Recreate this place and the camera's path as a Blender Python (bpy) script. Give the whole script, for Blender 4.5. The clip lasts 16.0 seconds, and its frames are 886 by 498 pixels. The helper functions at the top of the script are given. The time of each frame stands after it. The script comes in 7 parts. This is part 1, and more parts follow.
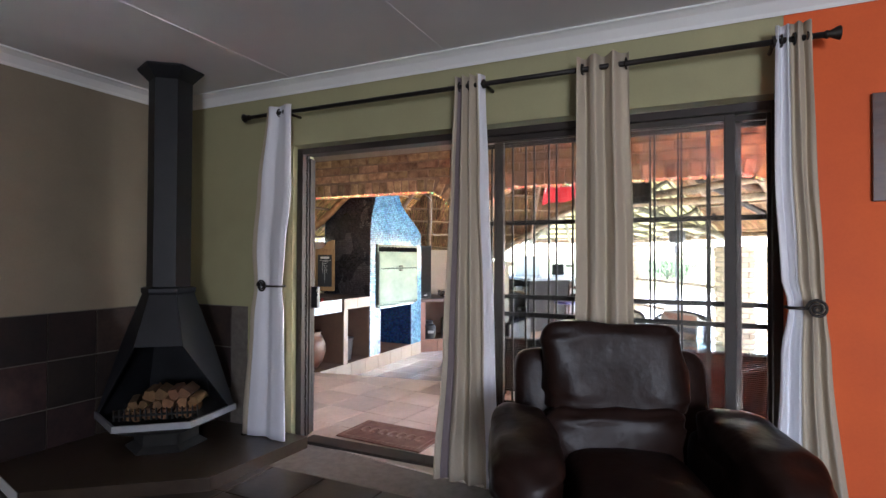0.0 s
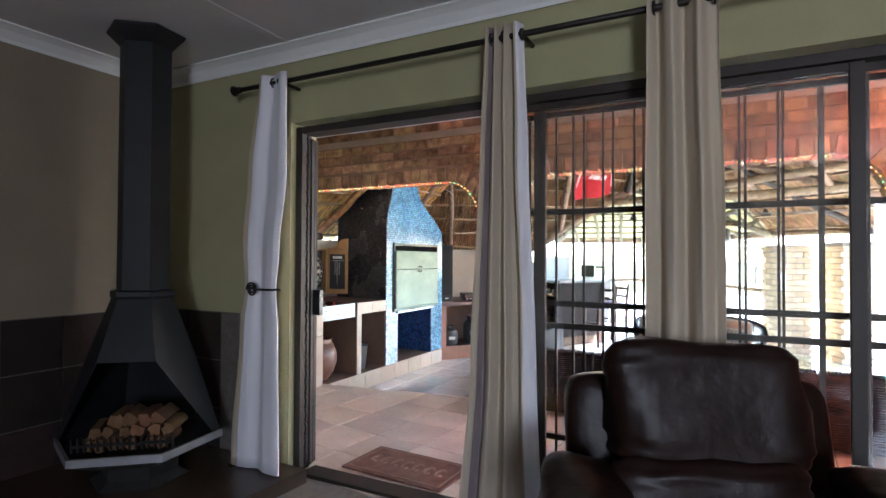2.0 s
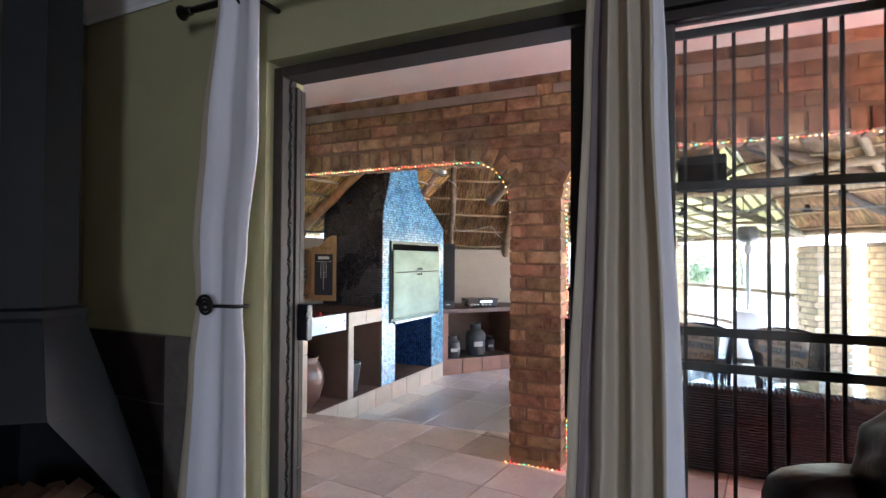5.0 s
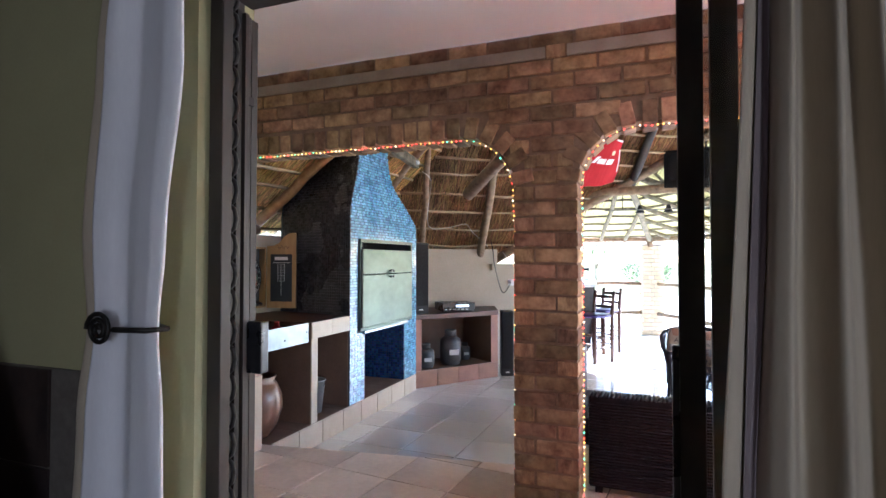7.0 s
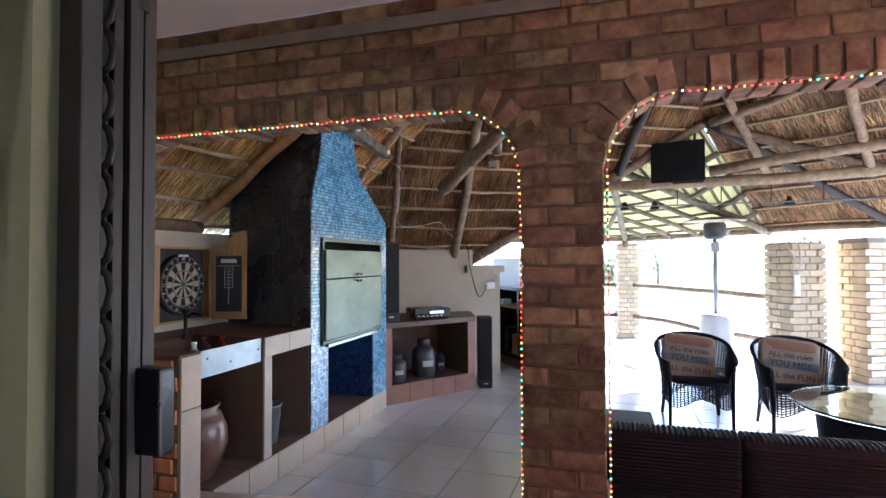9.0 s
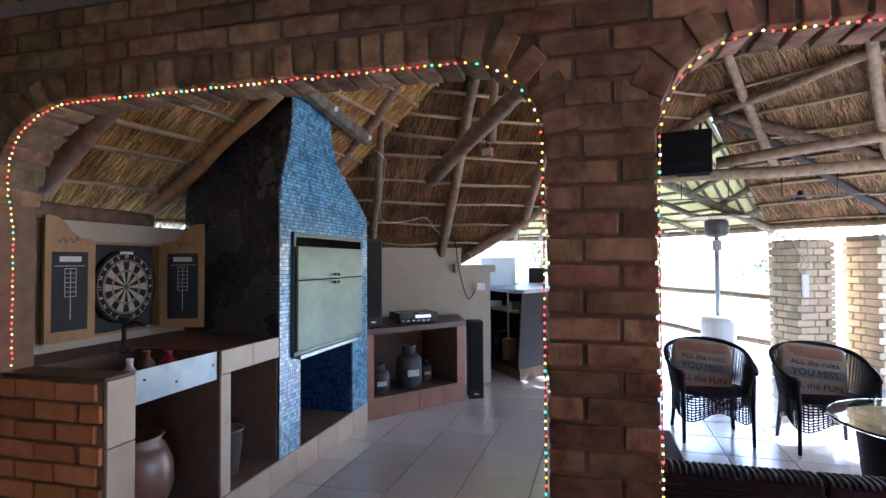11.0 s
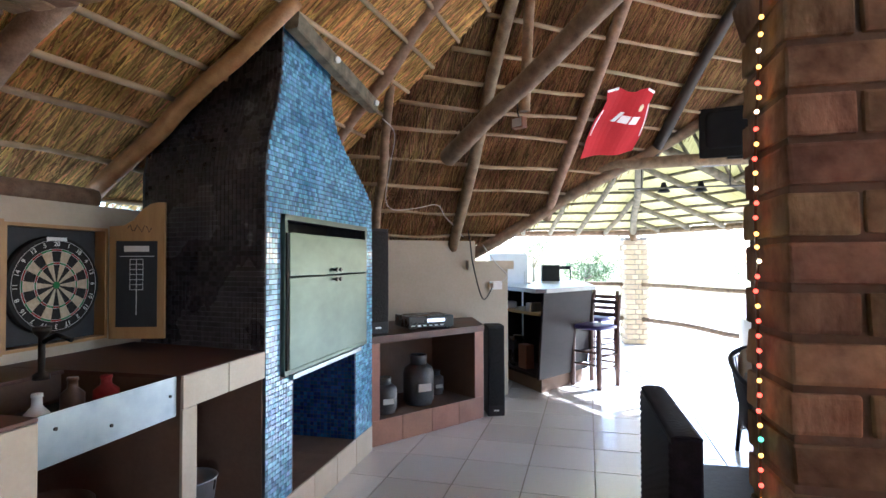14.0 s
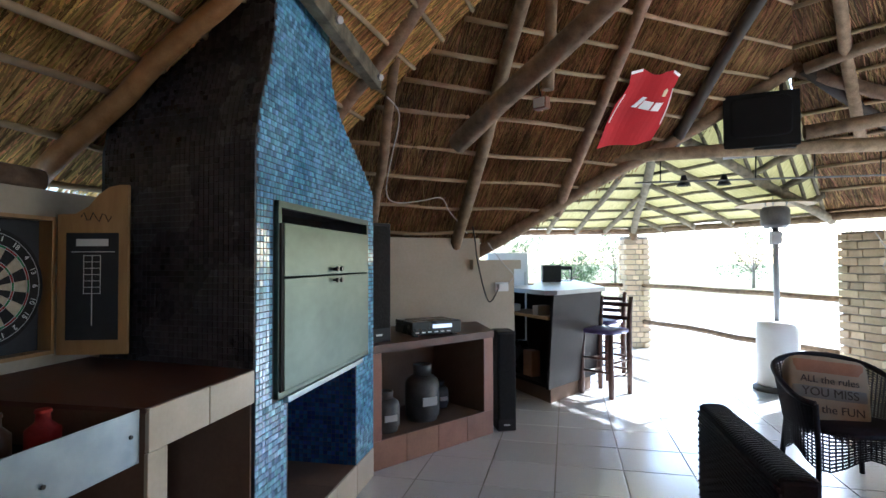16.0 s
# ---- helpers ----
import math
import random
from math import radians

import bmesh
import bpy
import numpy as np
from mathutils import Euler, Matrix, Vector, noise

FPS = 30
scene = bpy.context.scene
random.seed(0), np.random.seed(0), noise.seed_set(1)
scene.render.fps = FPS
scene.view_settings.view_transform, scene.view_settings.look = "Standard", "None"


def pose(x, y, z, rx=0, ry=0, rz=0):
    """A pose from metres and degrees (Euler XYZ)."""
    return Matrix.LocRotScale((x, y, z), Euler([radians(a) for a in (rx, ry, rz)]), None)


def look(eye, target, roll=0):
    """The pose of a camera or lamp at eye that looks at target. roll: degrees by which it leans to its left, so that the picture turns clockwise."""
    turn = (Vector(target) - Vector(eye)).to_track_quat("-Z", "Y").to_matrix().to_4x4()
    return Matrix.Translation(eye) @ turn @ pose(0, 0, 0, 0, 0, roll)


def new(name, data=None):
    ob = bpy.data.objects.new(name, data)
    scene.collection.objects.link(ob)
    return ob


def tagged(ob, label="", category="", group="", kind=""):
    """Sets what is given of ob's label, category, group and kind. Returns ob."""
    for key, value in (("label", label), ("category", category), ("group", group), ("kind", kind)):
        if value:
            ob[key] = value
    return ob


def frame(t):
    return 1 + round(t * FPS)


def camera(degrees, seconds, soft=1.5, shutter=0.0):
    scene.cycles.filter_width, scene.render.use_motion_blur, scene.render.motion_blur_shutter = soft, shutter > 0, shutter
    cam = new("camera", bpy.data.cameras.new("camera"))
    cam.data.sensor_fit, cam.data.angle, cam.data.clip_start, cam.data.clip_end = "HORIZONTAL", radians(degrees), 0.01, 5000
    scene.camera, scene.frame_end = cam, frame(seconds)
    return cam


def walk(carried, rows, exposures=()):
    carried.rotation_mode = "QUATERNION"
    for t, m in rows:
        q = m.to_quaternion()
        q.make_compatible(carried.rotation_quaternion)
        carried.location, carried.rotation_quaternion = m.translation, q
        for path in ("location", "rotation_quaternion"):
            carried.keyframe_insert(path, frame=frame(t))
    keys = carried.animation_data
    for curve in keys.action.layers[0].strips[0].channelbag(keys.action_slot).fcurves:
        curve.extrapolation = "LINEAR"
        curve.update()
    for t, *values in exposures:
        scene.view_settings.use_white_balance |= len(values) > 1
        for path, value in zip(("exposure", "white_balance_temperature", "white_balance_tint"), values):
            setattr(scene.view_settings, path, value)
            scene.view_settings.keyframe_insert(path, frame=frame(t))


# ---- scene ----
cam = camera(79.6, 16.0)
METRES, EYE, TILT, LEAN, TURN = 5.0, 1.53, 0.0, 0.0, 25.2
ROWS = [
    (0.0, 0.0, 0.0, 0.0, -0.0, 0.87, -0.23),
    (0.5, 0.0068, 0.0319, -0.0032, 0.65, 0.85, -0.19),
    (1.0, 0.0122, 0.0646, -0.0039, 1.49, 0.9, -0.25),
    (1.5, 0.008, 0.0937, -0.004, 2.07, 0.93, -0.27),
    (2.0, -0.0062, 0.1282, -0.0043, 2.2, 1.02, -0.28),
    (2.5, -0.0162, 0.155, -0.0065, 2.07, 1.06, -0.28),
    (3.0, -0.0257, 0.1878, -0.0067, 1.9, 1.05, -0.29),
    (3.5, -0.0362, 0.222, -0.0058, 1.6, 1.08, -0.3),
    (4.0, -0.0473, 0.2579, -0.0045, 1.26, 1.08, -0.35),
    (6.5, -0.0943, 0.4263, -0.0058, -3.0, 1.25, -0.15),
    (7.0, -0.1011, 0.4589, -0.0073, -4.34, 1.29, -0.05),
    (7.5, -0.1058, 0.4898, -0.0081, -5.61, 1.33, 0.05),
    (8.0, -0.1084, 0.5199, -0.0075, -6.61, 1.37, 0.13),
    (8.5, -0.1099, 0.5505, -0.0077, -7.5, 1.4, 0.17),
    (9.0, -0.1137, 0.5859, -0.0061, -8.39, 1.4, 0.25),
    (11.5, -0.1111, 0.7225, -0.0097, -10.78, 1.41, 0.31),
    (12.0, -0.1136, 0.7509, -0.0114, -11.04, 1.36, 0.32),
    (12.5, -0.1156, 0.7815, -0.0156, -11.24, 1.36, 0.27),
    (13.0, -0.1173, 0.812, -0.016, -11.41, 1.3, 0.27),
    (13.5, -0.1228, 0.8429, -0.0169, -11.61, 1.33, 0.26),
    (14.0, -0.132, 0.8716, -0.017, -11.93, 1.33, 0.21),
    (14.5, -0.1386, 0.8952, -0.0176, -12.35, 1.32, 0.17),
    (15.0, -0.1435, 0.9233, -0.0182, -12.81, 1.36, 0.18),
    (15.5, -0.1481, 0.9483, -0.0189, -13.36, 1.45, 0.19),
    (16.0, -0.1533, 0.9756, -0.0207, -14.09, 1.46, 0.24),
]
EXPOSURES = [(0.0, 4.0, 5600, 16), (1.0, 3.85, 5450, 14), (2.5, 3.7, 5400, 14), (4.0, 3.6, 5350, 14), (7.0, 3.35, 5250, 15), (9.0, 2.8, 5100, 16), (11.5, 2.45, 5000, 17), (12.5, 2.75, 5100, 15), (13.5, 2.95, 5250, 13), (14.5, 2.95, 5350, 13), (15.5, 2.55, 5350, 10), (16.0, 2.3, 5300, 9)]
walk(cam, [(t, pose(0, 0, EYE, TILT, LEAN, TURN) @ pose(METRES * x, METRES * y, METRES * z, 90 + pitch, roll, yaw)) for t, x, y, z, yaw, pitch, roll in ROWS], EXPOSURES)

# ---- sky and sun ----
SUN_AZ, SUN_EL = 47.0, 30.0      # degrees from +y towards +x, and above the horizon
world = bpy.data.worlds.new("sky")
scene.world = world
world.use_nodes = True
wn = world.node_tree
sky = wn.nodes.new("ShaderNodeTexSky")
sky.sky_type, sky.sun_disc = "NISHITA", False
sky.sun_elevation, sky.sun_rotation = radians(SUN_EL), radians(SUN_AZ)
wn.nodes["Background"].inputs["Strength"].default_value = 0.15
wn.links.new(sky.outputs[0], wn.nodes["Background"].inputs["Color"])
sun = new("sun", bpy.data.lights.new("sun", "SUN"))
sun.data.energy, sun.data.angle, sun.data.color = 5.0, radians(0.6), (1.0, 0.95, 0.86)
_sd = Vector((math.sin(radians(SUN_AZ)) * math.cos(radians(SUN_EL)), math.cos(radians(SUN_AZ)) * math.cos(radians(SUN_EL)), math.sin(radians(SUN_EL))))
sun.matrix_world = look(_sd * 30, (0, 0, 0))


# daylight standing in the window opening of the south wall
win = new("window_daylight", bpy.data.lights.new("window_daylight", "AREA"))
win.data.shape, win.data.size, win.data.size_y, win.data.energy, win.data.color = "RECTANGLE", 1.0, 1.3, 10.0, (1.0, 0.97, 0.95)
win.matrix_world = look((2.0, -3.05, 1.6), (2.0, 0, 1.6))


# ---- materials ----
def surf(name, c1, c2, scale=8.0, rough=0.6, bump=0.1, metal=0.0, stretch=(1, 1, 1), fine=60.0, vary="", amount=0.0, rough2=None, uv=False, bump_dist=0.01, coat=0.0):
    """A procedural surface: two tones mixed by a broad noise, a fine grain, bump, and optional variation per object or island."""
    m = bpy.data.materials.new(name)
    m.use_nodes = True
    nt = m.node_tree
    N, L = nt.nodes, nt.links
    b = N["Principled BSDF"]
    tc = N.new("ShaderNodeTexCoord")
    mp = N.new("ShaderNodeMapping")
    mp.inputs["Scale"].default_value = stretch
    L.new(tc.outputs["UV" if uv else "Object"], mp.inputs["Vector"])
    if vary == "object":
        ofs = N.new("ShaderNodeMath")
        ofs.operation = "MULTIPLY"
        ofs.inputs[1].default_value = 37.0
        L.new(N.new("ShaderNodeObjectInfo").outputs["Random"], ofs.inputs[0])
        L.new(ofs.outputs[0], mp.inputs["Location"])
    n1 = N.new("ShaderNodeTexNoise")
    n1.inputs["Scale"].default_value, n1.inputs["Detail"].default_value = scale, 5.0
    n2 = N.new("ShaderNodeTexNoise")
    n2.inputs["Scale"].default_value, n2.inputs["Detail"].default_value = fine, 3.0
    for n in (n1, n2):
        L.new(mp.outputs[0], n.inputs["Vector"])
    add = N.new("ShaderNodeMath")
    add.operation = "MULTIPLY_ADD"
    add.inputs[1].default_value = 0.35
    L.new(n2.outputs["Fac"], add.inputs[0])
    L.new(n1.outputs["Fac"], add.inputs[2])
    mr = N.new("ShaderNodeMapRange")
    mr.inputs[1].default_value, mr.inputs[2].default_value = 0.42, 0.92
    L.new(add.outputs[0], mr.inputs[0])
    mx = N.new("ShaderNodeMix")
    mx.data_type = "RGBA"
    mx.inputs[6].default_value, mx.inputs[7].default_value = (*c1, 1), (*c2, 1)
    L.new(mr.outputs[0], mx.inputs[0])
    col = mx.outputs[2]
    if vary:
        if vary == "object":
            r = N.new("ShaderNodeObjectInfo").outputs["Random"]
        else:
            r = N.new("ShaderNodeNewGeometry").outputs["Random Per Island"]
        hs = N.new("ShaderNodeHueSaturation")
        m2 = N.new("ShaderNodeMapRange")
        m2.inputs[3].default_value, m2.inputs[4].default_value = 1 - amount, 1 + amount
        L.new(r, m2.inputs[0])
        L.new(m2.outputs[0], hs.inputs["Value"])
        m3 = N.new("ShaderNodeMapRange")
        m3.inputs[3].default_value, m3.inputs[4].default_value = 0.5 - amount * 0.05, 0.5 + amount * 0.05
        w = N.new("ShaderNodeTexWhiteNoise")
        w.noise_dimensions = "1D"
        L.new(r, w.inputs["W"])
        L.new(w.outputs["Value"], m3.inputs[0])
        L.new(m3.outputs[0], hs.inputs["Hue"])
        L.new(col, hs.inputs["Color"])
        col = hs.outputs[0]
    L.new(col, b.inputs["Base Color"])
    mr2 = N.new("ShaderNodeMapRange")
    mr2.inputs[3].default_value, mr2.inputs[4].default_value = rough, (rough2 if rough2 is not None else min(1, rough + 0.15))
    L.new(n1.outputs["Fac"], mr2.inputs[0])
    L.new(mr2.outputs[0], b.inputs["Roughness"])
    b.inputs["Metallic"].default_value = metal
    b.inputs["Coat Weight"].default_value = coat
    if bump:
        bp = N.new("ShaderNodeBump")
        bp.inputs["Strength"].default_value, bp.inputs["Distance"].default_value = bump, bump_dist
        L.new(add.outputs[0], bp.inputs["Height"])
        L.new(bp.outputs[0], b.inputs["Normal"])
    return m


def glow(name, colour, strength):
    m = bpy.data.materials.new(name)
    m.use_nodes = True
    b = m.node_tree.nodes["Principled BSDF"]
    b.inputs["Base Color"].default_value = (*colour, 1)
    b.inputs["Emission Color"].default_value = (*colour, 1)
    b.inputs["Emission Strength"].default_value = strength
    b.inputs["Roughness"].default_value = 0.3
    return m


def glassy(name, tint, rough=0.02, ior=1.45):
    m = bpy.data.materials.new(name)
    m.use_nodes = True
    nt = m.node_tree
    b = nt.nodes["Principled BSDF"]
    b.inputs["Base Color"].default_value = (*tint, 1)
    b.inputs["Roughness"].default_value = rough
    b.inputs["IOR"].default_value = ior
    b.inputs["Transmission Weight"].default_value = 1.0
    return m


M = {}
M["olive"] = surf("olive_paint", (0.33, 0.31, 0.17), (0.38, 0.36, 0.20), 3, 0.75, 0.15, fine=90, bump_dist=0.004)
M["tan"] = surf("tan_paint", (0.225, 0.185, 0.13), (0.27, 0.225, 0.16), 3, 0.75, 0.15, fine=90, bump_dist=0.004)
M["orange"] = surf("orange_paint", (0.62, 0.095, 0.012), (0.70, 0.12, 0.018), 3, 0.65, 0.15, fine=90, bump_dist=0.004)
M["ceil"] = surf("ceiling_paint", (0.62, 0.61, 0.62), (0.70, 0.69, 0.69), 2, 0.85, 0.08, fine=120, bump_dist=0.003)
M["cove"] = surf("cornice_plaster", (0.76, 0.76, 0.75), (0.82, 0.82, 0.80), 3, 0.7, 0.05)
M["cream"] = surf("cream_plaster", (0.43, 0.375, 0.285), (0.51, 0.455, 0.36), 2.5, 0.8, 0.3, fine=40, bump_dist=0.006)
M["slate"] = surf("slate_tile", (0.010, 0.006, 0.005), (0.042, 0.024, 0.017), 6, 0.65, 0.35, fine=35, vary="object", amount=0.7)
M["grout"] = surf("dull_grout", (0.10, 0.085, 0.07), (0.15, 0.13, 0.11), 20, 0.9, 0.2)
M["floor_in"] = surf("dark_floor_tile", (0.028, 0.018, 0.012), (0.065, 0.042, 0.028), 4, 0.22, 0.15, fine=30, vary="object", amount=0.2, rough2=0.4)
M["floor_up"] = surf("tan_floor_tile", (0.50, 0.42, 0.35), (0.76, 0.67, 0.58), 2.2, 0.3, 0.2, fine=30, vary="object", amount=0.15, rough2=0.5)
M["floor_low"] = surf("grey_floor_tile", (0.645, 0.635, 0.615), (0.665, 0.655, 0.635), 3, 0.24, 0.0, fine=22, vary="object", amount=0.08, rough2=0.28, coat=1.0)
_f = M["floor_low"].node_tree          # broken raised lines pressed into each tile
_tc, _bk, _ns, _mu, _bp = (_f.nodes.new("ShaderNode" + k) for k in ("TexCoord", "TexBrick", "TexNoise", "Math", "Bump"))
_bk.inputs["Scale"].default_value, _bk.inputs["Mortar Size"].default_value, _bk.inputs["Mortar Smooth"].default_value = 5.5, 0.012, 0.4
_ns.inputs["Scale"].default_value, _mu.operation = 14.0, "MULTIPLY"
_bp.inputs["Strength"].default_value, _bp.inputs["Distance"].default_value = 0.45, 0.004
_f.links.new(_tc.outputs["Object"], _bk.inputs["Vector"])
_f.links.new(_tc.outputs["Object"], _ns.inputs["Vector"])
_f.links.new(_bk.outputs["Fac"], _mu.inputs[0])
_f.links.new(_ns.outputs["Fac"], _mu.inputs[1])
_f.links.new(_mu.outputs[0], _bp.inputs["Height"])
_f.links.new(_bp.outputs[0], _f.nodes["Principled BSDF"].inputs["Normal"])
_f.links.new(_bp.outputs[0], _f.nodes["Principled BSDF"].inputs["Coat Normal"])
M["floor_low"].node_tree.nodes["Principled BSDF"].inputs["Coat Roughness"].default_value = 0.18
M["floor_low"].node_tree.nodes["Principled BSDF"].inputs["Coat IOR"].default_value = 1.75
M["floor_grout"] = surf("floor_grout", (0.20, 0.18, 0.155), (0.28, 0.25, 0.22), 20, 0.9, 0.2)
M["brick"] = surf("clay_brick", (0.110, 0.060, 0.034), (0.37, 0.25, 0.142), 11, 0.9, 0.7, fine=45, vary="object", amount=0.40)
M["brick_j"] = surf("clay_brick_far", (0.110, 0.060, 0.034), (0.37, 0.25, 0.142), 11, 0.9, 0.7, fine=45, vary="island", amount=0.40)
M["brick_pale"] = surf("pale_brick", (0.50, 0.40, 0.26), (0.64, 0.53, 0.37), 9, 0.85, 0.5, fine=45, vary="object", amount=0.2)
M["brick_red"] = surf("red_brick", (0.44, 0.17, 0.07), (0.56, 0.27, 0.12), 9, 0.85, 0.5, fine=45, vary="object", amount=0.25)
M["mortar"] = surf("brown_mortar", (0.15, 0.100, 0.066), (0.23, 0.160, 0.108), 15, 0.95, 0.5, fine=70)
M["mortar_grey"] = surf("grey_mortar", (0.23, 0.21, 0.18), (0.32, 0.29, 0.25), 8, 0.95, 0.4, fine=70)
M["bronze"] = surf("bronze_aluminium", (0.018, 0.0125, 0.009), (0.031, 0.022, 0.016), 6, 0.5, 0.05)
M["iron"] = surf("wrought_iron", (0.02, 0.018, 0.017), (0.04, 0.035, 0.03), 15, 0.45, 0.15, metal=0.7)
M["stove"] = surf("charcoal_stove_enamel", (0.006, 0.0065, 0.008), (0.012, 0.013, 0.016), 8, 0.45, 0.08, metal=0.2)
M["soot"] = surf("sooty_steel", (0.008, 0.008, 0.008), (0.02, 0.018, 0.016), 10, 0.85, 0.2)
M["lip"] = surf("pale_steel_trim", (0.27, 0.275, 0.29), (0.36, 0.365, 0.38), 10, 0.4, 0.05, metal=0.6)
M["log"] = surf("split_firewood", (0.09, 0.042, 0.018), (0.20, 0.105, 0.048), 10, 0.85, 0.5, fine=60, vary="object", amount=0.3)
M["leather"] = surf("dark_brown_leather", (0.011, 0.0055, 0.0042), (0.021, 0.0105, 0.008), 7, 0.26, 0.3, fine=24, rough2=0.44, bump_dist=0.014)
M["leather"].node_tree.nodes["Principled BSDF"].inputs["Specular IOR Level"].default_value = 0.12
M["beige_cloth"] = surf("beige_curtain", (0.44, 0.375, 0.28), (0.52, 0.45, 0.345), 6, 0.9, 0.2, stretch=(1, 1, 0.25), fine=150, bump_dist=0.003)
M["white_cloth"] = surf("white_lining", (0.70, 0.70, 0.74), (0.80, 0.80, 0.84), 5, 0.85, 0.15, stretch=(1, 1, 0.25), fine=150, bump_dist=0.003)
M["mauve_cloth"] = surf("mauve_curtain_hem", (0.20, 0.16, 0.16), (0.26, 0.21, 0.21), 5, 0.9, 0.15, fine=150)
M["glass"] = glassy("clear_glass", (0.96, 0.98, 0.97))
M["glass_green"] = glassy("green_table_glass", (0.75, 0.93, 0.88))
# thatch and reed are lightened: the first plane's golden light is in their colour
M["thatch"] = surf("thatch_reed", (0.22, 0.135, 0.045), (0.74, 0.50, 0.21), 5, 0.9, 1.0, stretch=(14, 0.8, 1), fine=14, uv=True, bump_dist=0.03)
M["reed"] = surf("loose_reed", (0.34, 0.205, 0.07), (0.84, 0.59, 0.25), 4, 0.8, 0.0, vary="island", amount=0.7)
# darker copies of both, with the other planes' shade put into the colour
M["thatch_shaded"] = surf("shaded_thatch", (0.040, 0.022, 0.010), (0.26, 0.155, 0.072), 5, 0.9, 1.0, stretch=(16, 0.7, 1), fine=16, uv=True, bump_dist=0.03)
M["reed_shaded"] = surf("shaded_reed", (0.12, 0.068, 0.030), (0.42, 0.26, 0.125), 4, 0.8, 0.0, vary="island", amount=0.75)
M["pole"] = surf("weathered_pole", (0.13, 0.085, 0.05), (0.30, 0.21, 0.135), 5, 0.8, 0.5, stretch=(3, 3, 3), fine=30, vary="object", amount=0.25)
M["lath"] = surf("lath_stick", (0.24, 0.165, 0.09), (0.42, 0.31, 0.19), 6, 0.75, 0.4, fine=30, vary="object", amount=0.2)
M["pole_dark"] = surf("creosoted_pole", (0.025, 0.02, 0.016), (0.06, 0.047, 0.036), 5, 0.6, 0.4, fine=30)
M["mosaic"] = surf("blue_glass_mosaic", (0.085, 0.26, 0.46), (0.24, 0.48, 0.66), 3, 0.10, 0.0, vary="island", amount=0.42, rough2=0.16, coat=0.4)
# darker copy of the blue mosaic: the log store's shade put into colour
M["mosaic_shaded"] = surf("shaded_blue_glass_mosaic", (0.012, 0.045, 0.15), (0.03, 0.085, 0.24), 3, 0.14, 0.0, vary="island", amount=0.45, rough2=0.22)
M["white_board"] = surf("white_ceiling_board", (0.80, 0.78, 0.77), (0.86, 0.84, 0.83), 2, 0.85, 0.08, fine=120, bump_dist=0.003)
M["bar_top"] = surf("dull_grey_bar_top", (0.22, 0.23, 0.25), (0.32, 0.33, 0.35), 6, 0.25, 0.05)
M["mosaic_dark"] = surf("charcoal_glass_mosaic", (0.024, 0.022, 0.025), (0.060, 0.056, 0.063), 3, 0.2, 0.0, vary="island", amount=0.45, rough2=0.34)
M["mosaic_grout"] = surf("mosaic_grout", (0.035, 0.042, 0.052), (0.06, 0.07, 0.085), 20, 0.9, 0.2)
# green blotches in the steel colour stand in for the reflected garden
M["steel"] = surf("brushed_steel", (0.055, 0.082, 0.068), (0.12, 0.155, 0.135), 2.2, 0.30, 0.03, metal=0.85, stretch=(1, 1, 2), fine=9, rough2=0.5)
M["galv"] = surf("galvanised_sheet", (0.20, 0.25, 0.29), (0.33, 0.385, 0.43), 6, 0.28, 0.12, metal=0.8, fine=18)
M["cream_tile"] = surf("cream_tile", (0.37, 0.315, 0.24), (0.46, 0.40, 0.315), 5, 0.35, 0.1, vary="object", amount=0.1)
M["brown_tile"] = surf("terracotta_tile", (0.22, 0.10, 0.062), (0.32, 0.15, 0.095), 5, 0.35, 0.15, vary="object", amount=0.15)
M["ctr_top"] = surf("dark_red_counter", (0.065, 0.026, 0.017), (0.12, 0.05, 0.034), 6, 0.4, 0.15)
M["ctr_in"] = surf("brown_plaster_recess", (0.115, 0.070, 0.047), (0.17, 0.108, 0.073), 4, 0.85, 0.2)
M["black"] = surf("black_vinyl", (0.008, 0.008, 0.009), (0.015, 0.015, 0.016), 20, 0.55, 0.1)
M["black_gloss"] = surf("black_gloss_plastic", (0.010, 0.010, 0.012), (0.018, 0.018, 0.02), 8, 0.2, 0.02)
M["pine"] = surf("varnished_pine", (0.32, 0.18, 0.07), (0.43, 0.26, 0.11), 4, 0.4, 0.12, stretch=(6, 6, 1), fine=25)
M["cork_black"] = surf("dartboard_black", (0.012, 0.012, 0.012), (0.02, 0.02, 0.02), 60, 0.9, 0.3)
M["sisal"] = surf("dartboard_cream", (0.42, 0.36, 0.26), (0.54, 0.47, 0.35), 60, 0.9, 0.3)
M["dart_red"] = surf("dartboard_red", (0.24, 0.018, 0.016), (0.30, 0.025, 0.022), 60, 0.9, 0.2)
M["dart_green"] = surf("dartboard_green", (0.02, 0.16, 0.05), (0.03, 0.22, 0.07), 60, 0.9, 0.2)
M["wire"] = surf("pale_wire", (0.55, 0.55, 0.55), (0.65, 0.65, 0.65), 10, 0.4, 0.0, metal=0.6)
M["chalk"] = surf("white_print", (0.70, 0.70, 0.68), (0.78, 0.78, 0.76), 10, 0.7, 0.0)
M["slateboard"] = surf("black_scoreboard", (0.018, 0.02, 0.024), (0.03, 0.033, 0.038), 10, 0.6, 0.1)
M["red_cloth"] = surf("red_jersey", (0.36, 0.008, 0.012), (0.48, 0.016, 0.022), 5, 0.85, 0.15, fine=80)
M["white_print"] = surf("white_jersey_print", (0.78, 0.78, 0.78), (0.85, 0.85, 0.85), 8, 0.6, 0.0)
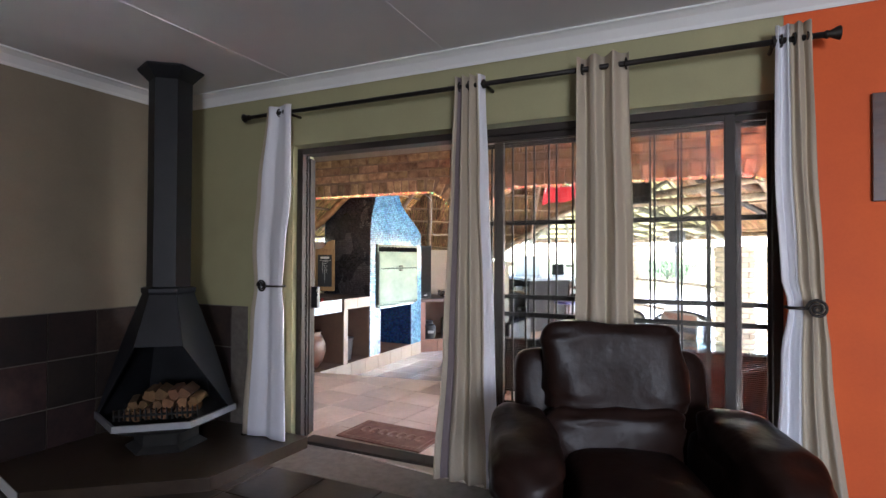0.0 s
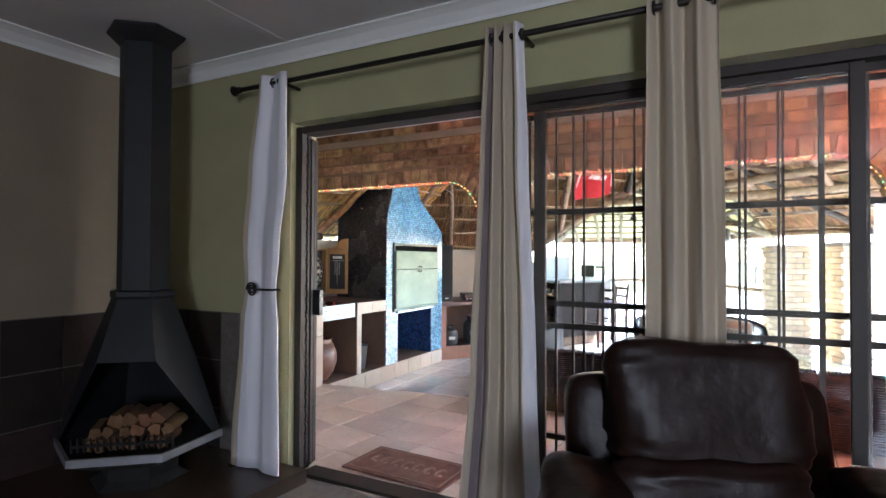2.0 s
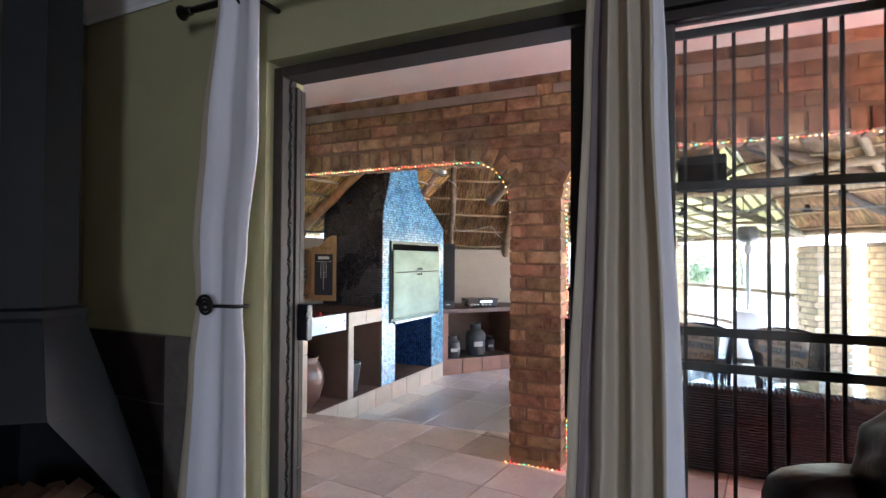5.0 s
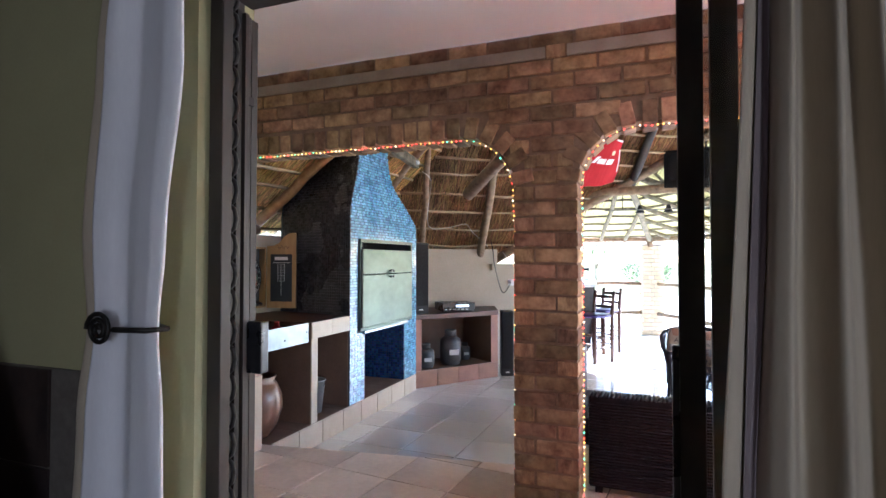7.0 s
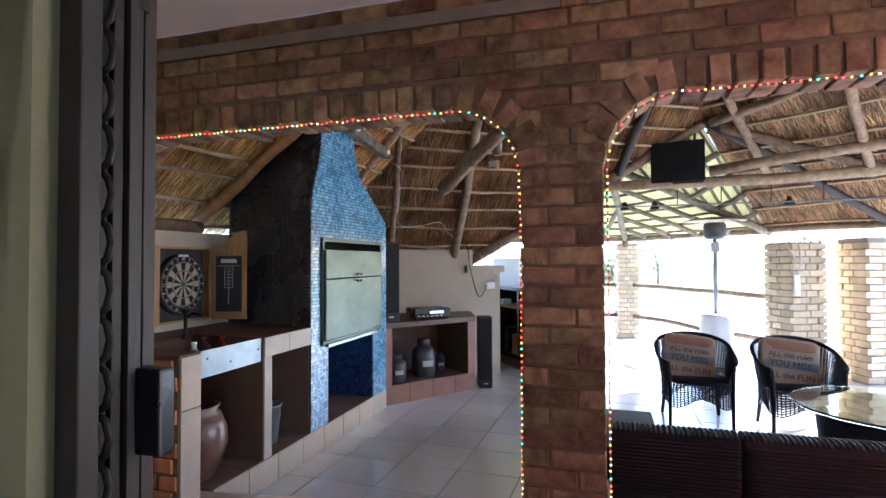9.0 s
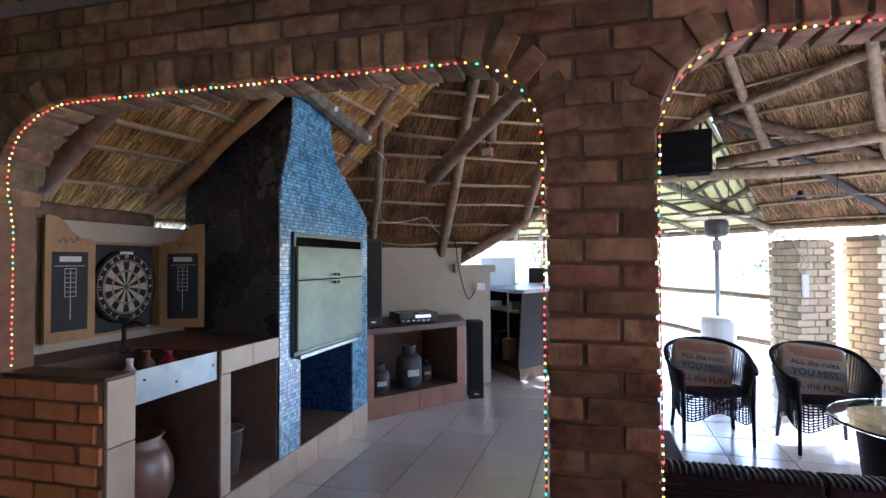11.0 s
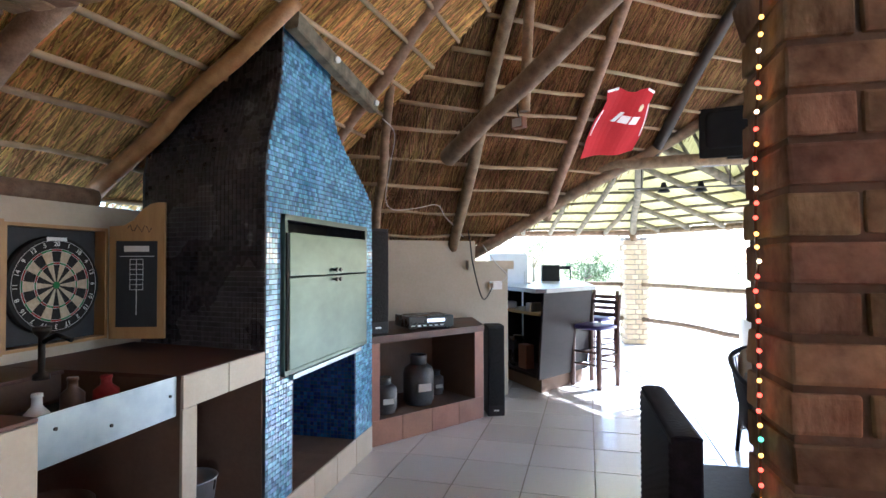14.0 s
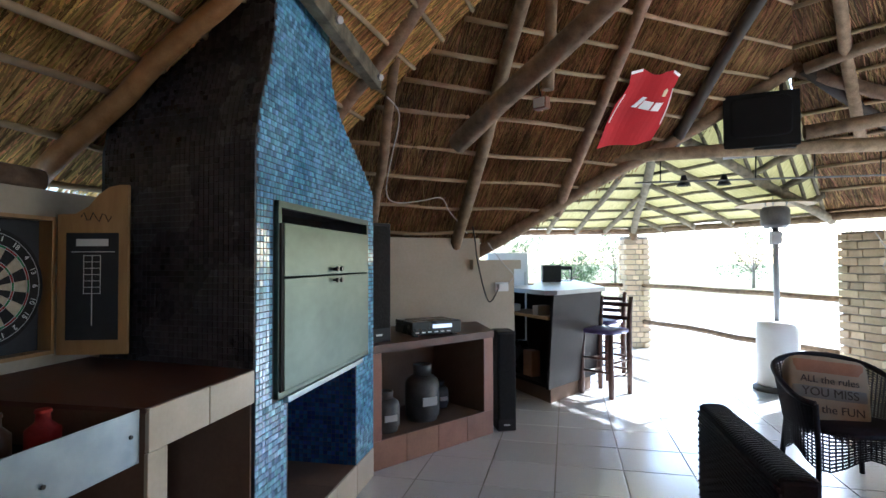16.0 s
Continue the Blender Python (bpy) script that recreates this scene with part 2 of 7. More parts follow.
M["dark_wood"] = surf("dark_stained_wood", (0.05, 0.020, 0.014), (0.095, 0.042, 0.030), 5, 0.35, 0.15, stretch=(1, 1, 5), fine=30)
M["bar_wood"] = surf("blackened_bar_wood", (0.009, 0.007, 0.008), (0.019, 0.014, 0.015), 5, 0.5, 0.15, stretch=(1, 1, 4), fine=30)
M["bar_wood"].node_tree.nodes["Principled BSDF"].inputs["Specular IOR Level"].default_value = 0.12
M["purple"] = surf("purple_seat_vinyl", (0.05, 0.035, 0.14), (0.08, 0.06, 0.20), 6, 0.35, 0.15)
M["wicker"] = surf("dark_wicker", (0.012, 0.010, 0.013), (0.028, 0.024, 0.030), 30, 0.5, 0.4, fine=120, bump_dist=0.004)
M["wicker"].node_tree.nodes["Principled BSDF"].inputs["Specular IOR Level"].default_value = 0.15
M["cushion"] = surf("tan_cushion", (0.30, 0.235, 0.165), (0.37, 0.30, 0.22), 10, 0.9, 0.25, fine=150)
M["cushion_ink"] = surf("dark_cushion_print", (0.05, 0.04, 0.04), (0.08, 0.07, 0.06), 10, 0.9, 0.1)
M["cushion_grey"] = surf("grey_cushion_band", (0.17, 0.17, 0.155), (0.23, 0.23, 0.21), 10, 0.9, 0.2, fine=150)
M["cushion_coral"] = surf("coral_cushion_band", (0.30, 0.14, 0.08), (0.37, 0.20, 0.13), 10, 0.9, 0.2)
M["white_plastic"] = surf("white_plastic", (0.70, 0.71, 0.72), (0.78, 0.79, 0.80), 6, 0.35, 0.05)
M["gas"] = surf("grey_gas_cylinder_paint", (0.045, 0.043, 0.042), (0.115, 0.11, 0.107), 8, 0.45, 0.15, metal=0.2)
M["clay"] = surf("glazed_clay_pot", (0.085, 0.045, 0.028), (0.17, 0.095, 0.06), 5, 0.22, 0.15, rough2=0.45)
M["bucket"] = surf("zinc_bucket", (0.34, 0.35, 0.36), (0.45, 0.46, 0.47), 8, 0.35, 0.1, metal=0.8)
M["mat"] = surf("coir_doormat", (0.13, 0.065, 0.045), (0.21, 0.12, 0.085), 12, 0.95, 0.7, fine=150)
M["mat_light"] = surf("pale_doormat_lettering", (0.22, 0.135, 0.10), (0.29, 0.19, 0.145), 12, 0.95, 0.5, fine=150)
M["paving"] = surf("sunlit_paving", (0.58, 0.54, 0.47), (0.70, 0.66, 0.59), 2, 0.85, 0.3, fine=25)
M["grass"] = surf("dry_lawn", (0.10, 0.12, 0.035), (0.20, 0.19, 0.07), 1.5, 0.95, 0.5, fine=30)
M["leaf"] = surf("garden_leaf", (0.07, 0.12, 0.035), (0.12, 0.18, 0.06), 4, 0.6, 0.0, vary="island", amount=0.45)
M["bark"] = surf("garden_bark", (0.24, 0.20, 0.16), (0.36, 0.31, 0.26), 8, 0.9, 0.5)
M["cable"] = surf("white_cable", (0.45, 0.43, 0.40), (0.55, 0.53, 0.50), 8, 0.5, 0.0)
M["tube_glass"] = surf("dark_screen_glass", (0.006, 0.006, 0.007), (0.011, 0.011, 0.012), 8, 0.5, 0.0)
M["tube_glass"].node_tree.nodes["Principled BSDF"].inputs["Specular IOR Level"].default_value = 0.12
M["tv_case"] = surf("dull_black_plastic", (0.008, 0.008, 0.008), (0.013, 0.013, 0.013), 8, 0.7, 0.05)
M["tv_case"].node_tree.nodes["Principled BSDF"].inputs["Specular IOR Level"].default_value = 0.15
M["tan_metal"] = surf("heat_stained_reflector", (0.22, 0.17, 0.09), (0.32, 0.25, 0.14), 5, 0.6, 0.05, metal=0.2)
M["track"] = surf("grey_track_paint", (0.10, 0.10, 0.10), (0.16, 0.16, 0.155), 8, 0.6, 0.05)
M["pole_gold"] = surf("golden_varnished_pole", (0.25, 0.125, 0.045), (0.44, 0.25, 0.10), 5, 0.45, 0.4, stretch=(3, 3, 3), fine=30)
M["pole_grey"] = surf("lichened_grey_brace", (0.075, 0.064, 0.040), (0.24, 0.21, 0.145), 12, 0.85, 0.6, fine=40)
# paler translucent thatch copy: the far fan roof's glare is put into its colour
M["thatch_sunlit"] = surf("sunlit_thatch", (0.34, 0.29, 0.13), (0.74, 0.69, 0.42), 5, 0.9, 0.6, stretch=(14, 0.8, 1), fine=14, uv=True, bump_dist=0.02)
_b = M["thatch_sunlit"].node_tree
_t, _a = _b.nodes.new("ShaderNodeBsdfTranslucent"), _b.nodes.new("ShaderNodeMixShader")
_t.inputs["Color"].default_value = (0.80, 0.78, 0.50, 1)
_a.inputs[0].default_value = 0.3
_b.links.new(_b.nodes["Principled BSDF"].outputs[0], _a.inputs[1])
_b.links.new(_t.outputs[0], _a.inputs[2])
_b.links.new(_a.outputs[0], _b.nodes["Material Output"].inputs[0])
M["house"] = surf("house_wall_render", (0.55, 0.50, 0.42), (0.63, 0.58, 0.50), 2, 0.85, 0.2)


# ---- mesh helpers ----
def box(bm, x0, x1, y0, y1, z0, z1, bev=0.0):
    r = bmesh.ops.create_cube(bm, size=1)
    vs = r["verts"]
    for v in vs:
        v.co = Vector(((x0 + x1) / 2 + v.co.x * (x1 - x0), (y0 + y1) / 2 + v.co.y * (y1 - y0), (z0 + z1) / 2 + v.co.z * (z1 - z0)))
    if bev:
        es = list({e for v in vs for e in v.link_edges})
        bmesh.ops.bevel(bm, geom=es, offset=bev, segments=2, profile=0.6, affect="EDGES")
    return bm


def nb(*a, **k):
    """A new bmesh holding one box."""
    return box(bmesh.new(), *a, **k)


def tube(bm, pts, radii, sides=8, wob=0.0, cap=True):
    """A round bar through points, with a radius at each."""
    pts = [Vector(p) for p in pts]
    if not hasattr(radii, "__len__"):
        radii = [radii] * len(pts)
    rings = []
    for i, p in enumerate(pts):
        d = (pts[min(i + 1, len(pts) - 1)] - pts[max(i - 1, 0)]).normalized()
        a = d.orthogonal().normalized() if i == 0 else (rings[-1][1] - d * rings[-1][1].dot(d)).normalized()
        b = d.cross(a)
        ring = []
        for k in range(sides):
            t = 2 * math.pi * k / sides
            r = radii[i] * (1 + wob * noise.noise((p.x * 3 + k, p.y * 3, p.z * 3)))
            ring.append(bm.verts.new(p + (a * math.cos(t) + b * math.sin(t)) * r))
        rings.append((ring, a))
    for (r0, _), (r1, _) in zip(rings, rings[1:]):
        for k in range(sides):
            f = bm.faces.new((r0[k], r0[(k + 1) % sides], r1[(k + 1) % sides], r1[k]))
            f.smooth = True
    if cap:
        bm.faces.new(list(reversed(rings[0][0])))
        bm.faces.new(rings[-1][0])
    return bm


def lathe(bm, cx, cy, prof, sides=24, smooth=True):
    """Turns a profile of (radius, z) about an upright axis."""
    rings = []
    for r, z in prof:
        rings.append([bm.verts.new((cx + r * math.cos(2 * math.pi * k / sides), cy + r * math.sin(2 * math.pi * k / sides), z)) for k in range(sides)])
    for a, b in zip(rings, rings[1:]):
        for k in range(sides):
            bm.faces.new((a[k], a[(k + 1) % sides], b[(k + 1) % sides], b[k])).smooth = smooth
    bm.faces.new(list(reversed(rings[0])))
    bm.faces.new(rings[-1])
    return bm


def prism(bm, poly, z0, z1):
    """An upright prism over a plan polygon (anticlockwise)."""
    a = [bm.verts.new((x, y, z0)) for x, y in poly]
    b = [bm.verts.new((x, y, z1)) for x, y in poly]
    bm.faces.new(list(reversed(a)))
    bm.faces.new(b)
    n = len(poly)
    for i in range(n):
        bm.faces.new((a[i], a[(i + 1) % n], b[(i + 1) % n], b[i]))
    return bm


def loft(bm, rings, cap=True, smooth=False):
    """Joins rings of equal numbers of points."""
    rv = [[bm.verts.new(p) for p in r] for r in rings]
    n = len(rv[0])
    for a, b in zip(rv, rv[1:]):
        for k in range(n):
            bm.faces.new((a[k], a[(k + 1) % n], b[(k + 1) % n], b[k])).smooth = smooth
    if cap:
        bm.faces.new(list(reversed(rv[0])))
        bm.faces.new(rv[-1])
    return bm


def solid(name, bm, mat, parent=None, label="", smooth=False):
    me = bpy.data.meshes.new(name)
    bmesh.ops.recalc_face_normals(bm, faces=bm.faces)
    bm.to_mesh(me)
    bm.free()
    if smooth:
        for p in me.polygons:
            p.use_smooth = True
    me.materials.append(M[mat] if isinstance(mat, str) else mat)
    ob = new(name, me)
    if parent is not None:
        ob.parent = parent
    if label:
        ob["label"] = label
    return ob


def part(name, bm, mat, parent, label="", smooth=False):
    return solid(name, bm, mat, parent, label, smooth)


def piece(name, me, parent, m):
    """One more object on a shared mesh."""
    ob = new(name, me)
    ob.parent = parent
    ob.matrix_basis = m
    return ob


def thing(name, label, category, group="", kind=""):
    return tagged(new(name), label, category, group, kind)


def settle(e, loc, rz=0.0):
    """Moves an Empty to its base point; its parts keep their places (rz 0) or, built round the origin, go with it."""
    e.matrix_basis = pose(*loc, 0, 0, rz)
    return e


def based(e, loc):
    """Parts were built in world places: put the Empty at loc and shift the parts back."""
    loc = Vector(loc)
    e.location = loc
    for o in e.children:
        o.location = o.location - loc
    return e


def structure(name, bm, mat, label, category, smooth=False):
    return tagged(solid(name, bm, mat, smooth=smooth), label, category, kind="structure")


def wobbly(p0, p1, n=7, amp=0.02, seed=0.0):
    """Points along a crooked pole."""
    p0, p1 = Vector(p0), Vector(p1)
    out = []
    for i in range(n + 1):
        t = i / n
        p = p0.lerp(p1, t)
        k = math.sin(math.pi * t)
        out.append(p + Vector((noise.noise((t * 3, seed, 1.3)), noise.noise((t * 3, seed, 7.1)), noise.noise((t * 3, seed, 4.7)))) * amp * k)
    return out


def pole_mesh(p0, p1, r0, r1, seed=0.0, amp=0.02, n=7, sides=9):
    pts = wobbly(p0, p1, n, amp, seed)
    return tube(bmesh.new(), pts, [r0 + (r1 - r0) * i / n for i in range(n + 1)], sides, 0.12)


U = 0.19      # level of the house floor and of the covered passage above the thatched floor

# ---- ground and floors ----
g = bmesh.new()
prism(g, [(-400, -400), (400, -400), (400, 400), (-400, 400)], -0.6, -0.15)
structure("ground", g, "grass", "dry lawn round the house reaching the horizon", "ground")
g = bmesh.new()
# the arm west of the shelter is unseen, added to bounce light inside
prism(g, [(-5.4, 14.0), (-5.4, 3.3), (-14, 3.3), (-14, 28), (9, 28), (9, -4), (3.2, -4), (3.2, 14.0)], -0.15, -0.10)
structure("pavement", g, "paving", "pale paved yard in full sun beyond the thatched shelter", "pavement")
structure("floor_lapa", nb(-5.4, 3.2, 4.9, 14.0, -0.4, -0.008), "floor_grout", "grouted slab under the grey floor tiles of the shelter", "floor")
structure("floor_house", nb(-3.85, 2.6, -3.0, 3.02, 0.0, U - 0.008), "floor_grout", "grouted slab under the dark living room tiles", "floor")
g = bmesh.new()
prism(g, [(-5.4, 3.02), (3.2, 3.02), (3.2, 5.78), (-1.9, 5.78), (-1.92, 5.27), (-2.27, 5.23), (-3.93, 4.97), (-5.4, 4.9)], 0.0, U - 0.008)
structure("floor_passage", g, "floor_grout", "grouted slab of the raised covered passage with its step", "floor")

# ---- living room shell ----
WX, WY = -3.85, 3.02
structure("wall_west", nb(WX - 0.23, WX, -3.0, 3.25, 0, 2.95), "tan", "tan painted plaster wall of the living room", "wall")
g = bmesh.new()
box(g, WX, -2.625, WY, 3.25, 0, 2.95)
box(g, -2.625, 0.40, WY, 3.25, 2.335, 2.95)
structure("wall_north", g, "olive", "olive green painted wall round the sliding doors", "wall")
structure("wall_north_orange", nb(0.40, 2.6, WY - 0.003, 3.25, 0, 2.95), "orange", "bright orange painted wall beside the curtains", "wall")
g = bmesh.new()
box(g, 2.6, 2.83, -3.0, 3.25, 0, 2.95)
structure("wall_east", g, "tan", "plain tan side wall of the living room", "wall")
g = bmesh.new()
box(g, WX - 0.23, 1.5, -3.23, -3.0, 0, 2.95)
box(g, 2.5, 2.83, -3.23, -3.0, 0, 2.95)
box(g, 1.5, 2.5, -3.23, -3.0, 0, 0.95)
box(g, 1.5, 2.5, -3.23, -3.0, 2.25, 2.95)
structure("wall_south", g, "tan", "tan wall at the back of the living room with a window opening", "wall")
g = bmesh.new()
box(g, WX, 2.6, -3.0, WY, 2.80, 2.95)
for xx in (-2.6, -1.4, 1.0):
    box(g, xx - 0.025, xx + 0.025, -3.0, WY, 2.797, 2.80)
structure("ceiling", g, "ceil", "grey white board ceiling with flat cover strips", "ceiling")


def cove(x0, y0, x1, y1, nx, ny):
    """A plaster cornice along a wall; (nx, ny) points into the room."""
    prof = [(0, 0), (0, -0.09), (0.012, -0.095), (0.018, -0.075), (0.05, -0.035), (0.078, -0.018), (0.095, -0.012), (0.09, 0)]
    r = [[(x + nx * d, y + ny * d, 2.80 + h) for d, h in prof] for x, y in ((x0, y0), (x1, y1))]
    return loft(bmesh.new(), r)


structure("trim_cornice_north", cove(WX, WY, 2.6, WY, 0, -1), "cove", "white moulded cornice above the curtain rod", "cornice")
structure("trim_cornice_west", cove(WX, -3.0, WX, WY - 0.0, 1, 0), "cove", "white moulded cornice on the tan wall", "cornice")

# slate wainscot, tile by tile
TS = 0.315
wains = tagged(solid("trim_wainscot", nb(WX, WX + 0.012, 0.4, WY, U, 1.15), "grout"), "dark slate tile wainscot in the fireplace corner", "wainscot", kind="structure")
tile_me = solid("tile", nb(-0.004, 0.010, -TS / 2 + 0.004, TS / 2 - 0.004, -TS / 2 + 0.004, TS / 2 - 0.004, bev=0.003), "slate", wains)
first = True
box_b = nb(WX, -3.05, WY - 0.012, WY, U, 1.15)
wains2 = tagged(solid("trim_wainscot_north", box_b, "grout"), "dark slate tile wainscot beside the curtain", "wainscot", kind="structure")
for r in range(3):
    zc = 1.15 - TS * (r + 0.5)
    for c in range(8):
        yc = 2.06 + TS * (c - 5 + 0.5)
        if yc + TS / 2 > WY:
            continue
        m = pose(WX + 0.012, yc, zc)
        if first:
            tile_me.matrix_basis, first = m, False
        else:
            piece("tile", tile_me.data, wains, m)
    for c in range(2):
        piece("tile", tile_me.data, wains2, pose(WX + 0.175 + TS * c, WY - 0.012, zc, 0, 0, -90))

# hearth plinth
g = prism(bmesh.new(), [(WX + 0.02, 1.75), (-3.25, 1.62), (-2.50, 2.20), (-2.46, WY - 0.02), (WX + 0.02, WY - 0.02)], U - 0.005, 0.265)
hearth = structure("hearth_plinth", g, "floor_in", "low dark tiled plinth under the corner fireplace", "hearth")
g = bmesh.new()
loft(g, [[(x, y, z) for x, y, z in ((a[0], a[1], 0.2), (a[0] + 0.008, a[1] - 0.006, 0.2), (a[0] + 0.008, a[1] - 0.006, 0.268), (a[0], a[1], 0.268))] for a in ((WX + 0.03, 1.745), (-3.25, 1.612))])
part("edge_strip", g, "cove", hearth, "pale edge strip")


def tiles(parent, name, mat, size, x0, x1, y0, y1, z, inside, rot=0.0, near=None, cut=None):
    """Square floor tiles laid on a slab; inside(x, y) says where; near(x, y) which are pieces of their own."""
    me = None
    rest = bmesh.new()
    h = size / 2 - 0.004
    cx, cy = (x0 + x1) / 2, (y0 + y1) / 2
    n = int(max(x1 - x0, y1 - y0) / size) + 2
    ca, sa = math.cos(radians(rot)), math.sin(radians(rot))
    count = 0
    for i in range(-n, n + 1):
        for j in range(-n, n + 1):
            x, y = cx + (i * ca - j * sa) * size, cy + (i * sa + j * ca) * size
            if not (x0 - h < x < x1 + h and y0 - h < y < y1 + h) or not inside(x, y):
                continue
            corners = [(x + (a * ca - b * sa), y + (a * sa + b * ca)) for a, b in ((-h, -h), (h, -h), (h, h), (-h, h))]
            if cut:
                left = cut(x, y, corners)
                if len(left) < 3:
                    continue
                if left != corners:
                    part(name, prism(bmesh.new(), left, z - 0.008, z), mat, parent)
                    continue
            if near(x, y) and count < 290:
                count += 1
                m = pose(x, y, z, random.uniform(-0.12, 0.12), random.uniform(-0.12, 0.12), rot)
                if me is None:
                    ob = solid(name, nb(-h, h, -h, h, -0.008, 0.0, bev=0.003), mat, parent)
                    ob.matrix_basis, me = m, ob.data
                else:
                    piece(name, me, parent, m)
            else:
                prism(rest, corners, z - 0.008, z)
    if len(rest.verts):
        tagged(part("far_tiles", rest, mat, parent), kind="stuff")
    else:
        rest.free()


# ---- sliding doors in the north wall ----
def alu_frame(bm, x0, x1, z0, z1, y0, y1, w=0.05, wb=0.07, wt=0.05):
    box(bm, x0, x0 + w, y0, y1, z0, z1, 0.003)
    box(bm, x1 - w, x1, y0, y1, z0, z1, 0.003)
    box(bm, x0 + w, x1 - w, y0 + 0.002, y1 - 0.002, z1 - wt, z1, 0.003)
    box(bm, x0 + w, x1 - w, y0 + 0.002, y1 - 0.002, z0, z0 + wb, 0.003)
    return bm


door = thing("door_1", "dark bronze aluminium sliding doors, one leaf slid open", "sliding door", kind="structure")
g = bmesh.new()
box(g, -2.622, -2.572, 3.06, 3.10, U, 2.315, 0.004)
box(g, -2.622, -2.606, 3.10, 3.185, U, 2.315, 0.002)
box(g, 0.355, 0.398, 3.06, 3.18, U, 2.315, 0.004)
box(g, -2.572, 0.355, 3.06, 3.18, 2.272, 2.315, 0.004)
part("door_frame", g, "bronze", door)
part("threshold", nb(-2.56, 0.33, 3.05, 3.19, U - 0.004, U + 0.018, bev=0.004), "bronze", door)
leaf = part("sliding_leaf", alu_frame(bmesh.new(), -1.37, 0.195, U + 0.02, 2.268, 3.075, 3.105, 0.05, 0.07, 0.032), "bronze", door)
p = part("pane", nb(-1.32, 0.145, 3.088, 3.092, U + 0.09, 2.236), "glass", leaf, "clear glass pane")
p.visible_shadow = False
leaf2 = part("fixed_leaf", alu_frame(bmesh.new(), -1.115, 0.396, U + 0.02, 2.268, 3.115, 3.145, 0.058, 0.07, 0.032), "bronze", door)
p = part("pane", nb(-1.057, 0.338, 3.128, 3.132, U + 0.09, 2.236), "glass", leaf2, "clear glass pane")
p.visible_shadow = False
part("edge_stile", nb(-1.30, -1.245, 3.15, 3.175, U + 0.02, 2.25, bev=0.003), "bronze", door)
part("lock_box", nb(-2.60, -2.538, 3.192, 3.228, 1.145, 1.305, bev=0.006), "black_gloss", door, "black lock box")
g = bmesh.new()
box(g, -1.385, -1.37, 3.06, 3.075, 1.0, 1.32, 0.004)
part("door_handle", g, "black_gloss", leaf)

# fixed burglar bars behind the glass
bars = thing("burglar_bars", "black steel burglar bars behind the glass doors", "security bars", kind="structure")
for zz in (2.235, 1.745, 1.285, 1.175, 0.62, 0.28):
    part("cross_bar", nb(-1.25, 0.37, 3.20, 3.216, zz - 0.014, zz + 0.014, bev=0.003), "iron", bars)
bx = [-1.17 + 0.139 * i for i in range(11)] + [-1.09 + 0.145 * i for i in range(10)]
vb = None
for xx in bx:
    if xx > 0.12:
        continue
    if vb is None:
        vb = part("upright_bar", nb(-0.0055, 0.0055, -0.0055, 0.0055, 0.25, 2.24), "iron", bars)
        vb.location = (xx, 3.226, 0)
    else:
        piece("upright_bar", vb.data, bars, pose(xx, 3.226, 0))

part("edge_post", nb(0.202, 0.230, 3.19, 3.232, 0.22, 2.25, bev=0.003), "bronze", bars)

# folded expanding gate at the open jamb
gate = thing("trellis_gate", "black folding security gate pushed back against the jamb", "security gate", kind="structure")
for x0, x1, y0, y1, mt in ((-2.602, -2.588, 3.105, 3.125, "iron"), (-2.602, -2.588, 3.135, 3.155, "iron"), (-2.600, -2.584, 3.165, 3.182, "bronze"),
                           (-2.614, -2.594, 3.187, 3.203, "bronze"), (-2.618, -2.600, 3.212, 3.240, "bronze")):
    part("gate_post", nb(x0, x1, y0, y1, U + 0.02, 2.262, bev=0.002), mt, gate)
for k in range(25):
    z = U + 0.06 + k * 0.083
    part("trellis_link", tube(bmesh.new(), [(-2.588, 3.108, z), (-2.575, 3.114, z + 0.012), (-2.571, 3.118, z + 0.04), (-2.575, 3.114, z + 0.068), (-2.588, 3.108, z + 0.08)], 0.007, 6), "iron", gate)
for z in (0.55, 1.98):
    part("gate_hinge", nb(-2.618, -2.590, 3.182, 3.216, z, z + 0.03, bev=0.003), "iron", gate)

# ---- covered passage ----
structure("ceiling_passage", nb(-5.6, 2.7, 3.25, 4.66, 2.70, 2.80), "white_board", "flat white board ceiling of the covered passage", "ceiling")
structure("wall_passage_west", nb(-5.6, -5.4, 3.25, 5.2, 0, 2.8), "cream", "cream plaster end wall of the passage", "wall")
g = bmesh.new()
box(g, -5.6, WX - 0.23, 3.02, 3.25, 0, 2.8)
structure("wall_house_outside", g, "house", "rendered outer house wall along the passage", "wall")

# ---- brick wall with two arches ----
BY0, BY1 = 4.66, 4.885
ARCH = [(-4.50, -2.10), (-1.755, 0.63)]
ATOP, AR = 2.18, 0.30
ARL = {-4.50: 0.44, -1.755: 0.30}      # radius of each left upper corner


def in_arch(x, z, grow=0.0):
    for a, b in ARCH:
        rl, r = ARL[a] + grow, AR + grow
        a, b, top = a - grow, b + grow, ATOP + grow
        if a < x < b and z < top:
            if x < a + rl and z > top - rl:
                return (x - a - rl) ** 2 + (z - top + rl) ** 2 < rl * rl
            if x > b - r and z > top - r:
                return (x - b + r) ** 2 + (z - top + r) ** 2 < r * r
            return True
    return False


